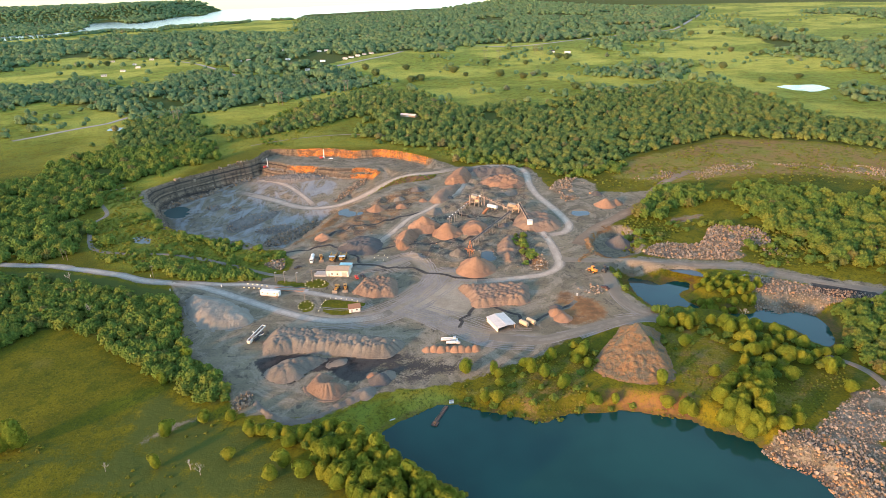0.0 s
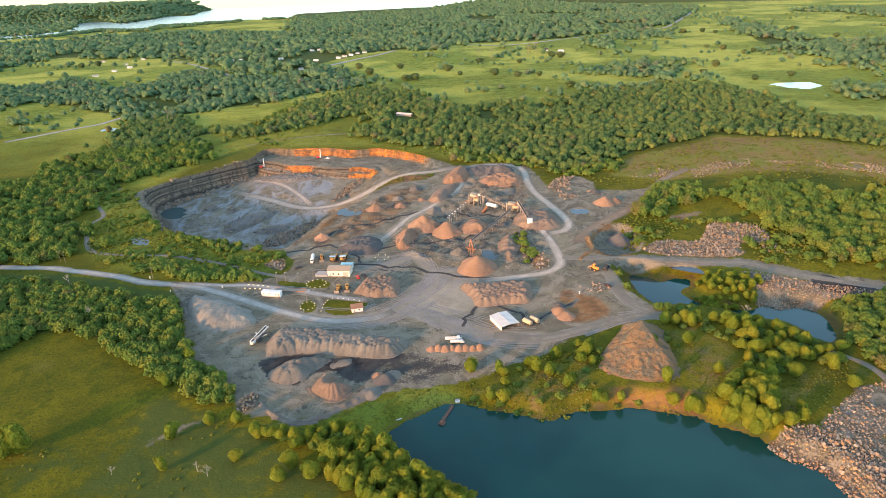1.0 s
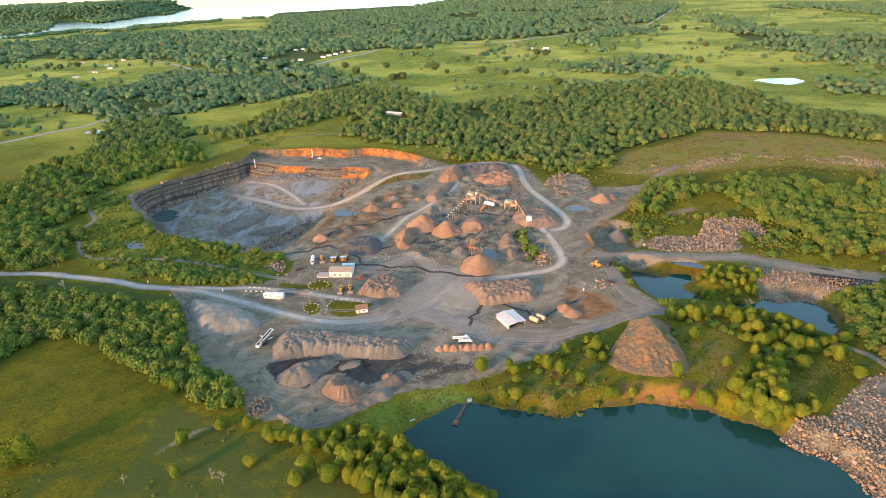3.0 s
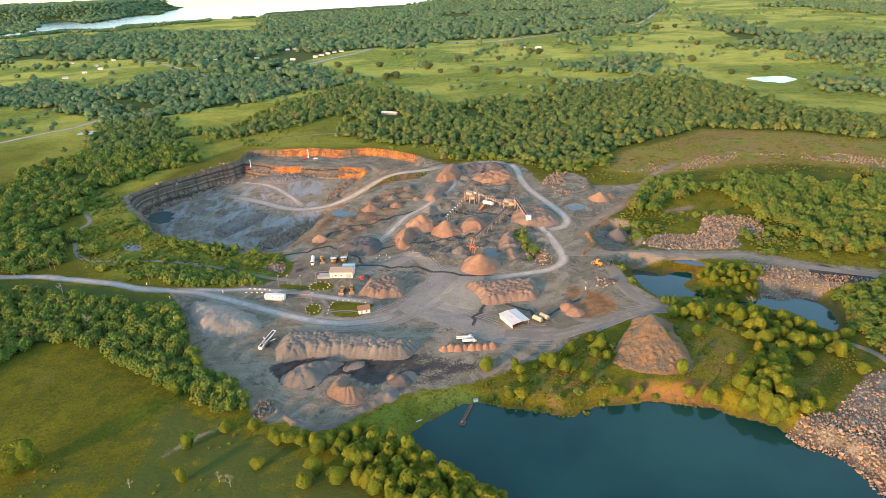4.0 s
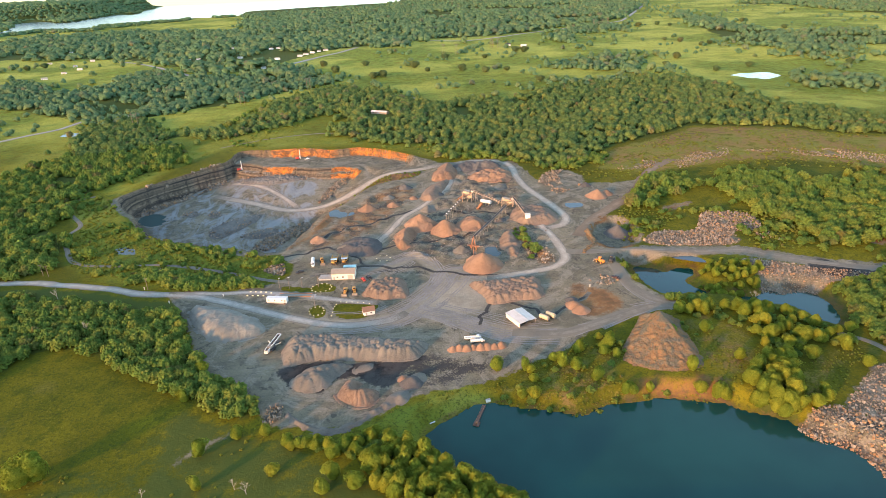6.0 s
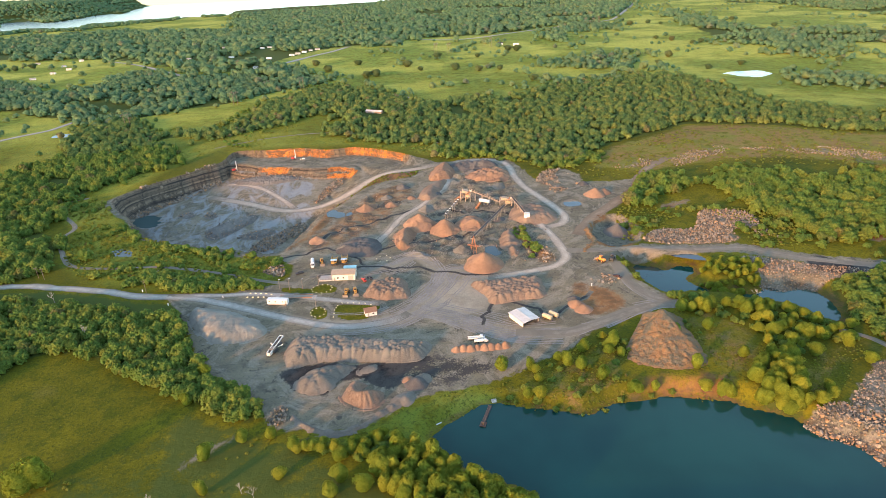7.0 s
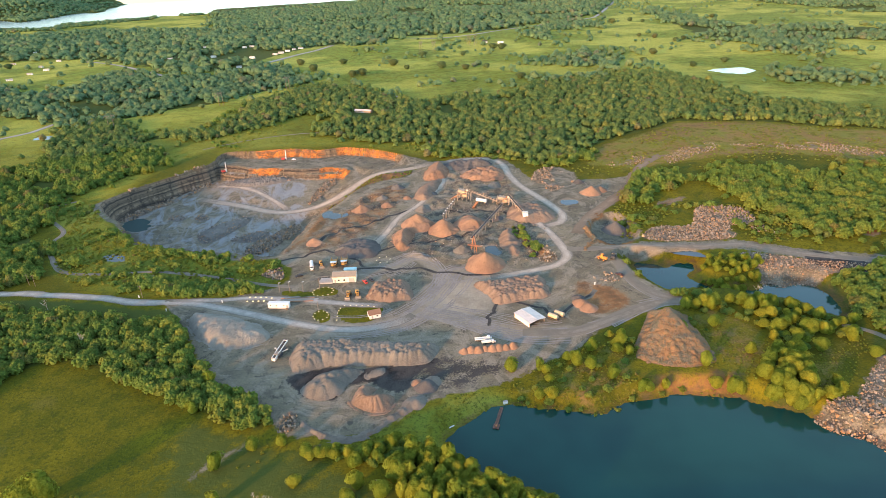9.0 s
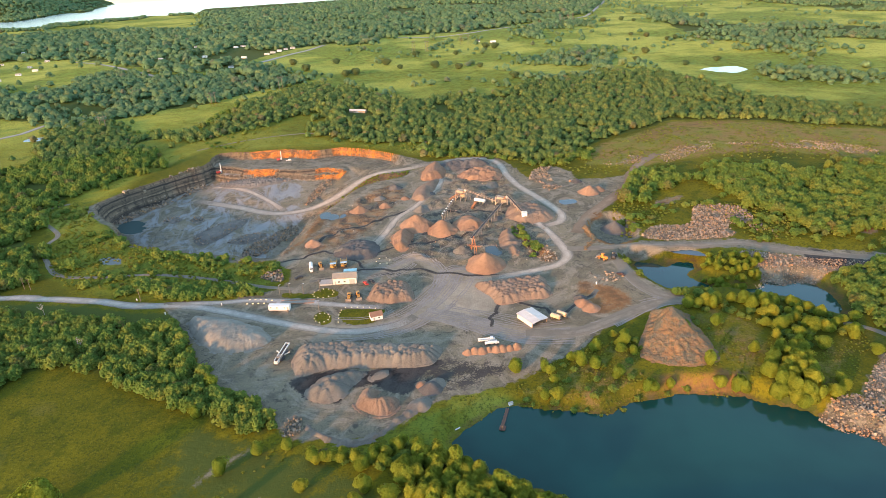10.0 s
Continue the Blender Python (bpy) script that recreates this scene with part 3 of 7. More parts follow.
    return z


def land_at(x, y):
    return float(land(np.array([x]), np.array([y]))[0])


# ---- meshes ----
def mesh_of(name, verts, faces, material, smooth=True):
    me = bpy.data.meshes.new(name)
    verts = np.asarray(verts, np.float32)
    faces = np.asarray(faces, np.int32)
    k = faces.shape[1]
    me.vertices.add(len(verts))
    me.vertices.foreach_set("co", verts.ravel())
    me.loops.add(faces.size)
    me.loops.foreach_set("vertex_index", faces.ravel())
    me.polygons.add(len(faces))
    me.polygons.foreach_set("loop_start", np.arange(0, faces.size, k, dtype=np.int32))
    me.polygons.foreach_set("use_smooth", np.full(len(faces), smooth))
    me.update(calc_edges=True)
    me.validate()
    if material:
        me.materials.append(material)
    return me


def part(name, bm, material, parent=None, label=""):
    """One bmesh as one mesh object, under a thing or part."""
    me = bpy.data.meshes.new(name)
    bm.to_mesh(me)
    bm.free()
    me.materials.append(material)
    ob = new(name, me)
    ob.parent = parent
    if label:
        ob["label"] = label
    return ob


def thing(name, place, turn, label, category, group=""):
    ob = new(name)
    ob.empty_display_size = 0.5
    ob.matrix_world = pose(*place, 0, 0, turn)
    return tagged(ob, label, category, group)

# ---- materials ----
class Shade:
    """A node material under construction; coordinates are world metres unless told otherwise."""

    def __init__(self, name, rough=0.9, metal=0.0, spec=0.3):
        self.m = bpy.data.materials.new(name)
        self.m.use_nodes = True
        self.nt = self.m.node_tree
        self.b = self.nt.nodes["Principled BSDF"]
        self.b.inputs["Roughness"].default_value = rough
        self.b.inputs["Metallic"].default_value = metal
        self.b.inputs["Specular IOR Level"].default_value = spec
        self.pos = self.nt.nodes.new("ShaderNodeNewGeometry").outputs["Position"]

    def put(self, socket, value):
        if isinstance(value, bpy.types.NodeSocket):
            self.nt.links.new(value, socket)
        elif isinstance(value, tuple) and len(value) == 3 and socket.type == "RGBA":
            socket.default_value = (*value, 1)
        else:
            socket.default_value = value

    def local(self):
        return self.nt.nodes.new("ShaderNodeTexCoord").outputs["Object"]

    def stretch(self, sx, sy, sz, turn=0.0, vec=None):
        n = self.nt.nodes.new("ShaderNodeMapping")
        n.inputs["Scale"].default_value = (sx, sy, sz)
        n.inputs["Rotation"].default_value = (0, 0, radians(turn))
        self.put(n.inputs["Vector"], vec or self.pos)
        return n.outputs[0]

    def noise(self, size, detail=4.0, rough=0.55, vec=None, warp=0.0):
        n = self.nt.nodes.new("ShaderNodeTexNoise")
        n.inputs["Scale"].default_value = 1.0 / size
        n.inputs["Detail"].default_value = detail
        n.inputs["Roughness"].default_value = rough
        n.inputs["Distortion"].default_value = warp
        self.put(n.inputs["Vector"], vec or self.pos)
        return n.outputs["Fac"]

    def cells(self, size, vec=None, feature="F1", out="Distance"):
        n = self.nt.nodes.new("ShaderNodeTexVoronoi")
        n.feature = feature
        n.inputs["Scale"].default_value = 1.0 / size
        self.put(n.inputs["Vector"], vec or self.pos)
        return n.outputs[out]

    def ramp(self, v, lo, hi, a=0.0, b=1.0, kind="SMOOTHSTEP"):
        n = self.nt.nodes.new("ShaderNodeMapRange")
        n.interpolation_type = kind
        self.put(n.inputs["Value"], v)
        for k, val in zip(("From Min", "From Max", "To Min", "To Max"), (lo, hi, a, b)):
            self.put(n.inputs[k], val)
        return n.outputs[0]

    def math(self, op, a, b=0.0):
        n = self.nt.nodes.new("ShaderNodeMath")
        n.operation = op
        self.put(n.inputs[0], a)
        self.put(n.inputs[1], b)
        return n.outputs[0]

    def mix(self, fac, a, b, blend="MIX"):
        n = self.nt.nodes.new("ShaderNodeMix")
        n.data_type, n.blend_type = "RGBA", blend
        self.put(n.inputs["Factor"], fac)
        self.put(n.inputs["A"], a) if False else self.put(n.inputs[6], a)
        self.put(n.inputs[7], b)
        return n.outputs[2]

    def attribute(self, name):
        n = self.nt.nodes.new("ShaderNodeAttribute")
        n.attribute_name = name
        s = self.nt.nodes.new("ShaderNodeSeparateColor")
        self.nt.links.new(n.outputs["Color"], s.inputs[0])
        return s.outputs

    def chance(self):
        return self.nt.nodes.new("ShaderNodeObjectInfo").outputs["Random"]

    def island(self):
        return self.nt.nodes.new("ShaderNodeNewGeometry").outputs["Random Per Island"]

    def axis(self, which, vec=None):
        s = self.nt.nodes.new("ShaderNodeSeparateXYZ")
        self.put(s.inputs[0], vec or self.pos)
        return s.outputs[which]

    def relief(self, height, strength=0.5, distance=0.2):
        n = self.nt.nodes.new("ShaderNodeBump")
        n.inputs["Strength"].default_value = strength
        n.inputs["Distance"].default_value = distance
        self.put(n.inputs["Height"], height)
        self.nt.links.new(n.outputs[0], self.b.inputs["Normal"])

    def colour(self, value):
        self.put(self.b.inputs["Base Color"], value)
        return self

    def gloss(self, value):
        self.put(self.b.inputs["Roughness"], value)
        return self


def ground_material():
    s = Shade("ground_cover", 0.95, 0, 0.05)
    s1, s2, s3, s4 = s.attribute("soil"), s.attribute("cover"), s.attribute("rock"), s.attribute("wet")
    big, mid, fine = s.noise(70, 5, 0.6), s.noise(9, 6, 0.65), s.noise(0.9, 5, 0.7)
    ragged = s.math("ADD", s.math("MULTIPLY", s.math("SUBTRACT", mid, 0.5), 0.9), s.math("MULTIPLY", s.math("SUBTRACT", fine, 0.5), 0.6))

    def edge(mask, lo=0.38, hi=0.62):
        return s.ramp(s.math("ADD", mask, ragged), lo, hi)

    grass = s.mix(s.ramp(big, 0.35, 0.68), (0.084, 0.082, 0.007), (0.165, 0.140, 0.009))
    tuft = s.noise(2.2, 6, 0.75)
    grass = s.mix(s.ramp(mid, 0.46, 0.66, 0, 0.8), grass, (0.058, 0.068, 0.007))
    grass = s.mix(s.ramp(s.noise(33, 5, 0.65, None, 0.6), 0.58, 0.7, 0, 0.35), grass, (0.150, 0.125, 0.035))
    # s3[1] pales the grass: its own tint, plus painted haze far off
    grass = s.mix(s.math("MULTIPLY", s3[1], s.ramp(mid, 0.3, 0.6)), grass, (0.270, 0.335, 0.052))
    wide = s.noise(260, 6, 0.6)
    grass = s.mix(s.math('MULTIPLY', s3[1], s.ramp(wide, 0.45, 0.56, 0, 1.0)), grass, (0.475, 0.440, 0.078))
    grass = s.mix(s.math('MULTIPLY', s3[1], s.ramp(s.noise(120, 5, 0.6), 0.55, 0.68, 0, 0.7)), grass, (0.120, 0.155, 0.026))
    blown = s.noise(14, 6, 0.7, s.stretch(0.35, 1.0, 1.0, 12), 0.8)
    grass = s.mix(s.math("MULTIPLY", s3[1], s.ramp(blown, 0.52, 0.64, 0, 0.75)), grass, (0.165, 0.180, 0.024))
    weeds = s.noise(1.1, 6, 0.8)
    grass = s.mix(s.ramp(tuft, 0.5, 0.62, 0, 0.7), grass, s.mix(0.6, grass, (0.030, 0.040, 0.010)))
    grass = s.mix(s.ramp(weeds, 0.5, 0.6, 0, 0.6), grass, (0.052, 0.060, 0.013))
    grass = s.mix(s.ramp(weeds, 0.44, 0.36, 0, 0.5), grass, (0.190, 0.165, 0.026))
    dry = s.mix(s.ramp(s.noise(28, 6, 0.65), 0.4, 0.6), (0.240, 0.150, 0.055), (0.185, 0.172, 0.034))
    dry = s.mix(s.ramp(mid, 0.48, 0.7, 0, 0.6), dry, (0.100, 0.085, 0.035))
    col = s.mix(edge(s2[1]), grass, dry)
    wood = s.mix(fine, (0.050, 0.068, 0.014), (0.085, 0.095, 0.022))
    col = s.mix(edge(s2[2]), col, wood)
    # crushed stone, dust and ruts
    gravel = s.mix(s.ramp(big, 0.3, 0.7), (0.140, 0.121, 0.080), (0.228, 0.193, 0.126))
    gravel = s.mix(s.ramp(mid, 0.48, 0.72, 0.0, 0.75), gravel, (0.104, 0.092, 0.072))
    swirl = s.noise(22, 8, 0.72, None, 2.0)
    ruts = s.noise(3.0, 4, 0.6, s.stretch(0.12, 1.0, 1.0, 25))
    gravel = s.mix(s.ramp(ruts, 0.52, 0.66, 0, 0.25), gravel, (0.078, 0.069, 0.060))
    stain = s.noise(11, 8, 0.75, None, 3.0)
    gravel = s.mix(s.ramp(stain, 0.53, 0.62, 0, 0.75), gravel, (0.056, 0.050, 0.044))
    gravel = s.mix(s.ramp(swirl, 0.47, 0.58, 0.0, 0.75), gravel, (0.285, 0.240, 0.178))
    gravel = s.mix(s.ramp(fine, 0.35, 0.7, 0.0, 0.45), gravel, (0.084, 0.075, 0.065))
    col = s.mix(edge(s1[0]), col, gravel)
    # pale slabs of the pit floor, with wet sky shine painted into their colour
    slab = s.noise(16, 8, 0.72, s.stretch(1.0, 0.45, 1.0, 20), 0.8)
    damp_sheen = s.math('MULTIPLY', edge(s4[0]), s.ramp(slab, 0.44, 0.6))
    col = s.mix(s.math('MULTIPLY', damp_sheen, 0.75), col, s.mix(fine, (0.190, 0.195, 0.200), (0.345, 0.350, 0.355)))
    clay = s.mix(s.ramp(mid, 0.3, 0.7), (0.310, 0.140, 0.045), (0.130, 0.078, 0.042))
    clay = s.mix(s.ramp(swirl, 0.5, 0.6, 0, 0.6), clay, (0.090, 0.062, 0.042))
    col = s.mix(edge(s1[1], 0.3, 0.75), col, clay)
    dark = s.mix(s.ramp(s.math("ADD", mid, s.math("MULTIPLY", fine, 0.4)), 0.5, 0.85), (0.018, 0.017, 0.017), (0.066, 0.058, 0.051))
    col = s.mix(edge(s1[2], 0.4, 0.6), col, dark)
    dust = s.mix(s.ramp(mid, 0.3, 0.7), (0.380, 0.318, 0.238), (0.285, 0.235, 0.172))
    col = s.mix(s.math("MULTIPLY", s.ramp(s.math("ADD", s2[0], s.math("MULTIPLY", ragged, 0.5)), 0.3, 0.8), 0.85), col, dust)
    # beds of rock in the pit walls
    bent = s.math("ADD", s.axis(2), s.math("MULTIPLY", s.math("SUBTRACT", s.noise(25, 3), 0.5), 2.2))
    beds = s.noise(0.55, 3, 0.6, s.stretch(0.02, 0.02, 0.45))
    n = s.nt.nodes.new("ShaderNodeCombineXYZ")
    s.nt.links.new(bent, n.inputs[2])
    layer = s.noise(3.4, 3, 0.6, n.outputs[0])
    joint = s.noise(3.2, 5, 0.75, s.stretch(1, 1, 0.22), 0.4)
    rock = s.mix(s.ramp(layer, 0.38, 0.62), (0.040, 0.036, 0.033), (0.270, 0.205, 0.140))
    ledge = s.noise(5, 6, 0.75, s.stretch(0.5, 0.5, 2.2), 0.5)
    rock = s.mix(s.ramp(ledge, 0.52, 0.6, 0, 0.6), rock, (0.040, 0.037, 0.035))
    rock = s.mix(s.ramp(s.math("ADD", bent, s.math("MULTIPLY", ragged, 6.0)), -7.0, -3.0, 0, 0.7), rock, (0.190, 0.125, 0.070))
    rock = s.mix(s.ramp(joint, 0.50, 0.60, 0, 0.7), rock, (0.038, 0.034, 0.031))
    rock = s.mix(s.ramp(beds, 0.45, 0.7, 0, 0.6), rock, (0.20, 0.15, 0.10))
    rock = s.mix(s.ramp(fine, 0.4, 0.7, 0.0, 0.5), rock, (0.06, 0.055, 0.05))
    ochre = s.mix(s.ramp(mid, 0.35, 0.6), (0.66, 0.215, 0.035), (0.34, 0.135, 0.045))
    broken = s.noise(7, 6, 0.75, s.stretch(0.6, 0.6, 1.6), 0.7)
    ochre = s.mix(s.ramp(broken, 0.50, 0.58, 0, 0.85), ochre, (0.120, 0.080, 0.052))
    crack = s.noise(2.0, 6, 0.8, s.stretch(1.0, 1.0, 1.8), 0.6)
    ochre = s.mix(s.ramp(crack, 0.5, 0.57, 0, 0.75), ochre, (0.085, 0.048, 0.026))
    ochre = s.mix(s.ramp(layer, 0.5, 0.66, 0, 0.75), ochre, (0.16, 0.10, 0.065))
    rock = s.mix(edge(s3[2]), rock, ochre)
    col = s.mix(edge(s3[0]), col, rock)
    s.colour(col)
    s.gloss(s.ramp(s.math('MAXIMUM', edge(s1[2]), s.math('MULTIPLY', damp_sheen, 0.9)), 0, 1, 0.95, 0.72))
    s.relief(s.math("ADD", s.math("MULTIPLY", mid, 1.0), s.math("MULTIPLY", fine, 0.4)), 0.7, 0.8)
    return s.m


def road_material(name, a, b, verge=(0.150, 0.130, 0.100)):
    """Dusty road: wheel lanes along it, and verges that crumble into the ground beside it."""
    s = Shade(name, 0.9, 0, 0.2)
    mid, fine = s.noise(6, 6, 0.7), s.noise(0.9, 5, 0.7)
    across = s.attribute("across")
    col = s.mix(s.ramp(mid, 0.38, 0.62), a, b)
    col = s.mix(s.ramp(fine, 0.42, 0.7, 0, 0.22), col, tuple(c * 0.6 for c in a))
    col = s.mix(s.math("MULTIPLY", across[1], s.ramp(mid, 0.35, 0.6, 0.15, 0.45)), col, tuple(c * 0.62 for c in a))
    ragged = s.math("ADD", across[0], s.math("MULTIPLY", s.math("SUBTRACT", s.math("ADD", mid, fine), 1.0), 0.8))
    col = s.mix(s.ramp(ragged, 0.45, 1.0), col, verge)
    s.colour(col)
    s.relief(fine, 0.4, 0.15)
    return s.m


def gravel_material(name, a, b, grain=0.5):
    s = Shade(name, 0.95, 0, 0.15)
    big, mid, fine = s.noise(14, 4), s.noise(2.4, 6, 0.65), s.noise(grain, 5, 0.75)
    tone = s.chance()
    col = s.mix(s.ramp(big, 0.3, 0.7), a, b)
    col = s.mix(s.ramp(mid, 0.45, 0.75, 0, 0.5), col, tuple(c * 0.62 for c in a))
    col = s.mix(s.ramp(fine, 0.4, 0.75, 0, 0.5), col, tuple(c * 1.25 for c in b))
    col = s.mix(s.ramp(tone, 0, 1, 0, 0.25), col, tuple(c * 0.7 for c in a))
    s.colour(col)
    s.relief(s.math("ADD", mid, s.math("MULTIPLY", fine, 0.5)), 0.6, 0.45)
    return s.m


def spoil_material():
    s = Shade("ochre_spoil_earth", 0.95, 0, 0.15)
    big, mid, fine = s.noise(5, 6, 0.7, None, 0.8), s.noise(1.6, 6, 0.7), s.noise(0.5, 4, 0.7)
    col = s.mix(s.ramp(big, 0.4, 0.6), (0.250, 0.128, 0.055), (0.125, 0.105, 0.072))
    col = s.mix(s.ramp(mid, 0.48, 0.66, 0, 0.7), col, (0.080, 0.085, 0.038))
    col = s.mix(s.ramp(fine, 0.45, 0.7, 0, 0.4), col, (0.270, 0.190, 0.115))
    s.colour(col)
    s.relief(s.math("ADD", big, mid), 0.8, 0.8)
    return s.m


def rock_material():
    s = Shade("broken_stone", 0.9, 0, 0.2)
    fine, r = s.noise(0.8, 5, 0.7), s.island()
    col = s.mix(s.ramp(r, 0, 1), (0.100, 0.083, 0.066), (0.360, 0.285, 0.210))
    col = s.mix(s.ramp(s.math("FRACT", s.math("MULTIPLY", r, 7.13)), 0.62, 0.92), col, (0.40, 0.23, 0.11))
    col = s.mix(s.ramp(fine, 0.4, 0.75, 0, 0.6), col, (0.13, 0.115, 0.10))
    s.colour(col)
    s.relief(fine, 0.5, 0.2)
    return s.m


def leaf_material(name, a, b, c, d, joined=True):
    s = Shade(name, 0.8, 0, 0.06)
    if joined:
        t = s.attribute("tint")
        r, q = t[0], t[1]
    else:
        r = s.chance()
        q = s.math("FRACT", s.math("MULTIPLY", r, 11.7))
    fine, leaf = s.noise(1.3, 4, 0.75), s.noise(0.42, 4, 0.75)
    col = s.mix(r, a, b)
    col = s.mix(s.ramp(q, 0.6, 1.0, 0, 0.7), col, c)
    col = s.mix(s.ramp(q, 0.06, 0.0, 0, 0.8), col, d)
    col = s.mix(s.ramp(fine, 0.46, 0.62, 0, 0.6), col, tuple(v * 0.68 for v in a))
    col = s.mix(s.ramp(leaf, 0.48, 0.66, 0, 0.4), col, tuple(v * 1.35 for v in c))
    s.colour(col)
    s.relief(s.math("ADD", fine, leaf), 0.9, 0.8)
    thin = s.nt.nodes.new("ShaderNodeBsdfTranslucent")
    s.put(thin.inputs["Color"], col)
    both = s.nt.nodes.new("ShaderNodeMixShader")
    both.inputs[0].default_value = 0.36
    out = s.nt.nodes["Material Output"]
    s.nt.links.new(s.b.outputs[0], both.inputs[1])
    s.nt.links.new(thin.outputs[0], both.inputs[2])
    s.nt.links.new(both.outputs[0], out.inputs["Surface"])
    return s.m


def water_material(name, deep, shallow, ripple=0.03, tint_size=60, rough=0.04):
    s = Shade(name, rough, 0, 0.5)
    s.b.inputs["IOR"].default_value = 1.333
    s.colour(s.mix(s.ramp(s.noise(tint_size, 3), 0.35, 0.65), deep, shallow))
    s.relief(s.noise(0.9, 4, 0.6), ripple, 0.1)
    return s.m


def paint(name, col, rough=0.6, metal=0.0, dirt=0.35, size=1.2, dirt_col=(0.14, 0.11, 0.08)):
    s = Shade(name, rough, metal, 0.4)
    spots, fine = s.noise(size, 5, 0.7), s.noise(size * 0.15, 4, 0.6)
    c = s.mix(s.ramp(spots, 0.45, 0.8, 0, dirt), col, dirt_col)
    c = s.mix(s.ramp(fine, 0.5, 0.8, 0, dirt * 0.6), c, tuple(v * 0.65 for v in col))
    s.colour(c)
    s.gloss(s.ramp(spots, 0.3, 0.8, rough, min(1.0, rough + 0.25)))
    return s.m


M_GROUND = ground_material()
M_ASPHALT = road_material("worn_pale_asphalt", (0.290, 0.262, 0.226), (0.400, 0.362, 0.310))
M_WET = road_material("wet_silt", (0.034, 0.030, 0.027), (0.060, 0.053, 0.046))
M_TRACK = road_material("tyre_dust", (0.215, 0.185, 0.160), (0.275, 0.238, 0.205))
M_DIRT = road_material("dusty_haul_road", (0.350, 0.285, 0.220), (0.460, 0.380, 0.295))
M_DIRT_DARK = road_material("packed_stone_track", (0.172, 0.143, 0.108), (0.238, 0.198, 0.150), (0.180, 0.152, 0.114))
M_DIRT_BROWN = road_material("brown_dirt_road", (0.205, 0.142, 0.092), (0.275, 0.195, 0.130), (0.16, 0.115, 0.075))
M_GRAVEL = gravel_material("crushed_limestone", (0.128, 0.112, 0.092), (0.200, 0.172, 0.138))
M_GRAVEL_TAN = gravel_material("brown_crusher_fines", (0.225, 0.130, 0.080), (0.300, 0.178, 0.112), 0.3)
M_GRAVEL_BROWN = gravel_material("brown_screened_gravel", (0.180, 0.124, 0.088), (0.248, 0.172, 0.122), 0.3)
M_GRAVEL_PIT = gravel_material("blasted_pit_stone", (0.120, 0.110, 0.098), (0.205, 0.185, 0.160), 0.8)
M_GRAVEL_PALE = gravel_material("pale_screened_gravel", (0.185, 0.170, 0.140), (0.265, 0.240, 0.198), 0.3)
M_GRAVEL_DARK = gravel_material("dark_crushed_stone", (0.080, 0.073, 0.068), (0.130, 0.115, 0.104))
M_SPOIL = spoil_material()
M_ROCK = rock_material()
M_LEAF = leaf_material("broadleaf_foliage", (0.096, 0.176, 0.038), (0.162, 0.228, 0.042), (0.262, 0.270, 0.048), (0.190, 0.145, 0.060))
# near trees: warm sunlight is put into the bright yellow-green leaf colour
M_LEAF_NEAR = leaf_material("sunlit_foliage", (0.165, 0.238, 0.030), (0.275, 0.312, 0.036), (0.395, 0.378, 0.044), (0.15, 0.20, 0.03), False)
# distant leaves: haze painted in, bluer and paler than the nearer foliage
M_LEAF_HAZED = leaf_material("hazed_far_foliage", (0.116, 0.214, 0.110), (0.164, 0.258, 0.112), (0.238, 0.282, 0.110), (0.215, 0.195, 0.118))
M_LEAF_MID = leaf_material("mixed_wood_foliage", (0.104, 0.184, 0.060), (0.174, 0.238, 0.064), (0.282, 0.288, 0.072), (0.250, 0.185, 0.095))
M_TUFT = leaf_material("rough_grass", (0.145, 0.180, 0.024), (0.215, 0.225, 0.030), (0.280, 0.245, 0.050), (0.20, 0.13, 0.05))
M_BARK = paint("bark", (0.11, 0.085, 0.06), 0.95, 0, 0.5, 0.4)
M_WATER = water_material("quarry_pond_water", (0.006, 0.037, 0.032), (0.010, 0.052, 0.042))
M_PUDDLE = water_material("rain_puddle", (0.030, 0.036, 0.034), (0.050, 0.056, 0.050))
M_PIT_WATER = water_material("pit_sump_water", (0.040, 0.075, 0.075), (0.055, 0.090, 0.088))
M_LAKE = water_material("lake_water", (0.05, 0.06, 0.065), (0.06, 0.07, 0.075), 0.10, 300, 0.18)

# ---- the ground ----
def spread(fine_lo, fine_hi, fine, lo, hi, grow=1.07):
    mid = list(np.arange(fine_lo, fine_hi + fine / 2, fine))
    d, v = fine, mid[-1]
    while v < hi:
        d *= grow
        v += d
        mid.append(v)
    d, v = fine, mid[0]
    while v > lo:
        d *= grow
        v -= d
        mid.insert(0, v)
    return np.array(mid)


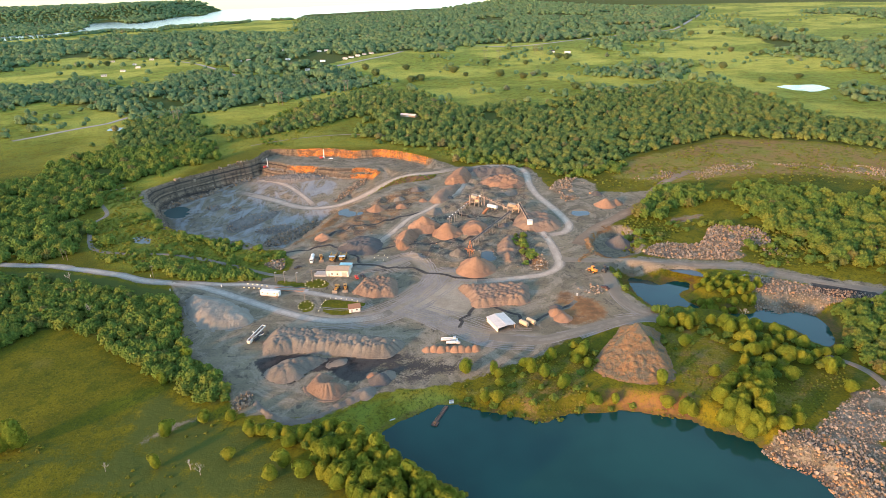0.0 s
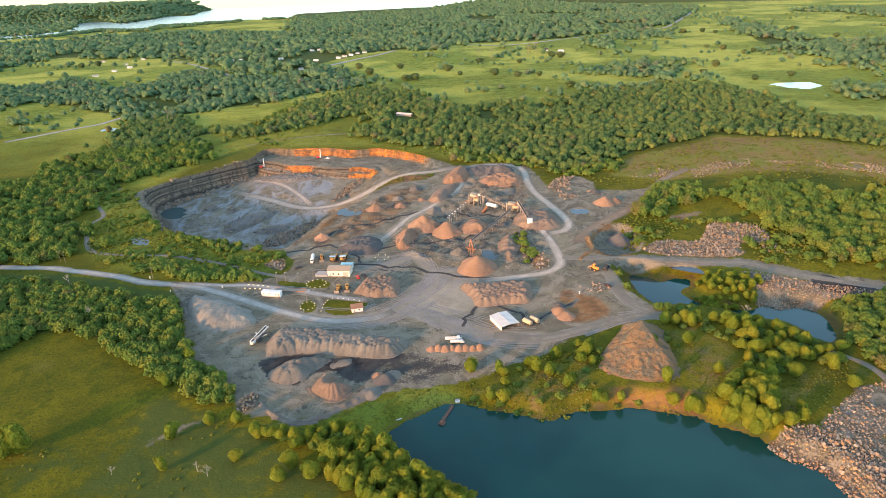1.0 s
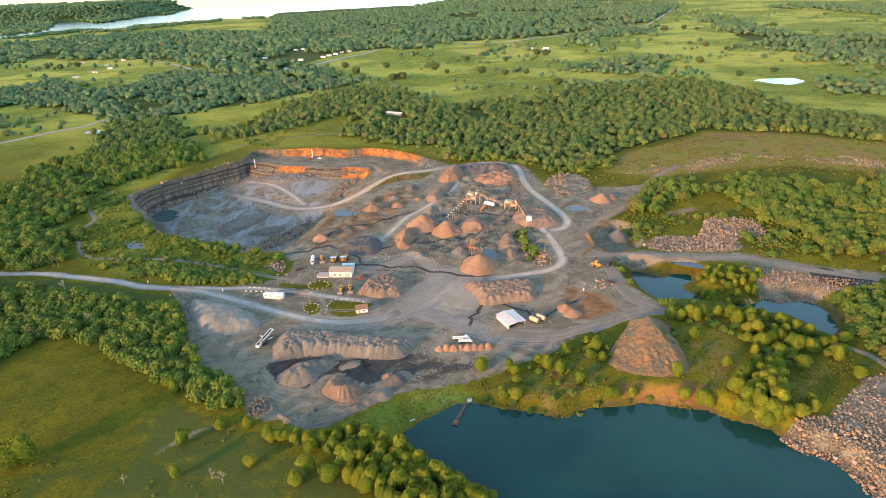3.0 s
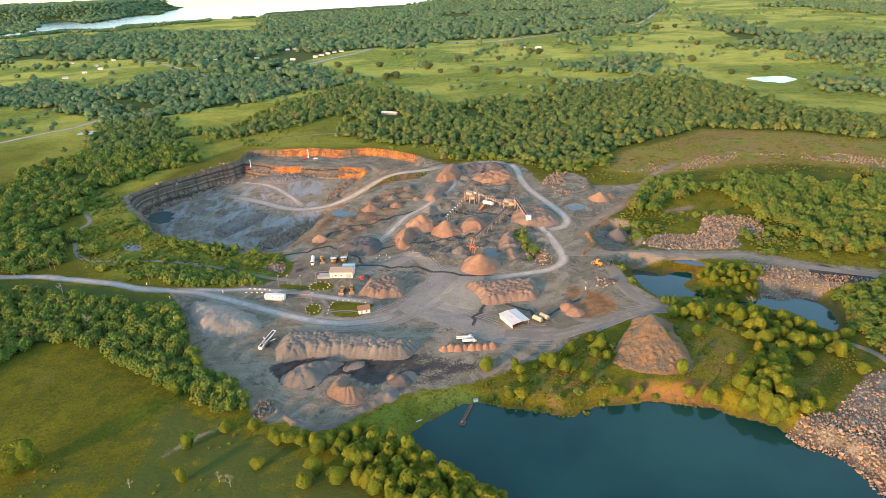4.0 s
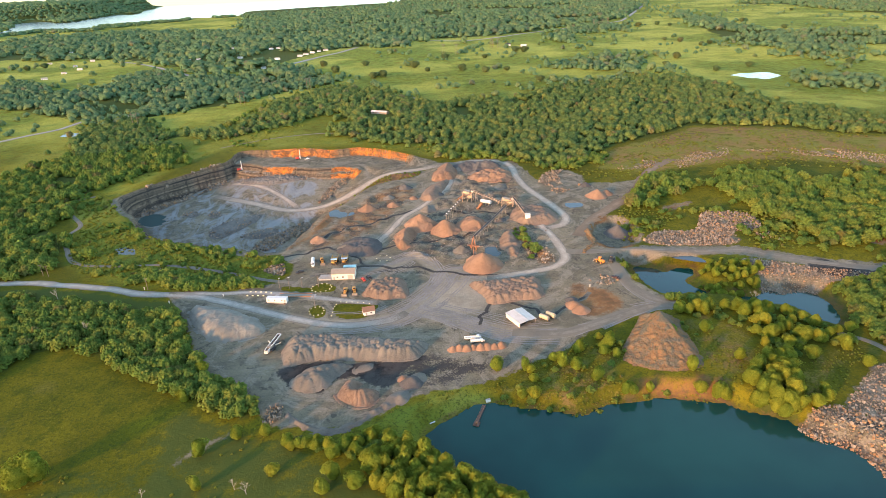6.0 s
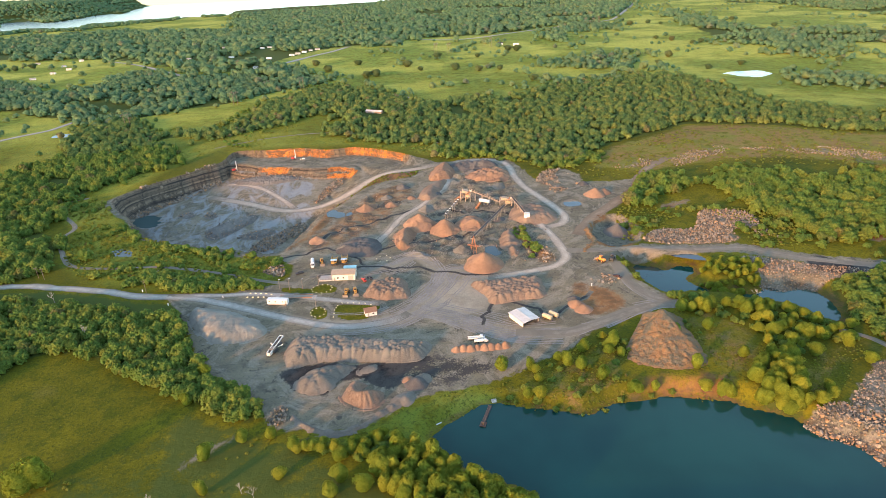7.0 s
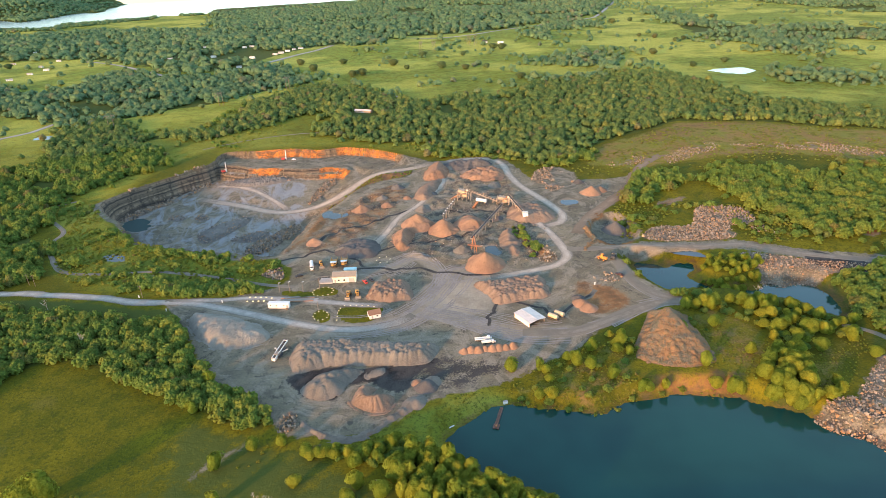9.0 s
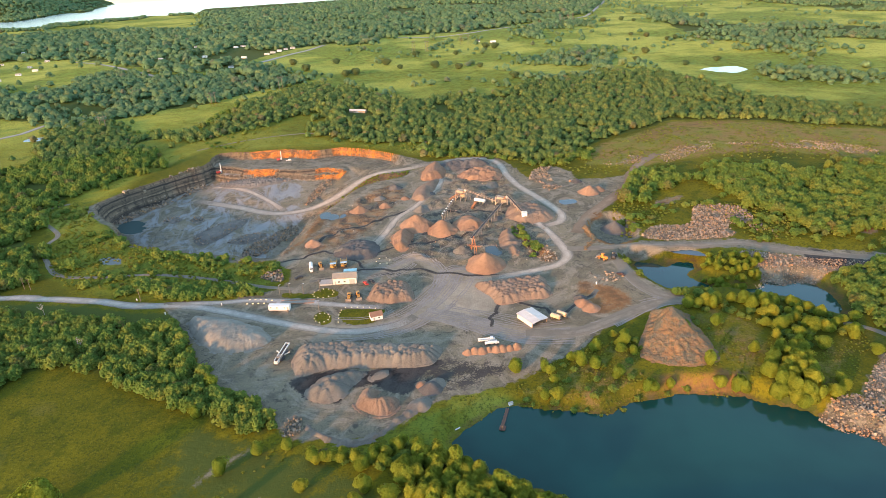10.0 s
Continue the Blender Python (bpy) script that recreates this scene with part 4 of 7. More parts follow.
def build_ground():
    gx = spread(-310, 250, 2.0, -9000, 9000, 1.055)
    gy = spread(140, 690, 2.0, -4000, 9500, 1.045)
    X, Y = np.meshgrid(gx, gy)
    x, y = X.ravel(), Y.ravel()
    z = land(x, y)
    nx, ny = len(gx), len(gy)
    i = np.arange(nx * ny).reshape(ny, nx)
    faces = np.stack([i[:-1, :-1], i[:-1, 1:], i[1:, 1:], i[1:, :-1]], -1).reshape(-1, 4)
    me = mesh_of("ground", np.stack([x, y, z], 1), faces, M_GROUND)

    def zone(polys, soft=4.0):
        best = np.zeros(x.shape)
        for poly in polys:
            best = np.maximum(best, step(-soft, soft, depth_in(x, y, poly, soft + 2)))
        return best

    r = np.hypot(x, y)
    bare = zone([YARD + YARD_B, RIM], 3)
    rocky = zone([R_MID, R_CREEK, R_SHORE, R_UPPER, R_GAP, SCRAP, R_NORTH, R_DUMP, R_VERGE, R_VERGE_B, BACKWATER], 4)
    rocky = np.maximum(rocky, zone([R_RIDGE, R_RIDGE_B, R_RIDGE_C], 6) * 0.5)
    lawn = zone([PADDOCK, LAWN_A, LAWN_B, LAWN_C], 0.8)
    bare = np.maximum(np.maximum(np.maximum(bare, zone([MUD, CLAY_CUT, HOLLOW, CLAY_STEP], 4) * 0.9), rocky * 0.9) * (1 - lawn), zone([MEADOW_WORN], 4) * 0.72)
    shore = np.zeros(x.shape)
    for poly in (POND, POND_A, POND_B):
        d = depth_in(x, y, poly, 12)
        shore = np.maximum(shore, step(-3.5, -0.5, d) if poly is POND else step(-8, -1.5, d) * 1.1)
    hollow_d = depth_in(x, y, HOLLOW, 20)
    hollow_rim = step(-5, -1, hollow_d) * step(5, 2, hollow_d) * step(128, 112, x)
    clay = np.maximum(np.maximum(np.maximum(zone([CLAY_A], 8) * 0.48, zone([CLAY_C, W_LOOP], 5) * 0.64), np.maximum(np.maximum(zone([CLAY_D, CLAY_E], 7) * 0.62, np.maximum(zone([CLAY_F], 4) * 0.8, np.maximum(np.maximum(zone([CLAY_CUT, CLAY_STEP], 6) * 0.7, hollow_rim * 0.75), zone([CLAY_RIDGE], 14) * 0.46))), zone([LUMPY, LUMPY_B], 10) * 0.24)), np.maximum(zone([CLAY_B, LUMPY_B], 9) * 0.56, shore * 0.42))
    # R_SHORE term: shaded gaps between boulders painted as dark ground
    dark = np.maximum(np.maximum(zone([DARK_A], 3) * 0.9, zone([DARK_C], 8) * 0.58), np.maximum(np.maximum(np.maximum(zone([DARK_B], 4) * 0.7, np.maximum(zone([MUD], 4) * 0.75, step(2, 7, depth_in(x, y, HOLLOW, 20)) * 0.42)), zone([LUMPY, LUMPY_B], 10) * 0.44), zone([R_SHORE], 3) * 0.46))
    dust = np.zeros(x.shape)
    for line, width in ((ROAD_MAIN, 9), (DUST_MAIN, 13), (DUST_FAN, 12), (DUST_MID, 9), (ROAD_INNER, 9), (ROAD_PLANT, 7), (ROAD_LOOP, 7), (RAMP, 9), (RAMP_SPUR, 6), (ROAD_SOUTH, 8)):
        d, _ = line_distance(x, y, curve_through([q[:2] for q in line]))
        dust = np.maximum(dust, step(width, width * 0.3, d) * 0.6)
    dust = np.maximum(dust, np.exp(-(((x + 4) / 30) ** 2 + ((y - 318) / 30) ** 2)) * 0.9) * bare
    dry = np.maximum(zone([DRY], 12) * 0.56, zone([ROUGH_HILL, ROUGH_SHORE, ROUGH_BANK], 10) * 0.46)
    # woodland-floor green also darkens open meadow in MEADOW_DARK and ROUGH_MEADOW
    wood = np.maximum(zone(WOODS, 6) * 0.8, np.maximum(step(3600, 3900, r), np.maximum(zone([MEADOW_DARK], 12) * 0.62, zone([ROUGH_MEADOW], 16) * 0.46)))
    # steep faces of the pit show beds of rock
    g = np.gradient(z.reshape(ny, nx), gy, gx)
    slope = np.hypot(g[0], g[1]).ravel()
    inside = depth_in(x, y, RIM, 20) > -3
    rock = step(0.35, 0.8, slope) * inside
    ochre = inside * step(575, 610, y) * step(-190, -150, x) * step(-18, -12, z) * 0.95
    pale = zone([FLOOR], 5) * step(-90, -130, x) * 0.9
    ochre = ochre * (0.2 + 0.8 * step(-0.5, -0.15, fbm(x, y, 36, 3, 61)))
    # pasture lightens with distance: haze put into grass colour beside its own paler green
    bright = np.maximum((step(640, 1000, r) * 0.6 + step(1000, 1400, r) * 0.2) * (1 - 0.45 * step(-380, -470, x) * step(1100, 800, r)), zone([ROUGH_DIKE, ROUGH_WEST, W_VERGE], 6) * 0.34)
    bright = np.maximum(bright, zone([ROUGH_FIELD, ROUGH_RIM], 10) * 0.26)
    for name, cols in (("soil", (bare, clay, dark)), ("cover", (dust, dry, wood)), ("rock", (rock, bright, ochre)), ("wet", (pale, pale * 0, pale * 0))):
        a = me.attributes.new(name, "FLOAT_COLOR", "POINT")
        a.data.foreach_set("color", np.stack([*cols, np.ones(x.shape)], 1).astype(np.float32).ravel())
    ob = new("ground", me)
    tagged(ob, "rolling green pasture round a bare grey quarry with a stepped pit", "ground", kind="structure")
    return ob


def water(name, poly, level, material, label, per=5):
    line = curve_through(poly, True, per)
    c = line.mean(0)
    line = line + (line - c) / np.maximum(np.linalg.norm(line - c, axis=1, keepdims=True), 1e-6) * 3.0
    bm = bmesh.new()
    vs = [bm.verts.new((px, py, level)) for px, py in line]
    f = bm.faces.new(vs)
    if f.normal.z < 0:
        f.normal_flip()
    bmesh.ops.triangulate(bm, faces=bm.faces[:])
    for f in bm.faces:
        f.normal_update()
        if f.normal.z < 0:
            f.normal_flip()
    ob = part(name, bm, material)
    return tagged(ob, label, "water", kind="structure")


def ribbon(name, line, width, material, label, lift=0.12, per=8, wobble=1.0, taper=True):
    """A road laid on the land."""
    c = curve_through([q[:2] for q in line], False, per)
    t = np.gradient(c, axis=0)
    t /= np.linalg.norm(t, axis=1, keepdims=True)
    nrm = np.stack([-t[:, 1], t[:, 0]], 1)
    cols = 9
    n = len(c)
    u = np.linspace(-0.5, 0.5, cols)
    side = np.tile(u * width, (n, 1))
    for k in (0, cols - 1):
        side[:, k] += wobble * width * 0.15 * fbm(c[:, 0] + k * 3, c[:, 1], 8, 3, 77)
    p = c[:, None, :] + nrm[:, None, :] * side[:, :, None]
    zz = land(p[..., 0].ravel(), p[..., 1].ravel()).reshape(n, cols) + lift * (1 - (2 * u) ** 4) + 0.02
    v = np.concatenate([p, zz[..., None]], 2).reshape(-1, 3)
    i = np.arange(n * cols).reshape(n, cols)
    f = np.stack([i[:-1, :-1], i[:-1, 1:], i[1:, 1:], i[1:, :-1]], -1).reshape(-1, 4)[:, ::-1]
    me = mesh_of(name, v, f, material)
    u = np.tile(np.abs(np.linspace(-1, 1, cols)), n)
    if taper:
        ends = np.minimum(np.arange(n), np.arange(n)[::-1]) / max(1, n * 0.2)
        u = np.maximum(u, np.repeat(1 - np.clip(ends, 0, 1), cols))
    a = me.attributes.new("across", "FLOAT_COLOR", "POINT")
    a.data.foreach_set("color", np.stack([u, (np.abs(u - 0.5) < 0.2) * 1.0, u * 0, u * 0 + 1], 1).astype(np.float32).ravel())
    ob = new(name, me)
    return tagged(ob, label, "road", kind="structure")


SMALL_HEAPS = [(-39, 243), (-32, 242.5), (-35, 239.5), (-54, 478), (-43, 494), (-28, 516), (-22, 489), (23, 553), (37, 538), (46, 514), (53, 495), (42, 393), (36, 376), (5, 379), (-22, 426), (-67, 398), (-74, 399), (58, 299), (60, 288), (-12, 461), (0, 493), (-39, 476), (29, 426), (40, 426), (-95, 417), (99, 481), (123, 483), (133, 460)]
WOODS = [W_SW, W_WEST, W_NORTH + W_NORTH_B, W_BAND, W_VILLAGE, W_FAR_A, W_FAR_B, W_FAR_C, W_FAR_E, W_EAST, W_EAST_B, W_EAST_D, W_POPLAR, W_GROVE]
build_ground()
water("pond_water", POND + [(60, 90), (-20, 110)], POND_LEVEL, M_WATER, "deep teal quarry pond with a smooth surface")
water("pool_water", POND_A, EAST_LEVEL, M_WATER, "dark blue pool between wooded spoil banks")
water("pool_water", POND_B, EAST_LEVEL, M_WATER, "dark blue pool below a bank of broken stone")
water("lake_water", LAKE, LAKE_LEVEL, M_LAKE, "wide pale lake on the horizon")
water("farm_pond_water", FAR_POND, float(levels(np.array([FAR_POND[0][0]]), np.array([FAR_POND[0][1]]))[0]) - 0.5, M_LAKE, "bright farm pond in a pasture")
water("farm_pond_water", FARM_POND, float(levels(np.array([FARM_POND[0][0]]), np.array([FARM_POND[0][1]]))[0]) - 0.5, M_LAKE, "small pale pond beside a road")
for nm, poly in (("creek_water", CREEK), ("puddle_water", PUDDLE_A), ("puddle_water", PUDDLE_B), ("puddle_water", PUDDLE_C), ("puddle_water", PUDDLE_D), ("puddle_water", PIT_POND)):
    q = np.array(poly, float)
    water(nm, poly, float(land(q[:, 0], q[:, 1]).mean()) + 0.12, M_PIT_WATER if poly is PIT_POND else M_PUDDLE, "shallow grey-blue rainwater lying in a hollow")
ribbon("road_main", ROAD_MAIN, 7, M_ASPHALT, "pale worn access road into the quarry")
ribbon("road_office", ROAD_OFFICE, 5.5, M_ASPHALT, "narrow pale road past the weighbridge office")
ribbon("road_ramp", RAMP, 10, M_DIRT, "dusty haul road that ramps down into the pit")
ribbon("road_ramp_spur", RAMP_SPUR, 6, M_DIRT, "dusty wheel track across the pit floor")
ribbon("road_loop", ROAD_LOOP, 7.5, M_DIRT, "pale haul road that loops round the crushing plant")
ribbon("road_plant", ROAD_PLANT, 7, M_DIRT, "pale dirt road below the plant")
ribbon("road_inner", ROAD_INNER, 6, M_DIRT, "dusty track between stockpiles")
ribbon("road_east", ROAD_EAST, 7, M_DIRT_DARK, "grey stone track along the creek")
ribbon("road_south", ROAD_SOUTH, 8, M_DIRT_DARK, "packed stone road on the pond embankment")
ribbon("road_north", ROAD_NORTH, 9, M_DIRT_BROWN, "brown dirt road up to the spoil heaps")
ribbon("track_east", TRACK_EAST, 4, M_DIRT_DARK, "farm track beside the rocks")
ribbon("track_rim", TRACK_RIM, 3.0, M_DIRT_DARK, "faint farm track through grass above the quarry")
ribbon("track_west", TRACK_WEST, 3.5, M_DIRT_DARK, "narrow track through the scrub by the pit")
for nm, line, wd in (("wet_streak_a", WET_A, 3.0), ("wet_streak_b", WET_B, 3.0), ("wet_streak_c", WET_C, 2.6), ("wet_streak_d", WET_D, 3.2), ("wet_streak_e", WET_E, 3.0), ("wet_streak_f", WET_F, 2.4), ("wet_streak_g", WET_G, 2.6)):
    rng_w = np.random.default_rng(len(line) * 7 + int(abs(line[0][0])))
    bent = [(x + rng_w.uniform(-1.5, 1.5), y + rng_w.uniform(-1.5, 1.5)) for x, y in curve_through(line, False, 3)]
    ribbon(nm, bent, wd, M_WET, "dark wet silt streak across the gravel yard", 0.10, 4, 3.0)


def tyre_tracks():
    """Faint wheel marks that swing across the yard."""
    rng = np.random.default_rng(21)
    vs, fs, us, n = [], [], [], 0
    for base, spread_m, count in ((DUST_MAIN, 13, 26), (DUST_FAN, 12, 20), (DUST_MID, 9, 10), (ROAD_SOUTH, 2.2, 8), (RAMP_SPUR, 5, 8)):
        c = curve_through([q[:2] for q in base], False, 10)
        t = np.gradient(c, axis=0)
        t /= np.linalg.norm(t, axis=1, keepdims=True)
        nrm = np.stack([-t[:, 1], t[:, 0]], 1)
        for k in range(count):
            a = rng.integers(0, len(c) * 2 // 3)
            b = min(len(c), a + rng.integers(12, 34))
            if b - a < 5:
                continue
            off = rng.uniform(-1, 1) * spread_m + np.linspace(0, rng.uniform(-6, 6), b - a)
            for s in (-0.9, 0.9):
                p = c[a:b] + nrm[a:b] * (off + s)[:, None]
                for e in (-0.32, 0.32):
                    q = p + nrm[a:b] * e
                    vs.append(q)
                m = b - a
                i0 = np.arange(m - 1) + n
                fs.append(np.stack([i0, i0 + m, i0 + m + 1, i0 + 1], 1)[:, ::-1])
                us.append(np.full(2 * m, rng.uniform(0.15, 0.6)))
                n += 2 * m
    q = np.concatenate(vs)
    me = mesh_of("tyre_tracks", np.column_stack([q, land(q[:, 0], q[:, 1]) + 0.09]), np.concatenate(fs), M_TRACK)
    u = np.concatenate(us)
    at = me.attributes.new("across", "FLOAT_COLOR", "POINT")
    at.data.foreach_set("color", np.stack([u, u * 0, u * 0, u * 0 + 1], 1).astype(np.float32).ravel())
    return tagged(new("tyre_tracks", me), "faint pale tyre tracks across the gravel yard", "tracks", kind="stuff")


tyre_tracks()
for nm, line, wd in (("road_far_a", ROAD_FAR_A, 9), ("road_far_b", ROAD_FAR_B, 14), ("road_far_c", ROAD_FAR_C, 9), ("road_far_d", ROAD_FAR_D, 14), ("road_far_e", ROAD_FAR_E, 7)):
    ribbon(nm, line, wd, M_ASPHALT, "distant pale country road between pastures", 0.3, 12)


# ---- stockpiles ----
def pile(name, poly, high, slope, material, label, style="tipped", hump=4.0, seed=0, grid=0.6, shrink=0.0, apex=None):
    """tipped: loads dumped side by side; heap: one rounded mass; apex: flanks that run up to one summit."""
    poly = [q[:2] for q in poly]
    lo, hi = np.min(poly, 0) - 3, np.max(poly, 0) + 3
    gx, gy = np.arange(lo[0], hi[0], grid), np.arange(lo[1], hi[1], grid)
    X, Y = np.meshgrid(gx, gy)
    x, y = X.ravel(), Y.ravel()
    d = depth_in(x, y, poly, 60) + fbm(x, y, 8, 3, seed + 3) * 0.9 - shrink
    raw = np.maximum(d, -1.5) * slope
    if style == "tipped":
        rr = np.random.default_rng(seed)
        cx, cy = scatter(poly, hump, rr)
        deep = depth_in(cx, cy, poly, 60) - shrink
        z = np.where(raw > 0, 0.76 * high * np.tanh(raw / high * 1.7), raw)
        for px, py, dd in zip(cx, cy, deep):
            if dd < 0.8:
                continue
            top = min(high, slope * dd * 1.15) * rr.uniform(0.92, 1.08) + 0.08
            near = np.sqrt((x - px) ** 2 + (y - py) ** 2 + 0.12) - 0.34
            z = np.maximum(z, top - slope * near * rr.uniform(0.85, 1.0))
        z = np.minimum(z, 0.92 * high + fbm(x, y, 3.4, 3, seed + 31) * 0.55)
    elif style == "apex":
        line = curve_through(poly, True, 6)
        ang = np.arctan2(line[:, 1] - apex[1], line[:, 0] - apex[0])
        rad = np.hypot(line[:, 0] - apex[0], line[:, 1] - apex[1])
        o = np.argsort(ang)
        ang, rad = ang[o], rad[o]
        a = np.arctan2(y - apex[1], x - apex[0]) + fbm(x, y, 9, 2, seed + 5) * (0.12 if name == "spoil_hill" else 0.03)
        reach = np.interp(a, np.concatenate([ang - 2 * np.pi, ang, ang + 2 * np.pi]), np.tile(rad, 3))
        rho = np.clip(np.hypot(x - apex[0], y - apex[1]) / reach, 0, 1.2)
        z = high * np.where(rho < 1, np.maximum(1 - rho, 0) ** (1.1 if name == "spoil_hill" else 1.02), 1 - rho)
        terrace = (fbm(x, y, 7, 3, seed + 15) * 0.7 + np.abs(fbm(x, y, 4, 2, seed + 17)) * 0.9) * (1.0 if name == "spoil_hill" else 0.35)
        z = z + terrace * step(0.05, 0.3, rho) * step(1.0, 0.85, rho)
        if name == "spoil_hill":
            # loads tipped one beside the other round the lower flanks
            rr = np.random.default_rng(seed)
            for px, py in zip(*scatter(poly, hump, rr)):
                k = np.argmin((x - px) ** 2 + (y - py) ** 2)
                if rho[k] > 0.5:
                    near = np.sqrt((x - px) ** 2 + (y - py) ** 2 + 0.2) - 0.4
                    z = np.maximum(z, z[k] + rr.uniform(0.15, 0.7) - 0.75 * near)
    elif style == "crater":
        c = np.mean(poly, 0)
        gully = np.abs(fbm(np.arctan2(y - c[1], x - c[0]) * 9, x * 0 + 3, 2.0, 2, seed)) * 1.1
        z = np.where(raw > 0, high * np.tanh(raw / high * 1.5), raw) - gully * step(0.2, 1.5, raw)
        z = z - 5.0 * np.exp(-((((x - c[0] - 1.5) / 5.0) ** 2 + ((y - c[1] - 2.2) / 4.0) ** 2) ** 2))
    else:
        z = np.where(raw > 0, high * np.tanh(raw / high * 1.15), raw)
        z = z + np.abs(fbm(x, y, hump, 3, seed + 6)) * high * 0.15 * step(0, 2, raw)
    if name == "rock_mound":
        z = z + (np.abs(fbm(x, y, 3.0, 3, seed + 41)) * 1.2 - 0.3) * step(-0.2, 1.0, raw)
    z = z + fbm(x, y, 5, 3, seed + 8) * 0.25 * step(0, 2, raw) + fbm(x, y, 1.6, 2, seed + 9) * 0.10
    z = z + land(x, y) - 0.1
    nx, ny = len(gx), len(gy)
    i = np.arange(nx * ny).reshape(ny, nx)
    keep = (d > -1.0).reshape(ny, nx)
    ok = keep[:-1, :-1] & keep[:-1, 1:] & keep[1:, 1:] & keep[1:, :-1]
    f = np.stack([i[:-1, :-1], i[:-1, 1:], i[1:, 1:], i[1:, :-1]], -1)[ok]
    used = np.unique(f)
    back = np.zeros(nx * ny, int)
    back[used] = np.arange(len(used))
    v = np.stack([x, y, z], 1)[used]
    ob = new(name, mesh_of(name, v, back[f], material))
    return tagged(ob, label, "stockpile", "stockpiles in the quarry")


def scatter(poly, gap, rng):
    line = curve_through(poly, True, 3)
    lo, hi = line.min(0), line.max(0)
    gx, gy = np.meshgrid(np.arange(lo[0], hi[0] + gap, gap), np.arange(lo[1], hi[1] + gap, gap))
    x = gx.ravel() + rng.uniform(-0.48, 0.48, gx.size) * gap
    y = gy.ravel() + rng.uniform(-0.48, 0.48, gx.size) * gap
    keep = within(x, y, line)
    return x[keep], y[keep]


def cone(x, y, r, high, material, label, seed):
    ring = [(x + r * math.cos(a) * (1 + 0.08 * math.sin(3 * a + seed)), y + r * math.sin(a) * (1 + 0.08 * math.cos(2 * a + seed))) for a in np.arange(0, 6.28, 0.45)]
    return pile("gravel_cone", ring, high, high / r, material, label, "apex", 5, seed, 0.6, 0.0, (x, y))


pile("gravel_stockpile", PL_LONG, 5.0, 0.85, M_GRAVEL, "long grey crushed-stone stockpile of tipped loads", "tipped", 2.3, 1, 0.4)
pile("gravel_stockpile", PL_WEST, 4.6, 0.8, M_GRAVEL_PALE, "pale grey gravel heap beside the access road", "heap", 6, 2, 0.5)
pile("gravel_stockpile", PL_OFFICE, 4.4, 1.05, M_GRAVEL_BROWN, "square-edged tan gravel stockpile near the office", "tipped", 2.8, 3, 0.45)
pile("gravel_stockpile", PL_MIDDLE, 4.0, 0.9, M_GRAVEL_BROWN, "wide brown gravel stockpile with a scalloped edge", "tipped", 2.8, 4, 0.45)
for k in range(8):
    cone(-13.2 + 3.5 * k, 263.6 - 0.25 * k + 0.5 * (k % 2), 2.9 + 0.3 * (k % 3), 2.5 + 0.25 * ((k * 5) % 3), M_GRAVEL_TAN, "tipped load of brown gravel in a row", 130 + k)
pile("gravel_stockpile", PL_SOUTH, 4.6, 0.7, M_GRAVEL, "grey gravel heap beside a dark wet patch", "tipped", 3.2, 6, 0.45)
pile("gravel_stockpile", PL_PALE, 1.3, 0.5, M_GRAVEL, "low pale fan of fine gravel", "heap", 5, 19, 0.5)
pile("spoil_mound", PL_CRATER, 6.8, 0.85, M_GRAVEL_BROWN, "eroded grey mound with a hollow top", "crater", 4, 7, 0.5)
pile("gravel_stockpile", PL_CRESCENT, 5.5, 0.75, M_GRAVEL_TAN, "crescent heap of brown fines", "heap", 6, 8)
pile("spoil_hill", PL_HILL, 11.0, 0.62, M_SPOIL, "tall ochre spoil hill on the pond bank", "apex", 3.4, 9, 0.5, 0.0, (92, 262))
pile("gravel_stockpile", PL_LOOP, 5, 0.6, M_GRAVEL_BROWN, "brown heap ringed by the haul road", "tipped", 4, 10)
pile("gravel_stockpile", PL_UPPER_A, 4.5, 0.7, M_GRAVEL_BROWN, "long tan heap beside a dusty track", "heap", 5, 11)
pile("gravel_stockpile", PL_UPPER_B, 7, 0.75, M_GRAVEL_TAN, "steep tan heap above the pit ramp", "heap", 5, 12)
pile("gravel_stockpile", PL_UPPER_C, 5, 0.6, M_GRAVEL_TAN, "broad tan heap above the crusher", "tipped", 5, 13)
pile("gravel_stockpile", PL_STREAK, 4.5, 0.7, M_GRAVEL_BROWN, "narrow brown heap east of the plant", "tipped", 4, 14)
pile("gravel_stockpile", PL_FLAT, 4, 0.5, M_GRAVEL_DARK, "low dark heap of screenings", "tipped", 4, 15)
pile("gravel_stockpile", PL_TOP, 5, 0.5, M_GRAVEL_DARK, "dark heap behind the plant", "tipped", 5, 16)
for k, (poly, hh) in enumerate(((PIT_HEAP_A, 2.6), (PIT_HEAP_B, 2.2), (PIT_HEAP_C, 1.6), (PIT_HEAP_D, 2.4), (PIT_HEAP_E, 1.4))):
    pile("rock_mound", poly, hh, 0.55, M_GRAVEL_PIT, "low mound of dark blasted rock on the pit floor", "tipped", 2.2, 30 + k, 0.5)
pile("earth_berm", BERM, 3.0, 0.6, M_GRAVEL, "low curved berm of grey waste at the yard's edge", "tipped", 3, 17)
pile("earth_berm", BERM_B, 3.0, 0.7, M_SPOIL, "ochre earth berm above the creek road", "tipped", 3, 18)
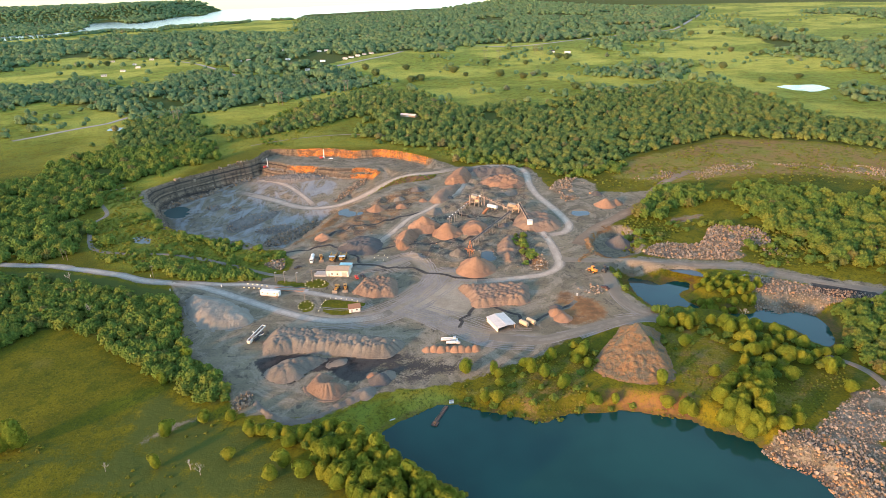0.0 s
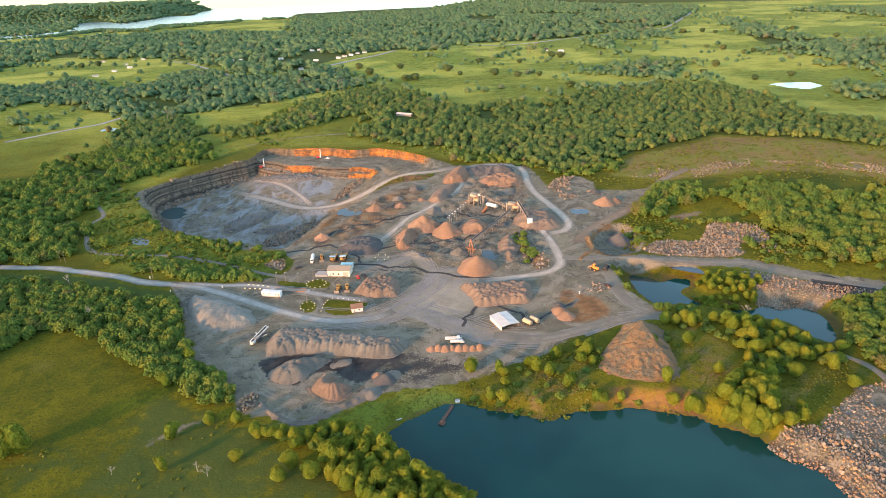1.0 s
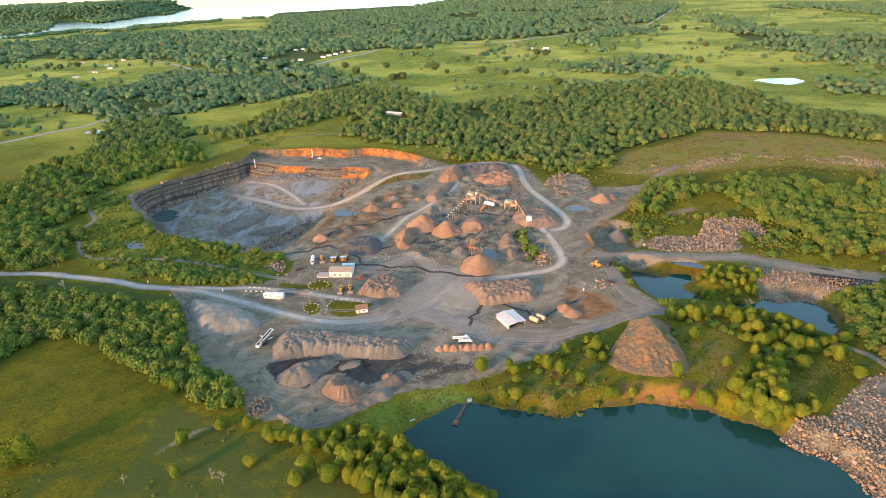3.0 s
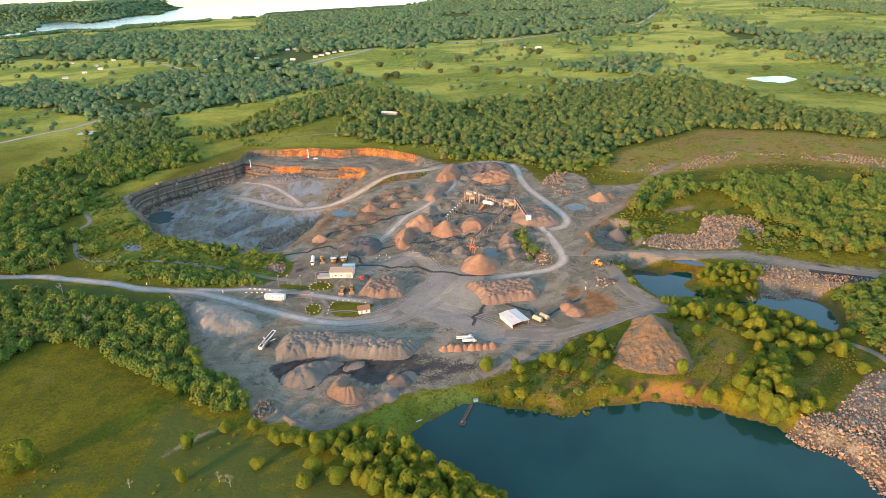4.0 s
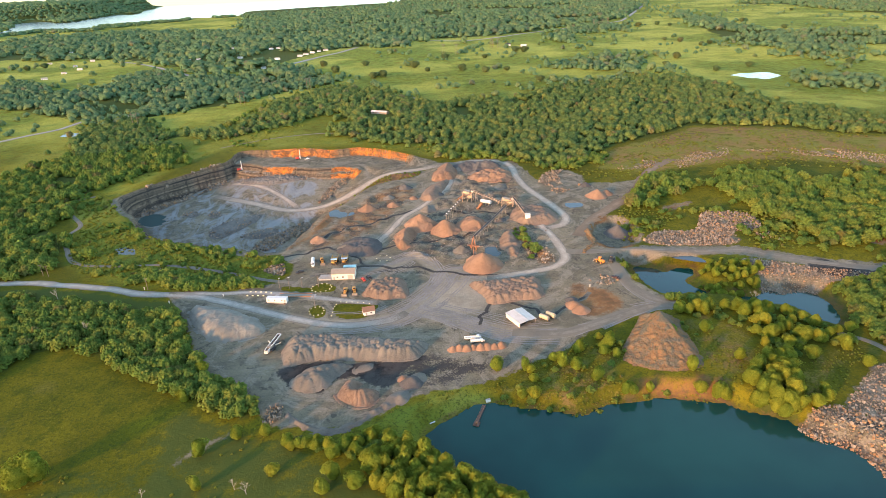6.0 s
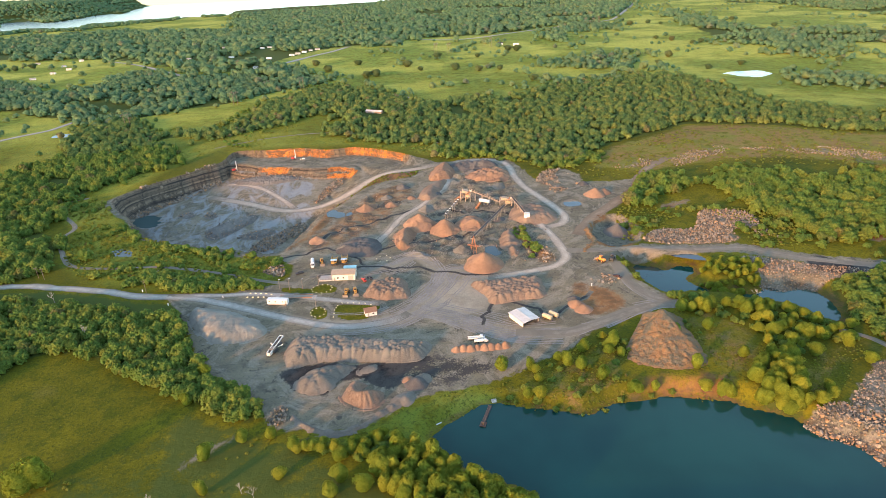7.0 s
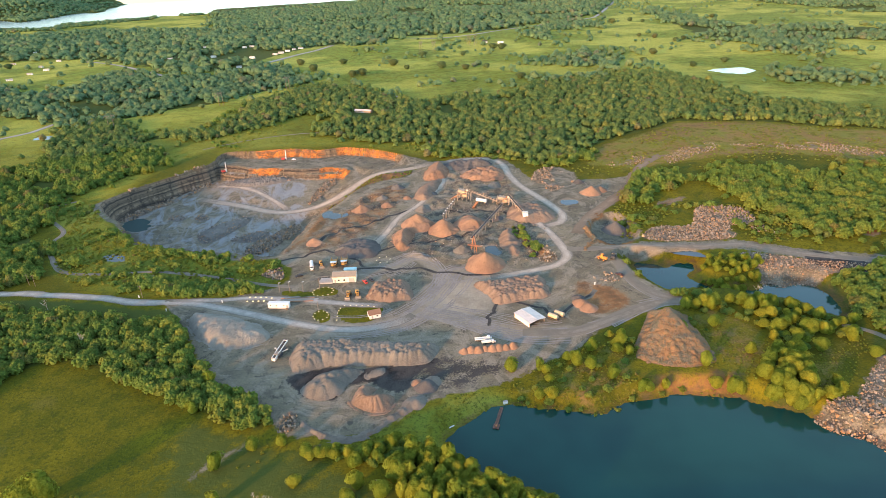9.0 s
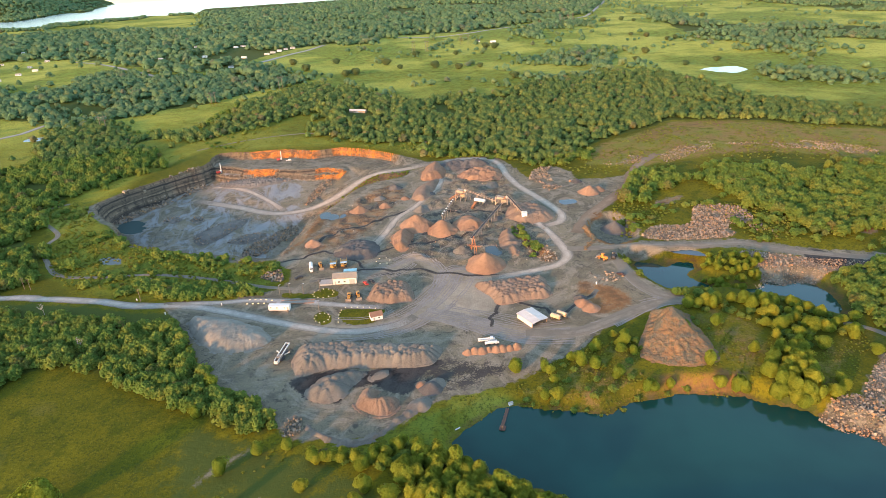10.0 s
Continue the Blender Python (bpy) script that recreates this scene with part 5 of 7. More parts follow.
for k, (hx, hy) in enumerate(SMALL_HEAPS):
    r = 3.2 + 3.6 * ((k * 37) % 11) / 10
    cone(hx, hy, r, r * 0.55, (M_GRAVEL_TAN, M_GRAVEL, M_GRAVEL_DARK)[k % 3], ("small cone of brown stone", "small cone of grey stone", "small cone of dark stone")[k % 3], 60 + k)
cone(-20, 429, 13, 9, M_GRAVEL_TAN, "conical heap of fine brown crushed stone", 20)
cone(-2, 417, 12, 8.5, M_GRAVEL_TAN, "conical heap of fine brown crushed stone", 21)
cone(16, 355, 13, 9, M_GRAVEL_TAN, "conical heap of fine brown crushed stone", 22)
cone(18, 422, 13, 7, M_GRAVEL_TAN, "conical heap of fine brown crushed stone", 23)
cone(-60, 472, 8, 5, M_GRAVEL_TAN, "conical heap of fine brown crushed stone", 24)
cone(124, 456, 9, 6, M_GRAVEL_TAN, "conical heap of fine brown crushed stone", 25)
cone(118, 391, 9.5, 8, M_GRAVEL_DARK, "conical heap of dark crushed stone", 26)
cone(57.6, 293.2, 5, 3.5, M_GRAVEL_TAN, "conical heap of fine brown crushed stone", 27)
cone(38, 322, 6, 3, M_GRAVEL, "conical heap of dark crushed stone", 28)

# ---- solids for buildings and machines ----
def box(bm, cx, cy, cz, sx, sy, sz, bevel=0.0, turn=None):
    m = Matrix.Translation((cx, cy, cz)) @ (turn or Matrix()) @ Matrix.Diagonal((sx, sy, sz, 1))
    r = bmesh.ops.create_cube(bm, size=1.0, matrix=m)
    if bevel:
        es = list({e for v in r["verts"] for e in v.link_edges})
        bmesh.ops.bevel(bm, geom=es, offset=bevel, segments=1, affect="EDGES")
    return bm


def bar(bm, a, b, w, h=None):
    a, b = Vector(a), Vector(b)
    m = Matrix.Translation((a + b) / 2) @ (b - a).to_track_quat("Z", "Y").to_matrix().to_4x4() @ Matrix.Diagonal((w, h or w, (b - a).length, 1))
    bmesh.ops.create_cube(bm, size=1.0, matrix=m)
    return bm


def rod(bm, a, b, r0, r1=None, seg=10):
    a, b = Vector(a), Vector(b)
    m = Matrix.Translation((a + b) / 2) @ (b - a).to_track_quat("Z", "Y").to_matrix().to_4x4()
    bmesh.ops.create_cone(bm, cap_ends=True, segments=seg, radius1=r0, radius2=r0 if r1 is None else r1, depth=(b - a).length, matrix=m)
    return bm


def prism(bm, profile, x0, x1):
    """A profile of (y, z) pushed from x0 to x1."""
    a = [bm.verts.new((x0, y, z)) for y, z in profile]
    b = [bm.verts.new((x1, y, z)) for y, z in profile]
    n = len(profile)
    bm.faces.new(a[::-1])
    bm.faces.new(b)
    for i in range(n):
        bm.faces.new((a[i], a[(i + 1) % n], b[(i + 1) % n], b[i]))
    bmesh.ops.recalc_face_normals(bm, faces=bm.faces[:])
    return bm


def B():
    return bmesh.new()


M_WHITE = paint("white_paint", (0.66, 0.64, 0.60), 0.5, 0, 0.25, 1.5)
M_CREAM = paint("cream_sheet_metal", (0.70, 0.62, 0.50), 0.55, 0, 0.25, 2.0)
M_TAN_ROOF = paint("tan_metal_roof", (0.36, 0.27, 0.19), 0.5, 0.2, 0.3, 2.0)
M_BROWN_ROOF = paint("brown_shingle_roof", (0.22, 0.12, 0.075), 0.85, 0, 0.3, 0.6)
M_TEAL_ROOF = paint("pale_teal_roof", (0.42, 0.62, 0.62), 0.45, 0.1, 0.2, 1.5)
M_SHED_ROOF = paint("pale_galvanised_roof", (0.62, 0.55, 0.49), 0.45, 0.15, 0.25, 2.5)
M_STEEL = paint("dusty_steel", (0.30, 0.25, 0.20), 0.7, 0.4, 0.5, 1.0, (0.30, 0.22, 0.15))
M_RUST = paint("rusty_orange_steel", (0.42, 0.17, 0.07), 0.8, 0.2, 0.5, 0.8)
M_CREAM_STEEL = paint("dusty_cream_steel", (0.46, 0.34, 0.23), 0.7, 0.1, 0.5, 0.9, (0.25, 0.17, 0.11))
M_BELT = paint("rubber_belt", (0.045, 0.042, 0.04), 0.8, 0, 0.5, 1.0, (0.20, 0.17, 0.14))
M_TYRE = paint("tyre_rubber", (0.03, 0.03, 0.03), 0.9, 0, 0.5, 0.5)
M_YELLOW = paint("machine_yellow", (0.44, 0.24, 0.06), 0.5, 0.1, 0.45, 0.8, (0.20, 0.14, 0.08))
M_ORANGE = paint("machine_orange", (0.70, 0.26, 0.04), 0.5, 0.1, 0.35, 0.8)
M_MAROON = paint("maroon_paint", (0.045, 0.016, 0.014), 0.4, 0, 0.4)
M_RED = paint("red_paint", (0.45, 0.05, 0.035), 0.5, 0, 0.3, 0.8)
M_BLUE_PALE = paint("pale_blue_paint", (0.45, 0.58, 0.66), 0.5, 0, 0.3, 0.8)
M_TANK = paint("tan_tank_paint", (0.52, 0.38, 0.24), 0.6, 0.1, 0.4, 1.0)
M_DARK = paint("dark_machine_paint", (0.05, 0.05, 0.055), 0.6, 0.1, 0.4, 0.6)
M_WOOD = paint("weathered_timber", (0.20, 0.15, 0.11), 0.95, 0, 0.4, 0.5)
M_DECK = paint("rusty_brown_deck", (0.16, 0.085, 0.06), 0.9, 0.1, 0.5, 0.6)
M_CONCRETE = paint("whitewashed_stone", (0.80, 0.70, 0.40), 0.9, 0, 0.25, 0.6)
M_GREYC = paint("grey_concrete", (0.36, 0.33, 0.30), 0.95, 0, 0.35, 1.0)
M_GLASS = paint("dark_window_glass", (0.03, 0.035, 0.04), 0.08, 0, 0.1, 1.0)
M_SIDING = paint("pale_house_siding", (0.72, 0.70, 0.66), 0.7, 0, 0.2, 1.5)


def opening(bm_name, parent, x, y, z, sx, sy, sz, mat, label=""):
    return part(bm_name, box(B(), x, y, z, sx, sy, sz), mat, parent, label)


def gable_house(name, place, turn, lx, ly, wall_h, roof_h, wall_m, roof_m, label, category, doors=(), windows=(), over=0.4, group=""):
    """A building with its long side along x; place is the middle of its footprint."""
    t = thing(name, place, turn, label, category, group)
    w = B()
    prism(w, [(-ly / 2, -0.3), (ly / 2, -0.3), (ly / 2, wall_h), (0, wall_h + roof_h - 0.06), (-ly / 2, wall_h)], -lx / 2, lx / 2)
    part("wall", w, wall_m, t)
    r = B()
    th = 0.18
    k = roof_h / (ly / 2)
    prism(r, [(-ly / 2 - over, wall_h - over * k), (0, wall_h + roof_h), (ly / 2 + over, wall_h - over * k), (ly / 2 + over, wall_h - over * k + th), (0, wall_h + roof_h + th), (-ly / 2 - over, wall_h - over * k + th)], -lx / 2 - over, lx / 2 + over)
    roof = part("roof", r, roof_m, t)
    cap = B()
    bar(cap, (-lx / 2 - over, 0, wall_h + roof_h + th), (lx / 2 + over, 0, wall_h + roof_h + th), 0.3, 0.12)
    part("ridge_cap", cap, roof_m, roof)
    for x, wd, ht in doors:
        opening("door", t, x, -ly / 2 - 0.03, ht / 2, wd, 0.1, ht, M_GREYC, "grey door")
    for x, z, wd, ht in windows:
        win = opening("window", t, x, -ly / 2 - 0.02, z, wd + 0.2, 0.08, ht + 0.2, M_WHITE)
        opening("pane", win, x, -ly / 2 - 0.06, z, wd, 0.05, ht, M_GLASS)
    return t


def facing(x0, y0, x1, y1):
    return math.degrees(math.atan2(y1 - y0, x1 - x0))


# ---- the yard's buildings ----
def set_on(x, y, dz=0.0):
    return (x, y, land_at(x, y) + dz)


workshop = gable_house("workshop", set_on(-72.8, 355.8), -6, 14.4, 8.0, 4.0, 1.4, M_CREAM, M_TAN_ROOF,
                       "cream metal workshop with a tan gable roof on the yard", "building",
                       doors=((-5.6, 1.0, 2.1), (4.6, 3.4, 3.2)), windows=((-3.5, 1.7, 1.2, 1.0), (0.0, 1.7, 1.2, 1.0)))
pen = thing("loading_platform", set_on(-84.2, 355.6), -6, "low fenced concrete platform beside the workshop", "platform")
part("slab", box(B(), 0, 0, 0.45, 8, 6.5, 0.9, 0.05), M_GREYC, pen)
for k in range(5):
    for sy in (-3.1, 3.1):
        part("post", box(B(), -3.8 + k * 1.9, sy, 1.4, 0.12, 0.12, 1.1), M_STEEL, pen)
for sy in (-3.1, 3.1):
    part("rail", box(B(), 0, sy, 1.95, 7.8, 0.1, 0.1), M_STEEL, pen)
part("step", box(B(), -4.4, 0, 0.25, 0.9, 1.6, 0.5), M_GREYC, pen)
store = thing("shipping_container", set_on(-69.5, 365.0), -6, "storage container with a pale teal roof behind the workshop", "container")
part("body", box(B(), 0, 0, 1.3, 8, 2.5, 2.6, 0.03), M_WHITE, store)
part("roof", box(B(), 0, 0, 2.72, 8.2, 3.2, 0.2), M_TEAL_ROOF, store)
for k in range(10):
    part("rib", box(B(), -3.6 + k * 0.8, -1.27, 1.3, 0.25, 0.06, 2.3), M_WHITE, store)

trailer = thing("office_trailer", set_on(-110.5, 328.8), facing(-117, 329, -104, 326), "long white site-office trailer on grass by the road", "trailer")
part("body", box(B(), 0, 0, 2.05, 12.4, 2.9, 2.7, 0.08), M_WHITE, trailer)
part("roof", box(B(), 0, 0, 3.46, 12.5, 3.0, 0.12, 0.04), M_WHITE, trailer)
part("skirt", box(B(), 0, 0, 0.32, 12.0, 2.7, 0.6), M_GREYC, trailer)
for x in (-4.6, -1.0, 3.4):
    w_ = part("window", box(B(), x, -1.5, 2.3, 1.0, 0.08, 0.8), M_WHITE, trailer)
    part("pane", box(B(), x, -1.54, 2.3, 0.8, 0.05, 0.6), M_GLASS, w_)
part("door", box(B(), 5.2, -1.51, 1.75, 0.95, 0.08, 2.05), M_GREYC, trailer, "grey door")
part("step", box(B(), 5.2, -2.1, 0.35, 1.3, 1.1, 0.7), M_WOOD, trailer)

hut = gable_house("gate_hut", set_on(-56.5, 308.0), 12, 6.4, 5.0, 2.7, 1.4, M_WHITE, M_BROWN_ROOF,
                  "small white hut with a brown gable roof on the lawn", "hut", doors=((-1.6, 0.9, 2.0),), windows=((1.2, 1.5, 1.0, 0.9),))

weigh = thing("weighbridge", set_on(-101, 335.5), -9, "long steel truck weighbridge on the road", "weighbridge")
part("deck", box(B(), 0, 0, 0.28, 20, 3.2, 0.4, 0.03), M_STEEL, weigh)
for sy in (-1.75, 1.75):
    part("guide_rail", box(B(), 0, sy, 0.55, 20, 0.14, 0.25), M_RUST, weigh)
for sx in (-11.2, 11.2):
    part("approach_slab", box(B(), sx, 0, 0.14, 2.6, 3.2, 0.26), M_GREYC, weigh)


def open_shed():
    corners = [(19.9, 290.1), (22.5, 276.7), (32.1, 280.9), (29.4, 291.9)]
    cx, cy = 26.0, 284.9
    g = land_at(cx, cy)
    turn = facing(22.5, 276.7, 32.1, 280.9)
    t = thing("open_shed", (cx, cy, g), turn, "open-sided equipment shed with a pale metal roof", "shed")
    lx, ly, h = 10.4, 13.0, 2.8
    for sx in (-1, 1):
        r = B()
        p = [(-ly / 2 - 0.3, 0), (ly / 2 + 0.3, 0)]
        a = bar(r, (sx * (lx / 2 + 0.3), 0, h - 0.15), (0, 0, h + 0.4), ly + 0.8, 0.14)
        part("roof_sheet", r, M_SHED_ROOF, t)
        for k in range(12):
            y = -ly / 2 + k * ly / 11
            part("roof_rib", bar(B(), (sx * (lx / 2 + 0.3), y, h - 0.06), (0.02 * sx, y, h + 0.49), 0.09, 0.07), M_SHED_ROOF, t)
        for k in range(4):
            y = -ly / 2 + 0.3 + k * (ly - 0.6) / 3
            part("post", box(B(), sx * (lx / 2 - 0.2), y, h / 2 - 0.1, 0.26, 0.26, h), M_CREAM_STEEL, t)
        part("beam", box(B(), sx * (lx / 2 - 0.2), 0, h - 0.25, 0.22, ly, 0.32), M_CREAM_STEEL, t)
    part("back_wall", box(B(), 0, ly / 2 - 0.1, h / 2, lx - 0.6, 0.12, h - 0.3), M_CREAM, t)
    part("side_wall", box(B(), -lx / 2 + 0.1, 0, h / 2 - 0.1, 0.12, ly - 0.8, h - 0.4), M_CREAM, t)
    part("ridge_cap", box(B(), 0, 0, h + 0.52, 0.5, ly + 0.9, 0.08), M_SHED_ROOF, t)
    part("workbench", box(B(), 2.2, -3.5, 0.5, 3.0, 1.2, 1.0), M_DARK, t)
    return t


open_shed()


# ---- crushing plant ----
def conveyor(name, a, b, width, label, legs=4, mat=M_CREAM_STEEL, ground=None):
    a, b = Vector(a), Vector(b)
    t = tagged(new(name), label, "conveyor", "conveyors of the crushing plant")
    t.location = a
    d = b - a
    n = d.normalized()
    side = n.cross(Vector((0, 0, 1))).normalized()
    up = side.cross(n)
    o = Vector((0, 0, 0))
    part("belt", bar(B(), o + up * 0.35, d + up * 0.35, width, 0.08) if abs(n.z) > 2 else strip(o + up * 0.35, d + up * 0.35, side, up, width, 0.1), M_BELT, t)
    for s in (-1, 1):
        tr = B()
        q = side * s * (width / 2 + 0.12)
        bar(tr, q + up * 0.45, d + q + up * 0.45, 0.14)
        bar(tr, q - up * 0.45, d + q - up * 0.45, 0.14)
        k = max(3, int(d.length / 2.2))
        for i in range(k):
            p0, p1 = d * (i / k), d * ((i + 1) / k)
            bar(tr, p0 + q - up * 0.45, p1 + q + up * 0.45, 0.08)
            bar(tr, p1 + q - up * 0.45, p1 + q + up * 0.45, 0.08)
        part("truss", tr, mat, t)
    for p, nm in ((o, "tail_drum"), (d, "head_drum")):
        part(nm, rod(B(), p - side * width * 0.55 + up * 0.2, p + side * width * 0.55 + up * 0.2, 0.35), M_STEEL, t)
    for i in range(legs):
        f = (i + 0.7) / (legs + 0.2)
        p = d * f
        gz = land_at(a.x + p.x, a.y + p.y) - a.z - 0.2
        if p.z - gz > 0.9:
            leg = B()
            for s in (-1, 1):
                bar(leg, p + side * s * (width / 2 + 0.1) - up * 0.4, Vector((p.x, p.y, gz)) + side * s * (width / 2 + 0.6), 0.2)
            bar(leg, p * 1.0 + side * (width / 2 + 0.3) + Vector((0, 0, (gz - p.z) * 0.5)), p - side * (width / 2 + 0.3) + Vector((0, 0, (gz - p.z) * 0.5)), 0.12)
            part("trestle", leg, mat, t)
    return t


def strip(a, b, side, up, w, h):
    bm = B()
    vs = []
    for p in (a, b):
        for s, u in ((-1, -1), (1, -1), (1, 1), (-1, 1)):
            vs.append(bm.verts.new(p + side * s * w / 2 + up * u * h / 2))
    for q in ((0, 1, 2, 3), (4, 7, 6, 5), (0, 4, 5, 1), (1, 5, 6, 2), (2, 6, 7, 3), (3, 7, 4, 0)):
        bm.faces.new([vs[i] for i in q])
    bmesh.ops.recalc_face_normals(bm, faces=bm.faces[:])
    return bm


def frame_tower(name, x, y, lx, ly, high, turn, label, decks, hopper=True, base=None):
    g = land_at(x, y) if base is None else base
    t = thing(name, (x, y, g), turn, label, "crusher")
    for sx in (-1, 0, 1):
        for sy in (-1, 1):
            part("column", box(B(), sx * lx / 2, sy * ly / 2, high / 2 - 0.3, 0.3, 0.3, high + 0.6), M_CREAM_STEEL, t)
    for z in decks:
        part("deck", box(B(), 0, 0, z, lx + 0.8, ly + 0.8, 0.18), M_STEEL, t)
        for sy in (-1, 1):
            part("handrail", box(B(), 0, sy * (ly / 2 + 0.35), z + 1.0, lx + 0.8, 0.06, 0.08), M_CREAM_STEEL, t)
        for sx in (-1, 1):
            part("handrail", box(B(), sx * (lx / 2 + 0.35), 0, z + 1.0, 0.06, ly + 0.8, 0.08), M_CREAM_STEEL, t)
    for sy in (-1, 1):
        for sx in (-1, 0):
            part("brace", bar(B(), (sx * lx / 2, sy * ly / 2, 0.2), ((sx + 1) * lx / 2, sy * ly / 2, high - 0.4), 0.14), M_CREAM_STEEL, t)
    part("screen_box", box(B(), -lx * 0.1, 0, high - 1.2, lx * 0.62, ly * 0.8, 2.0, 0.1, Matrix.Rotation(radians(10), 4, "Y")), M_CREAM_STEEL, t)
    part("crusher_body", box(B(), lx * 0.2, 0, high * 0.45, lx * 0.4, ly * 0.7, 2.2, 0.2), M_TANK, t)
    if hopper:
        h = B()
        r = bmesh.ops.create_cone(h, cap_ends=False, segments=4, radius1=lx * 0.16, radius2=lx * 0.36, depth=2.4, matrix=Matrix.Translation((lx * 0.1, 0, high * 0.72)) @ Matrix.Rotation(radians(45), 4, "Z"))
        part("hopper", h, M_RUST, t)
    part("motor_housing", box(B(), lx * 0.42, ly * 0.2, high - 0.9, 1.5, 1.4, 1.3, 0.1), M_CREAM, t)
    lad = B()
    for s in (-0.25, 0.25):
        bar(lad, (-lx / 2 - 0.5, s, 0), (-lx / 2 - 0.5, s, decks[-1]), 0.07)
    for k in range(12):
        bar(lad, (-lx / 2 - 0.5, -0.25, 0.3 + k * decks[-1] / 12), (-lx / 2 - 0.5, 0.25, 0.3 + k * decks[-1] / 12), 0.05)
    part("ladder", lad, M_STEEL, t)
    return t


frame_tower("screening_tower", 21.5, 469.0, 8.0, 5.5, 8.5, -25, "dusty cream steel screening tower with decks", (3.2, 6.2))
frame_tower("crusher_station", 50.5, 451.5, 9.0, 5.0, 6.5, -20, "dusty cream crusher station on steel legs", (2.6, 4.6))
conveyor("conveyor", (24.6, 470.5, 9.5), (46.0, 453.0, 4.0), 1.3, "inclined cream belt conveyor between crushers", 4)
conveyor("conveyor", (54.5, 450.0, 8.8), (58.4, 416.5, 6.0), 1.3, "raised cream belt conveyor on trestles", 5)
conveyor("conveyor", (47.5, 440.0, 6.0), (13.5, 388.5, 2.6), 1.4, "long dusty belt conveyor on many trestles", 9, M_STEEL)
conveyor("conveyor", (15.2, 468.5, 2.8), (-1.2, 423.5, 7.5), 1.0, "slender stacking conveyor with white guards", 4, M_STEEL)
conveyor("conveyor", (10.2, 383.0, 0.8), (15.6, 365.8, 6.8), 1.1, "rusty orange stacking conveyor over a cone of stone", 1, M_RUST)
conveyor("conveyor", (13.0, 474.0, 1.0), (19.0, 470.5, 6.0), 1.2, "short rusty feed conveyor", 1, M_RUST)
mast = thing("stacker_mast", set_on(13.4, 379.5), 10, "rusty orange A-frame mast of a stacker", "mast")
for dx, dy in ((-2, -1), (2, -1), (-2, 1.2), (2, 1.2)):
    part("leg", bar(B(), (dx, dy, -0.3), (0, 0, 9.5), 0.26), M_RUST, mast)
part("cross_tie", bar(B(), (-1.2, 0, 4), (1.2, 0, 4), 0.2), M_RUST, mast)
for k in range(7):
    f = (k + 0.5) / 7
    bx, by = 15.2 + (-1.2 - 15.2) * f, 468.5 + (423.5 - 468.5) * f
    gd = tagged(new("belt_guard"), "small white belt guard on a conveyor", "guard", "conveyor guards")
    gd.location = (bx, by, 2.8 + 4.7 * f + 0.75)
    part("hood", box(B(), 0, 0, 0, 1.1, 0.9, 0.5, 0.12), M_WHITE, gd)
silo = thing("fuel_tank", set_on(34.3, 457.0), facing(30.7, 459.9, 37.9, 454), "white horizontal tank on legs beside the plant", "tank")
part("shell", rod(B(), (-4.4, 0, 3.1), (4.4, 0, 3.1), 1.35, None, 18), M_WHITE, silo)
for x in (-3, 0, 3):
    part("saddle", box(B(), x, 0, 0.9, 0.5, 2.2, 2.2), M_STEEL, silo)
chute = thing("feed_chute", set_on(28.4, 452.4), facing(26.5, 450.2, 30.4, 454.7), "red-brown sloping feed chute", "chute")
part("trough", bar(B(), (-3, 0, 0.4), (3, 0, 3.0), 1.8, 1.2), M_RUST, chute)
part("leg", box(B(), 1.8, 0, 1.0, 0.3, 1.6, 2.4), M_STEEL, chute)
drive = thing("drive_house", set_on(58.6, 415.2), -5, "white drive house on a steel trestle above the road", "machine house")
for sx in (-1.4, 1.4):
    for sy in (-1.4, 1.4):
        part("leg", bar(B(), (sx * 1.3, sy * 1.3, -0.3), (sx, sy, 2.6), 0.25), M_CREAM_STEEL, drive)
part("cabin", box(B(), 0, 0, 4.1, 3.6, 3.4, 3.0, 0.15), M_WHITE, drive)
part("roof", box(B(), 0, 0, 5.7, 4.0, 3.8, 0.18), M_CREAM, drive)
part("spout", bar(B(), (1.2, -1.2, 3.0), (2.8, -3.0, 0.8), 0.9), M_CREAM_STEEL, drive)

# ---- machines and vehicles ----
def wheel(parent, x, y, r, w, rim=M_STEEL):
    t = part("wheel", rod(B(), (x, y - w / 2, r), (x, y + w / 2, r), r, None, 16), M_TYRE, parent)
    part("rim", rod(B(), (x, y - w / 2 - 0.02, r), (x, y + w / 2 + 0.02, r), r * 0.5, None, 12), rim, t)
    return t


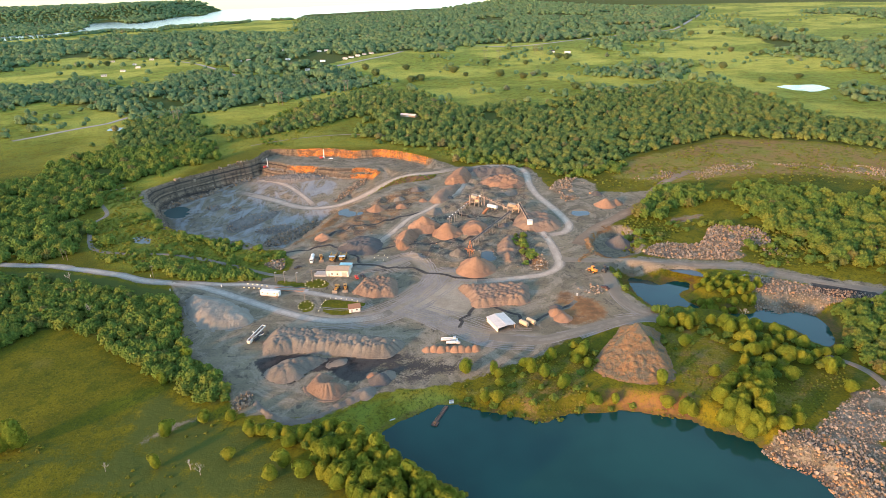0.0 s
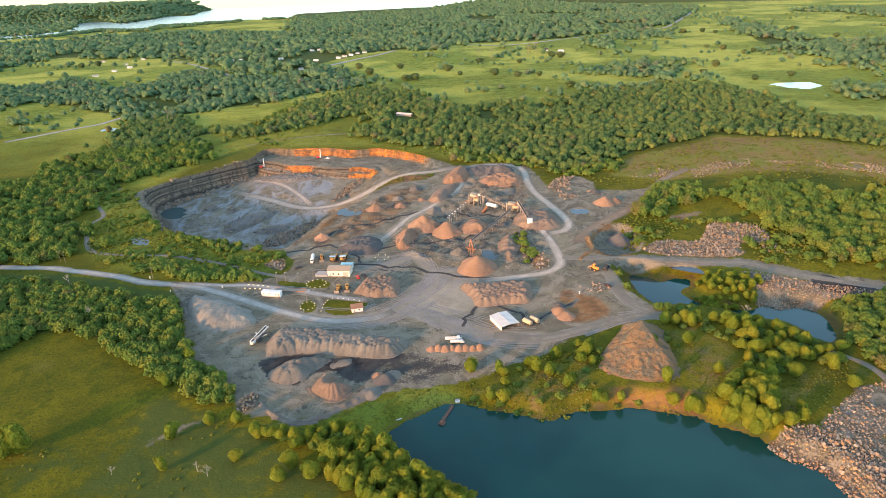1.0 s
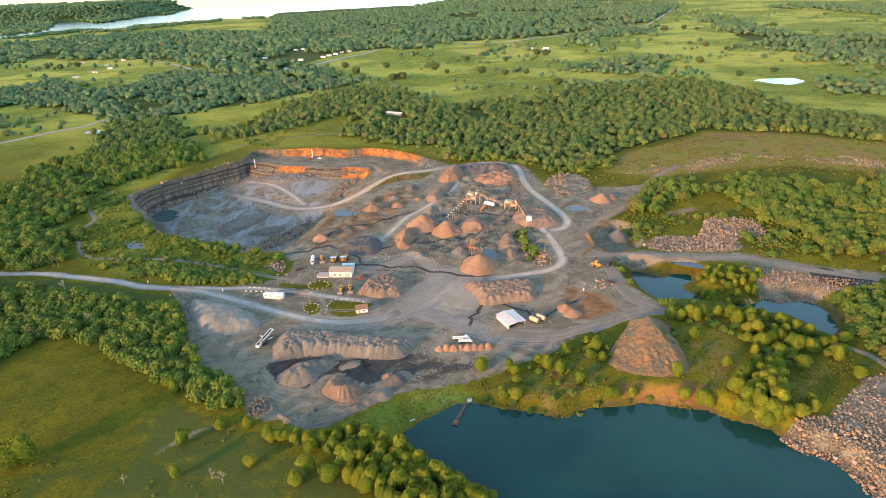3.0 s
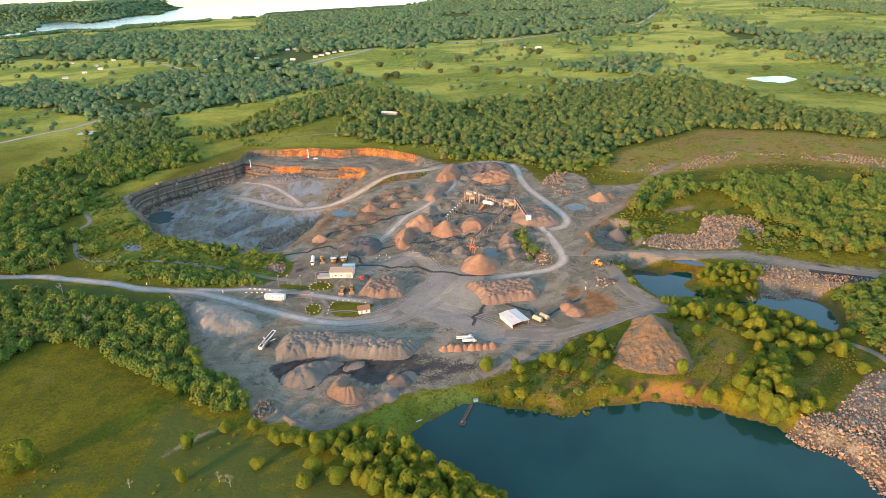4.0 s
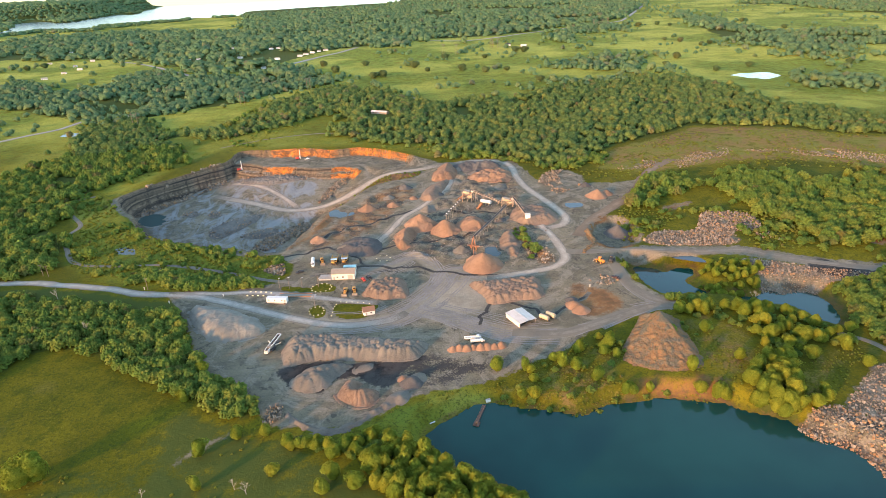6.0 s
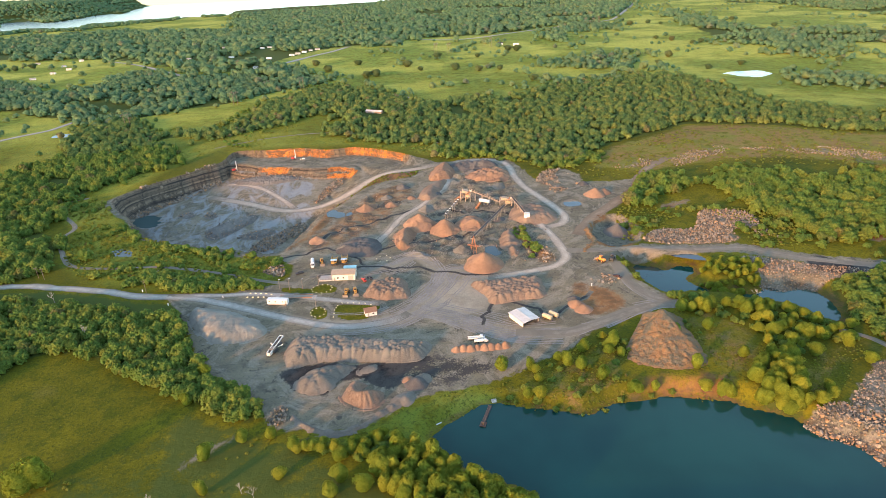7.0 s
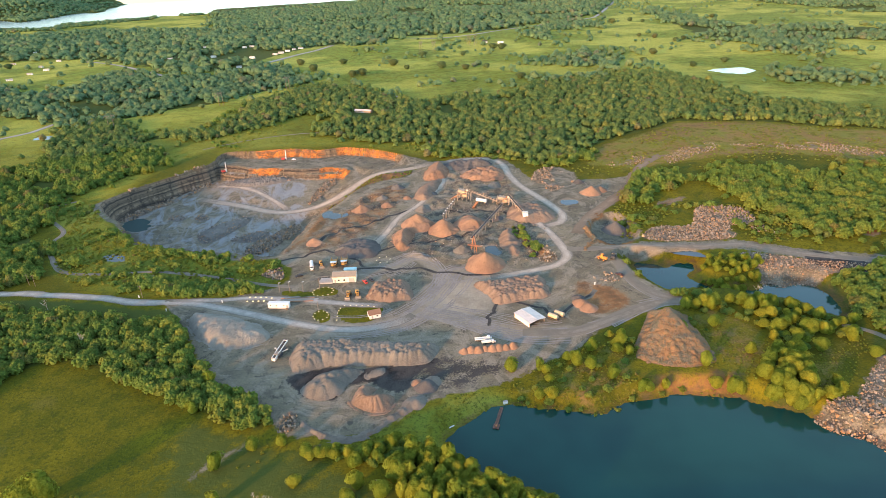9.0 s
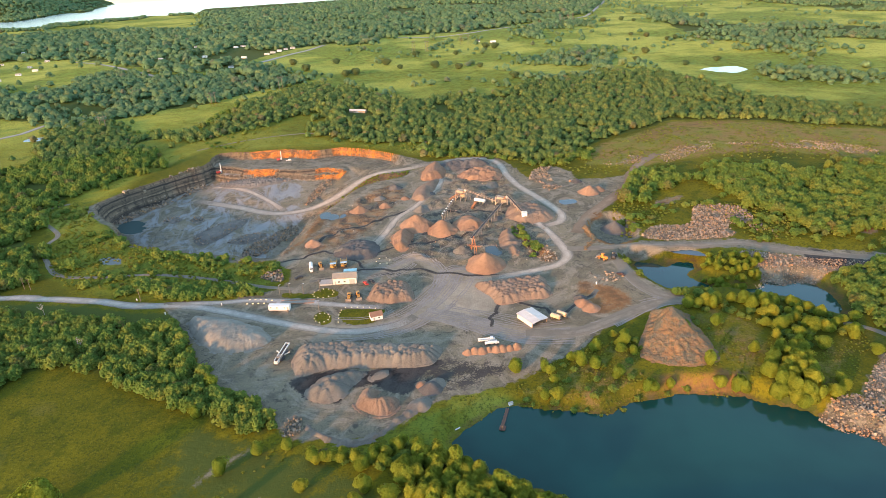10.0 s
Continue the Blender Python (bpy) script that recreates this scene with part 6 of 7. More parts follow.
def haul_truck(place, turn, label):
    t = thing("haul_truck", place, turn, label, "haul truck", "haul trucks beside the workshop")
    part("chassis", box(B(), 0, 0, 1.45, 7.6, 1.6, 0.8, 0.1), M_YELLOW, t)
    bed = B()
    prism(bed, [(-1.95, 2.3), (1.95, 2.3), (2.1, 4.0), (1.85, 4.0), (1.7, 2.55), (-1.7, 2.55), (-1.85, 4.0), (-2.1, 4.0)], -4.2, 2.0)
    part("dump_body", bed, M_YELLOW, t)
    part("canopy", box(B(), 2.9, 0, 4.05, 2.0, 4.1, 0.18), M_BLUE_PALE, t, "pale blue dusty canopy")
    cab = part("cab", box(B(), 2.7, 0.95, 3.0, 1.6, 1.6, 1.7, 0.1), M_YELLOW, t)
    part("windscreen", box(B(), 3.52, 0.95, 3.25, 0.05, 1.3, 0.9), M_GLASS, cab)
    part("bonnet", box(B(), 3.4, -0.7, 2.3, 1.9, 1.9, 1.1, 0.12), M_YELLOW, t)
    part("bumper", box(B(), 4.35, 0, 1.2, 0.3, 3.4, 0.6), M_DARK, t)
    for x, ys in ((2.7, (-1.55, 1.55)), (-2.2, (-1.5, 1.5))):
        for y in ys:
            wheel(t, x, y, 1.0, 0.85 if x > 0 else 1.2, M_YELLOW)
    return t


def wheel_loader(place, turn, label, mat=None):
    mat = mat or M_YELLOW
    t = thing("wheel_loader", place, turn, label, "wheel loader", "wheel loaders in the yard")
    part("rear_body", box(B(), -1.7, 0, 1.9, 3.2, 1.9, 1.4, 0.15), mat, t)
    part("front_frame", box(B(), 1.3, 0, 1.4, 2.0, 1.3, 0.9, 0.1), mat, t)
    cab = part("cab", box(B(), 0.1, 0, 3.0, 1.5, 1.5, 1.7, 0.1), mat, t)
    for sx in (-0.78, 0.78):
        part("cab_window", box(B(), 0.1 + sx, 0, 3.15, 0.05, 1.2, 1.0), M_GLASS, cab)
    part("cab_roof", box(B(), 0.1, 0, 3.92, 1.8, 1.8, 0.14), mat, cab)
    for s in (-0.6, 0.6):
        part("lift_arm", bar(B(), (1.0, s, 2.2), (3.6, s, 0.8), 0.25, 0.4), mat, t)
    bk = B()
    prism(bk, [(3.5, 0.15), (5.0, 0.1), (3.9, 0.4), (3.8, 1.3), (4.1, 1.7), (3.6, 1.6), (3.4, 0.9)], -1.6, 1.6)
    bmesh.ops.rotate(bk, verts=bk.verts[:], cent=(0, 0, 0), matrix=Matrix.Rotation(radians(-90), 3, "Z"))
    part("bucket", bk, M_STEEL, t)
    for x in (-1.9, 1.7):
        for y in (-1.15, 1.15):
            wheel(t, x, y, 0.85, 0.7, mat)
    return t


def lorry(place, turn, kind, label, cab_mat=M_WHITE):
    t = thing("lorry", place, turn, label, "truck", "trucks in the yard")
    part("chassis", box(B(), -0.8, 0, 0.85, 9.0, 0.9, 0.3), M_DARK, t)
    cab = part("cab", box(B(), 3.2, 0, 1.95, 1.9, 2.4, 2.1, 0.15), cab_mat, t)
    part("windscreen", box(B(), 4.17, 0, 2.35, 0.05, 2.0, 0.8), M_GLASS, cab)
    part("bonnet", box(B(), 4.75, 0, 1.4, 1.3, 1.7, 1.1, 0.15), cab_mat, t)
    part("bumper", box(B(), 5.5, 0, 0.7, 0.2, 2.3, 0.4), M_STEEL, t)
    if kind == "flat":
        part("load_bed", box(B(), -2.0, 0, 1.25, 8.6, 2.5, 0.35, 0.04), cab_mat, t)
        for s in (-1.2, 1.2):
            part("side_board", box(B(), -2.0, s, 1.7, 8.6, 0.1, 0.6), cab_mat, t)
        part("headboard", box(B(), 2.1, 0, 1.9, 0.12, 2.4, 1.2), cab_mat, t)
    elif kind == "tank":
        part("tank", rod(B(), (-5.2, 0, 2.1), (1.9, 0, 2.1), 1.15, None, 16), cab_mat, t)
        part("hose_box", box(B(), -1.5, 1.2, 1.1, 3.0, 0.4, 0.6), M_STEEL, t)
    else:
        part("body_box", box(B(), -1.8, 0, 2.2, 6.4, 2.45, 2.3, 0.08), cab_mat, t)
    for x in (4.3, -2.2, -3.8):
        for y in (-1.05, 1.05):
            wheel(t, x, y, 0.52, 0.4 if x > 0 else 0.6)
    return t


def pickup(place, turn, label, mat):
    t = thing("pickup_truck", place, turn, label, "car", "small vehicles")
    part("body", box(B(), 0, 0, 0.75, 5.2, 1.85, 0.7, 0.12), mat, t)
    cab = part("cab", box(B(), 0.3, 0, 1.4, 2.1, 1.6, 0.75, 0.18), mat, t)
    part("cab_window", box(B(), 0.3, 0, 1.42, 2.15, 1.35, 0.42), M_GLASS, cab)
    part("load_bed", box(B(), -1.7, 0, 1.12, 1.6, 1.6, 0.06), M_DARK, t)
    for x in (-1.6, 1.6):
        for y in (-0.85, 0.85):
            wheel(t, x, y, 0.38, 0.26)
    return t


haul_truck(set_on(-80, 377), -95, "parked yellow haul truck with a pale canopy")
haul_truck(set_on(-73.4, 377.5), -92, "parked yellow haul truck with a pale canopy")
wheel_loader(set_on(-88.5, 378), -80, "dusty yellow wheel loader parked at the yard edge")
lorry(set_on(-94.5, 377), -85, "tank", "white tank truck at the yard edge", M_WHITE)
wheel_loader(set_on(-70.8, 333.5), -100, "dusty yellow wheel loader parked on the yard")
wheel_loader(set_on(-65.5, 333.8), -85, "dusty yellow wheel loader parked on the yard")
pickup(set_on(-60.5, 349), -70, "red pickup truck beside the workshop", M_RED)
pickup(set_on(-56.8, 351), -60, "dark pickup truck beside the workshop", M_DARK)
pickup(set_on(-102, 366), 30, "dark blue pickup truck on the yard", M_DARK)
lorry(set_on(-1.6, 271.4), -2, "flat", "white flatbed truck on the yard", M_WHITE).scale = (0.75,) * 3
lorry(set_on(0.0, 267.8), 2, "tank", "white tank truck on the yard", M_WHITE).scale = (0.68,) * 3
wheel_loader(set_on(87.5, 338.5), 120, "rusty orange loader with a raised bucket", M_ORANGE)
wheel_loader(set_on(95, 339), 60, "dark rusty loader at the scrap yard", M_DARK)
pickup(set_on(90, 317), -50, "dark maroon pickup truck on the dirt road", M_MAROON)


def tank_trailer(place, turn, label):
    t = thing("tank_trailer", place, turn, label, "tank", "tanks on trailers")
    part("tank", rod(B(), (-2.6, 0, 1.9), (2.6, 0, 1.9), 1.25, None, 16), M_TANK, t)
    for x in (-2.65, 2.65):
        part("end_cap", rod(B(), (x - 0.12, 0, 1.9), (x + 0.12, 0, 1.9), 1.05, None, 16), M_TANK, t)
    part("chassis", box(B(), 0.4, 0, 0.6, 6.6, 1.0, 0.25), M_DARK, t)
    for x in (-1.8, -0.6):
        for y in (-0.95, 0.95):
            wheel(t, x, y, 0.5, 0.4)
    return t


tank_trailer(set_on(38.3, 282.3), -48, "tan cylindrical tank on a trailer beside the shed")
tank_trailer(set_on(42.3, 284.0), -50, "grey-tan cylindrical tank on a trailer beside the shed")


def mobile_screen():
    a, b = (-107.9, 272.1), (-102.8, 285.0)
    t = thing("mobile_screener", set_on((a[0] + b[0]) / 2, (a[1] + b[1]) / 2), facing(*a, *b), "white mobile screening machine with folded conveyors", "screener")
    part("chassis", box(B(), 0, 0, 1.0, 12.5, 1.5, 0.5), M_DARK, t)
    part("engine_box", box(B(), -5.0, 0, 1.7, 2.6, 2.0, 1.4, 0.1), M_CREAM, t)
    part("hopper", box(B(), -2.0, 0, 2.6, 3.2, 2.6, 1.2, 0.1), M_STEEL, t)
    part("main_conveyor", bar(B(), (-5.5, 0, 2.3), (7.6, 0, 3.9), 1.5, 0.35), M_DARK, t)
    part("belt", bar(B(), (-5.4, 0, 2.53), (7.4, 0, 4.12), 1.2, 0.08), M_BELT, t)
    for q in (-0.95, 0.95):
        part("side_rail", bar(B(), (-5.8, q, 2.5), (7.9, q, 4.2), 0.28, 0.6), M_WHITE, t)
    part("head_plate", box(B(), 7.7, 0, 4.0, 0.35, 2.2, 0.9, 0.05), M_WHITE, t)
    for s in (-1, 1):
        part("side_conveyor", bar(B(), (1.5, s * 0.9, 1.6), (2.4, s * 3.6, 2.8), 0.6, 0.25), M_CREAM, t)
        part("track", box(B(), -0.5, s * 1.1, 0.45, 4.2, 0.5, 0.9, 0.2), M_DARK, t)
    part("prop", bar(B(), (5.0, 0.2, 0), (5.0, 0.2, 4.4), 0.2), M_STEEL, t)
    return t


mobile_screen()


def pontoon():
    ax, ay, bx, by = -3.6, 222.0, -9.2, 210.0
    t = tagged(new("pump_jetty"), "narrow rusty pump jetty floating on the pond", "jetty")
    t.location = ((ax + bx) / 2, (ay + by) / 2, POND_LEVEL)
    t.rotation_euler[2] = radians(facing(bx, by, ax, ay))
    for k in range(14):
        part("plank", box(B(), -7.0 + k * 1.1, 0, 0.55, 1.02, 1.5, 0.1), M_DECK, t)
    for s in (-0.75, 0.75):
        part("rail", box(B(), 0, s, 1.35, 15.5, 0.08, 0.08), M_RUST, t)
        part("float", rod(B(), (-7.5, s, 0.15), (7.8, s, 0.15), 0.35), M_DARK, t)
        for k in range(6):
            part("post", box(B(), -7.2 + k * 2.9, s, 0.95, 0.08, 0.08, 0.85), M_RUST, t)
    part("raft", box(B(), -7.2, -0.3, 0.4, 3.4, 3.6, 0.5, 0.05), M_DECK, t)
    pump = part("pump", box(B(), -7.4, -0.3, 1.1, 1.4, 1.0, 0.9, 0.1), M_RUST, t)
    part("exhaust", rod(B(), (-7.0, -0.3, 1.4), (-7.0, -0.3, 2.2), 0.08), M_DARK, pump)
    t.scale = (0.84, 0.72, 0.9)
    return t


pontoon()
shore_box = thing("pump_cabinet", set_on(-1.5, 224.5), 10, "small white pump cabinet on the pond bank", "cabinet")
part("body", box(B(), 0, 0, 0.6, 2.0, 1.0, 1.3, 0.05), M_WHITE, shore_box)
part("lid", box(B(), 0, 0, 1.28, 2.1, 1.1, 0.08), M_GREYC, shore_box)


def lamp_pole(x, y, high, label, arm=True):
    t = thing("utility_pole", set_on(x, y), 20, label, "pole", "poles along the road")
    part("shaft", rod(B(), (0, 0, -0.5), (0, 0, high), 0.17, 0.11, 8), M_WOOD, t)
    if arm:
        part("crossarm", box(B(), 0, 0, high - 0.6, 2.2, 0.14, 0.14), M_WOOD, t)
        for s in (-0.9, 0, 0.9):
            part("insulator", rod(B(), (s, 0, high - 0.55), (s, 0, high - 0.3), 0.07), M_GREYC, t)
    else:
        part("lamp_head", box(B(), 0.5, 0, high - 0.1, 1.2, 0.3, 0.18), M_WHITE, t)
    return t


for px, py, hh, arm in ((-112, 347, 7, False), (-106, 346, 7.5, False), (-98, 345, 7, False), (-88, 345, 8.5, True), (-88, 321.5, 7.5, True), (-193.5, 354.5, 8.5, True), (-274, 391, 8, True), (-269, 388, 8, True)):
    lamp_pole(px, py, hh, "pale wooden utility pole beside the road" if arm else "slim lamp post on the lawn", arm)


def pylon(x, y, high=22):
    t = thing("power_pylon", set_on(x, y), 35, "tall double-pole power pylon in the cleared strip", "pylon", "pylons of the power line")
    for s in (-3, 3):
        part("pole", rod(B(), (s, 0, -0.5), (s, 0, high), 0.38, 0.24, 8), M_WOOD, t)
    part("crossarm", box(B(), 0, 0, high - 2.5, 13, 0.45, 0.5), M_WOOD, t)
    for s in (-6, 0, 6):
        part("insulator", rod(B(), (s, 0, high - 2.6), (s, 0, high - 4.4), 0.2), M_GREYC, t)
    br = B()
    bar(br, (-3, 0, high - 9), (3, 0, high - 3), 0.25)
    bar(br, (3, 0, high - 9), (-3, 0, high - 3), 0.25)
    part("cross_brace", br, M_WOOD, t)
    return t


for x, y in PYLONS:
    pylon(x, y, 24 if y > 1200 else 21)


def stone_ring(points, label, seed):
    """Whitewashed edging stones, one by one."""
    rng = np.random.default_rng(seed)
    c = np.mean(points, 0)
    t = thing("edging_stones", set_on(*c), 0, label, "edging stones", "whitewashed edging")
    for x, y in points:
        v, f = STONE_BASE
        v = v * (1 + rng.uniform(-0.2, 0.2, (len(v), 1))) * (0.42, 0.38, 0.32)
        me = mesh_of("edging_stone", v, f, M_CONCRETE, False)
        ob = new("edging_stone", me)
        ob.parent = t
        ob.location = (x - c[0], y - c[1], land_at(x, y) + 0.25 - t.location.z)
    return t


def oval(cx, cy, rx, ry, n, turn=0):
    c, s = math.cos(radians(turn)), math.sin(radians(turn))
    return [(cx + rx * math.cos(a) * c - ry * math.sin(a) * s, cy + rx * math.cos(a) * s + ry * math.sin(a) * c) for a in np.arange(n) * 2 * math.pi / n]


def along(points, gap):
    line = np.array(points, float)
    out = []
    for a, b in zip(line[:-1], line[1:]):
        n = max(1, int(np.hypot(*(b - a)) / gap))
        out += [tuple(a + (b - a) * k / n) for k in range(n)]
    return out


_b = bmesh.new()
bmesh.ops.create_icosphere(_b, subdivisions=1, radius=1.0)
STONE_BASE = (np.array([v.co[:] for v in _b.verts]), np.array([[v.index for v in f.verts] for f in _b.faces]))
_b.free()
stone_ring(oval(-86.1, 342.7, 6.2, 5.2, 12, 0), "ring of whitewashed stones round a lawn", 41)
stone_ring(oval(-86.3, 314.4, 4.2, 5.0, 10, 0), "ring of whitewashed stones round a lawn", 42)
stone_ring(along([(-77.3, 307.9), (-77.0, 315.6), (-75.5, 320.7), (-73.1, 323.0), (-66.4, 322.0), (-59.6, 320.3), (-52.9, 316.6)], 2.6), "whitewashed stones edging the lawn", 43)
stone_ring(oval(-47.8, 378.7, 4.5, 4.5, 6, 0), "ring of pale stones on the yard", 44)

def fence_line(points, label):
    t = thing("road_barrier", set_on(*points[0]), 0, label, "barrier", "road barriers")
    for x, y in points:
        ob = part("block", box(B(), x - points[0][0], y - points[0][1], land_at(x, y) - t.location.z + 0.35, 1.0, 0.5, 0.6, 0.08), M_CONCRETE, t)
    return t


fence_line(along(ROAD_STONES_A, 3.2), "row of pale blocks along the road verge")
fence_line(along(ROAD_STONES_B, 3.2), "row of pale blocks along the road verge")


# ---- the pit's machines ----
def drill_rig(place, turn, label):
    t = thing("drill_rig", place, turn, label, "drill rig", "drill rigs in the pit")
    for s in (-1.1, 1.1):
        part("track", box(B(), 0, s, 0.5, 4.2, 0.6, 1.0, 0.25), M_DARK, t)
    part("engine_house", box(B(), -0.8, 0, 1.9, 3.6, 2.3, 1.7, 0.12), M_RED, t)
    part("cab", box(B(), 1.6, 0.7, 2.1, 1.2, 1.1, 1.9, 0.1), M_WHITE, t)
    part("mast", bar(B(), (2.4, 0, 0.5), (2.4, 0, 10.5), 0.7, 0.5), M_WHITE, t)
    part("drill_rod", rod(B(), (2.8, 0, 0), (2.8, 0, 9), 0.1), M_STEEL, t)
    return t


drill_rig(set_on(-200, 647), 30, "red drill rig working on the quarry bench")
drill_rig(set_on(-139, 655), 10, "white-masted drill rig on the quarry bench")
pickup(set_on(-129, 652), 5, "white pickup truck on the quarry bench", M_WHITE)


# ---- far houses and farms ----
def far_house(x, y, turn, lx, ly, wall_m, roof_m, label):
    return gable_house("house", set_on(x, y), turn, lx, ly, 2.5, 1.4, wall_m, roof_m, label, "house", doors=((0, 1.0, 2.1),),
                       windows=((-lx * 0.3, 1.6, 1.3, 1.2), (lx * 0.3, 1.6, 1.3, 1.2)), group="houses of the village")


rng_h = random.Random(11)
for x, y in HOUSES_A + HOUSES_B:
    style = rng_h.choice((("white house with a pale roof among trees", M_SIDING, M_WHITE), ("white house with a grey roof among trees", M_WHITE, M_GREYC), ("pale house with a light metal roof among trees", M_SIDING, M_SHED_ROOF)))
    far_house(x, y, rng_h.uniform(-30, 30), rng_h.uniform(7.5, 11.5), rng_h.uniform(5, 6.5), style[1], style[2], style[0])
gable_house("barn", set_on(-50.5, 814), facing(-63, 821, -38, 807), 23, 6, 2.6, 1.1, M_TAN_ROOF, M_SHED_ROOF, "long low tan barn with a pale metal roof in a clearing", "barn", doors=((0, 4, 3),), windows=((-8, 2, 1.2, 1),))
for x, y, lx, rm, lb in ((257, 1528, 12, M_DARK, "white farm building with a dark roof on a hill"), (286, 1486, 13, M_WHITE, "white farm building with a bright roof")):
    gable_house("barn", set_on(x, y), -15, lx, 8, 3.6, 2.0, M_WHITE, rm, lb, "barn", doors=((0, 4, 3.4),), windows=((-6, 2, 1.2, 1),))

# ---- broken stone ----
def ico(subdiv):
    bm = bmesh.new()
    bmesh.ops.create_icosphere(bm, subdivisions=subdiv, radius=1.0)
    v = np.array([q.co[:] for q in bm.verts])
    f = np.array([[q.index for q in t.verts] for t in bm.faces])
    bm.free()
    return v, f


ICO0, ICO1, ICO2 = ico(1), ico(2), ico(3)


def stone_shape(rng):
    """An angular block with broken corners."""
    bm = bmesh.new()
    bmesh.ops.create_cube(bm, size=1.6)
    v = np.array([q.co[:] for q in bm.verts])
    f = np.array([[q.index for q in t.verts] for t in bm.faces])
    bm.free()
    v = v * (1 + rng.uniform(-0.42, 0.2, (len(v), 1))) + rng.uniform(-0.22, 0.22, v.shape)
    v = v * rng.uniform(0.55, 1.15, 3)
    f = np.concatenate([f[:, (0, 1, 2)], f[:, (0, 2, 3)]])
    m = np.array(Euler(rng.uniform(-0.5, 0.5, 3)).to_matrix())
    a = rng.uniform(0, 6.28)
    c, s = math.cos(a), math.sin(a)
    return v @ m @ np.array([[c, -s, 0], [s, c, 0], [0, 0, 1]]), f


STONES = [stone_shape(np.random.default_rng(300 + k)) for k in range(14)]


def joined(name, pieces, material, smooth=False, tints=None):
    """Many placed pieces (verts, faces) as one mesh, each with its own tint."""
    vs, fs, n = [], [], 0
    for v, f in pieces:
        vs.append(v)
        fs.append(f + n)
        n += len(v)
    me = mesh_of(name, np.concatenate(vs), np.concatenate(fs), material, smooth)
    if tints is not None:
        a = me.attributes.new("tint", "FLOAT_COLOR", "POINT")
        col = np.repeat(np.asarray(tints, np.float32), [len(v) for v in vs], axis=0)
        a.data.foreach_set("color", np.concatenate([col, np.ones((len(col), 2), np.float32)], 1).ravel())
    return new(name, me)


def rubble(name, poly, gap, low, high, label, thin=0.15, seed=0, lift=0.0):
    rng = np.random.default_rng(seed)
    x, y = scatter(poly, gap, rng)
    keep = fbm(x, y, 14, 3, seed + 60) > -0.6 + thin
    x, y = x[keep], y[keep]
    z = land(x, y)
    out = []
    for px, py, pz in zip(x, y, z):
        v, f = STONES[rng.integers(len(STONES))]
        s = low + (high - low) * rng.random() ** 3.2
        out.append((v * s + (px, py, pz + s * 0.25 + lift * rng.random()), f))
    return tagged(joined(name, out, M_ROCK), label, "rocks", kind="stuff")


rubble("rubble_field", R_MID, 0.95, 0.22, 1.0, "field of pale broken quarry stone", 0.1, 1, 0.6)
rubble("rubble_field", R_CREEK, 1.0, 0.2, 0.75, "bank of grey broken stone along the creek", 0.15, 2, 0.3)
rubble("rubble_field", R_NORTH, 1.3, 0.3, 1.0, "heap of pale blasted stone", 0.5, 4, 0.8)
rubble("rubble_field", R_RIDGE, 1.7, 0.3, 0.9, "strip of pale stone on the dry slope", 0.42, 5, 0.5)
rubble("rubble_field", R_RIDGE_B, 1.9, 0.35, 1.0, "scattered stone on the dry slope", 0.45, 6, 0.3)
rubble("rubble_field", R_RIDGE_C, 1.7, 0.3, 0.9, "strip of stone below the woods", 0.42, 7, 0.5)
rubble("rubble_field", R_PIT_A, 1.4, 0.35, 1.1, "line of boulders on the pit floor", 0.1, 8, 0.5)
rubble("rubble_field", R_PIT_B, 1.35, 0.35, 1.1, "boulders on the slope into the pit", 0.1, 9, 0.5)
rubble("rubble_field", R_DUMP, 1.0, 0.35, 1.0, "heap of pale concrete rubble", 0.0, 10, 1.5)
rubble("rubble_field", R_VERGE, 1.3, 0.4, 1.1, "pale stone heap beside the yard", 0.0, 11, 0.8)
rubble("rubble_field", R_VERGE_B, 1.2, 0.4, 1.0, "small stone heap in the scrub", 0.0, 12, 0.5)
rubble("rubble_field", R_UPPER, 0.95, 0.18, 0.7, "pale gravel and stones beside a farm track", 0.2, 13)
rubble("rubble_field", W_LOOP, 1.7, 0.25, 0.9, "loose rock on the ochre bank below the plant", 0.45, 20, 0.4)
for seed, poly in enumerate((PIT_HEAP_A, PIT_HEAP_B, PIT_HEAP_C, PIT_HEAP_E)):
    rubble("blast_rubble", poly, 1.25, 0.3, 0.8, "broken rock strewn over a low mound on the pit floor", 0.1, 40 + seed, 2.0)
rubble("talus", R_TALUS, 1.5, 0.4, 1.5, "blocks of fallen rock at the foot of the pit wall", 0.35, 18, 0.6)
rubble("talus", R_BENCH, 1.4, 0.35, 1.3, "broken rock spilled below the quarry bench", 0.3, 19, 1.0)
rubble("loose_stone", LUMPY, 3.2, 0.16, 0.6, "loose stones strewn round the crushing plant", 0.75, 16)
rubble("loose_stone", LUMPY_B, 2.8, 0.16, 0.6, "loose stones strewn beside the haul road", 0.75, 17)
rubble("scrap_heap", SCRAP, 1.5, 0.25, 0.9, "scattered scrap and rubble beside the dirt road", 0.35, 14)
rubble("scrap_heap", SCRAP_B, 1.6, 0.3, 1.0, "scattered slabs beside the rubble field", 0.3, 15)
rubble("shore_gravel", R_SHORE, 0.95, 0.28, 0.9, "pale orange-lit stones between boulders on the pond shore", -0.4, 3, 0.3)
rubble("shore_gravel", R_GAP, 1.05, 0.2, 0.75, "broken stone between the shore and a farm track", 0.1, 21, 0.3)


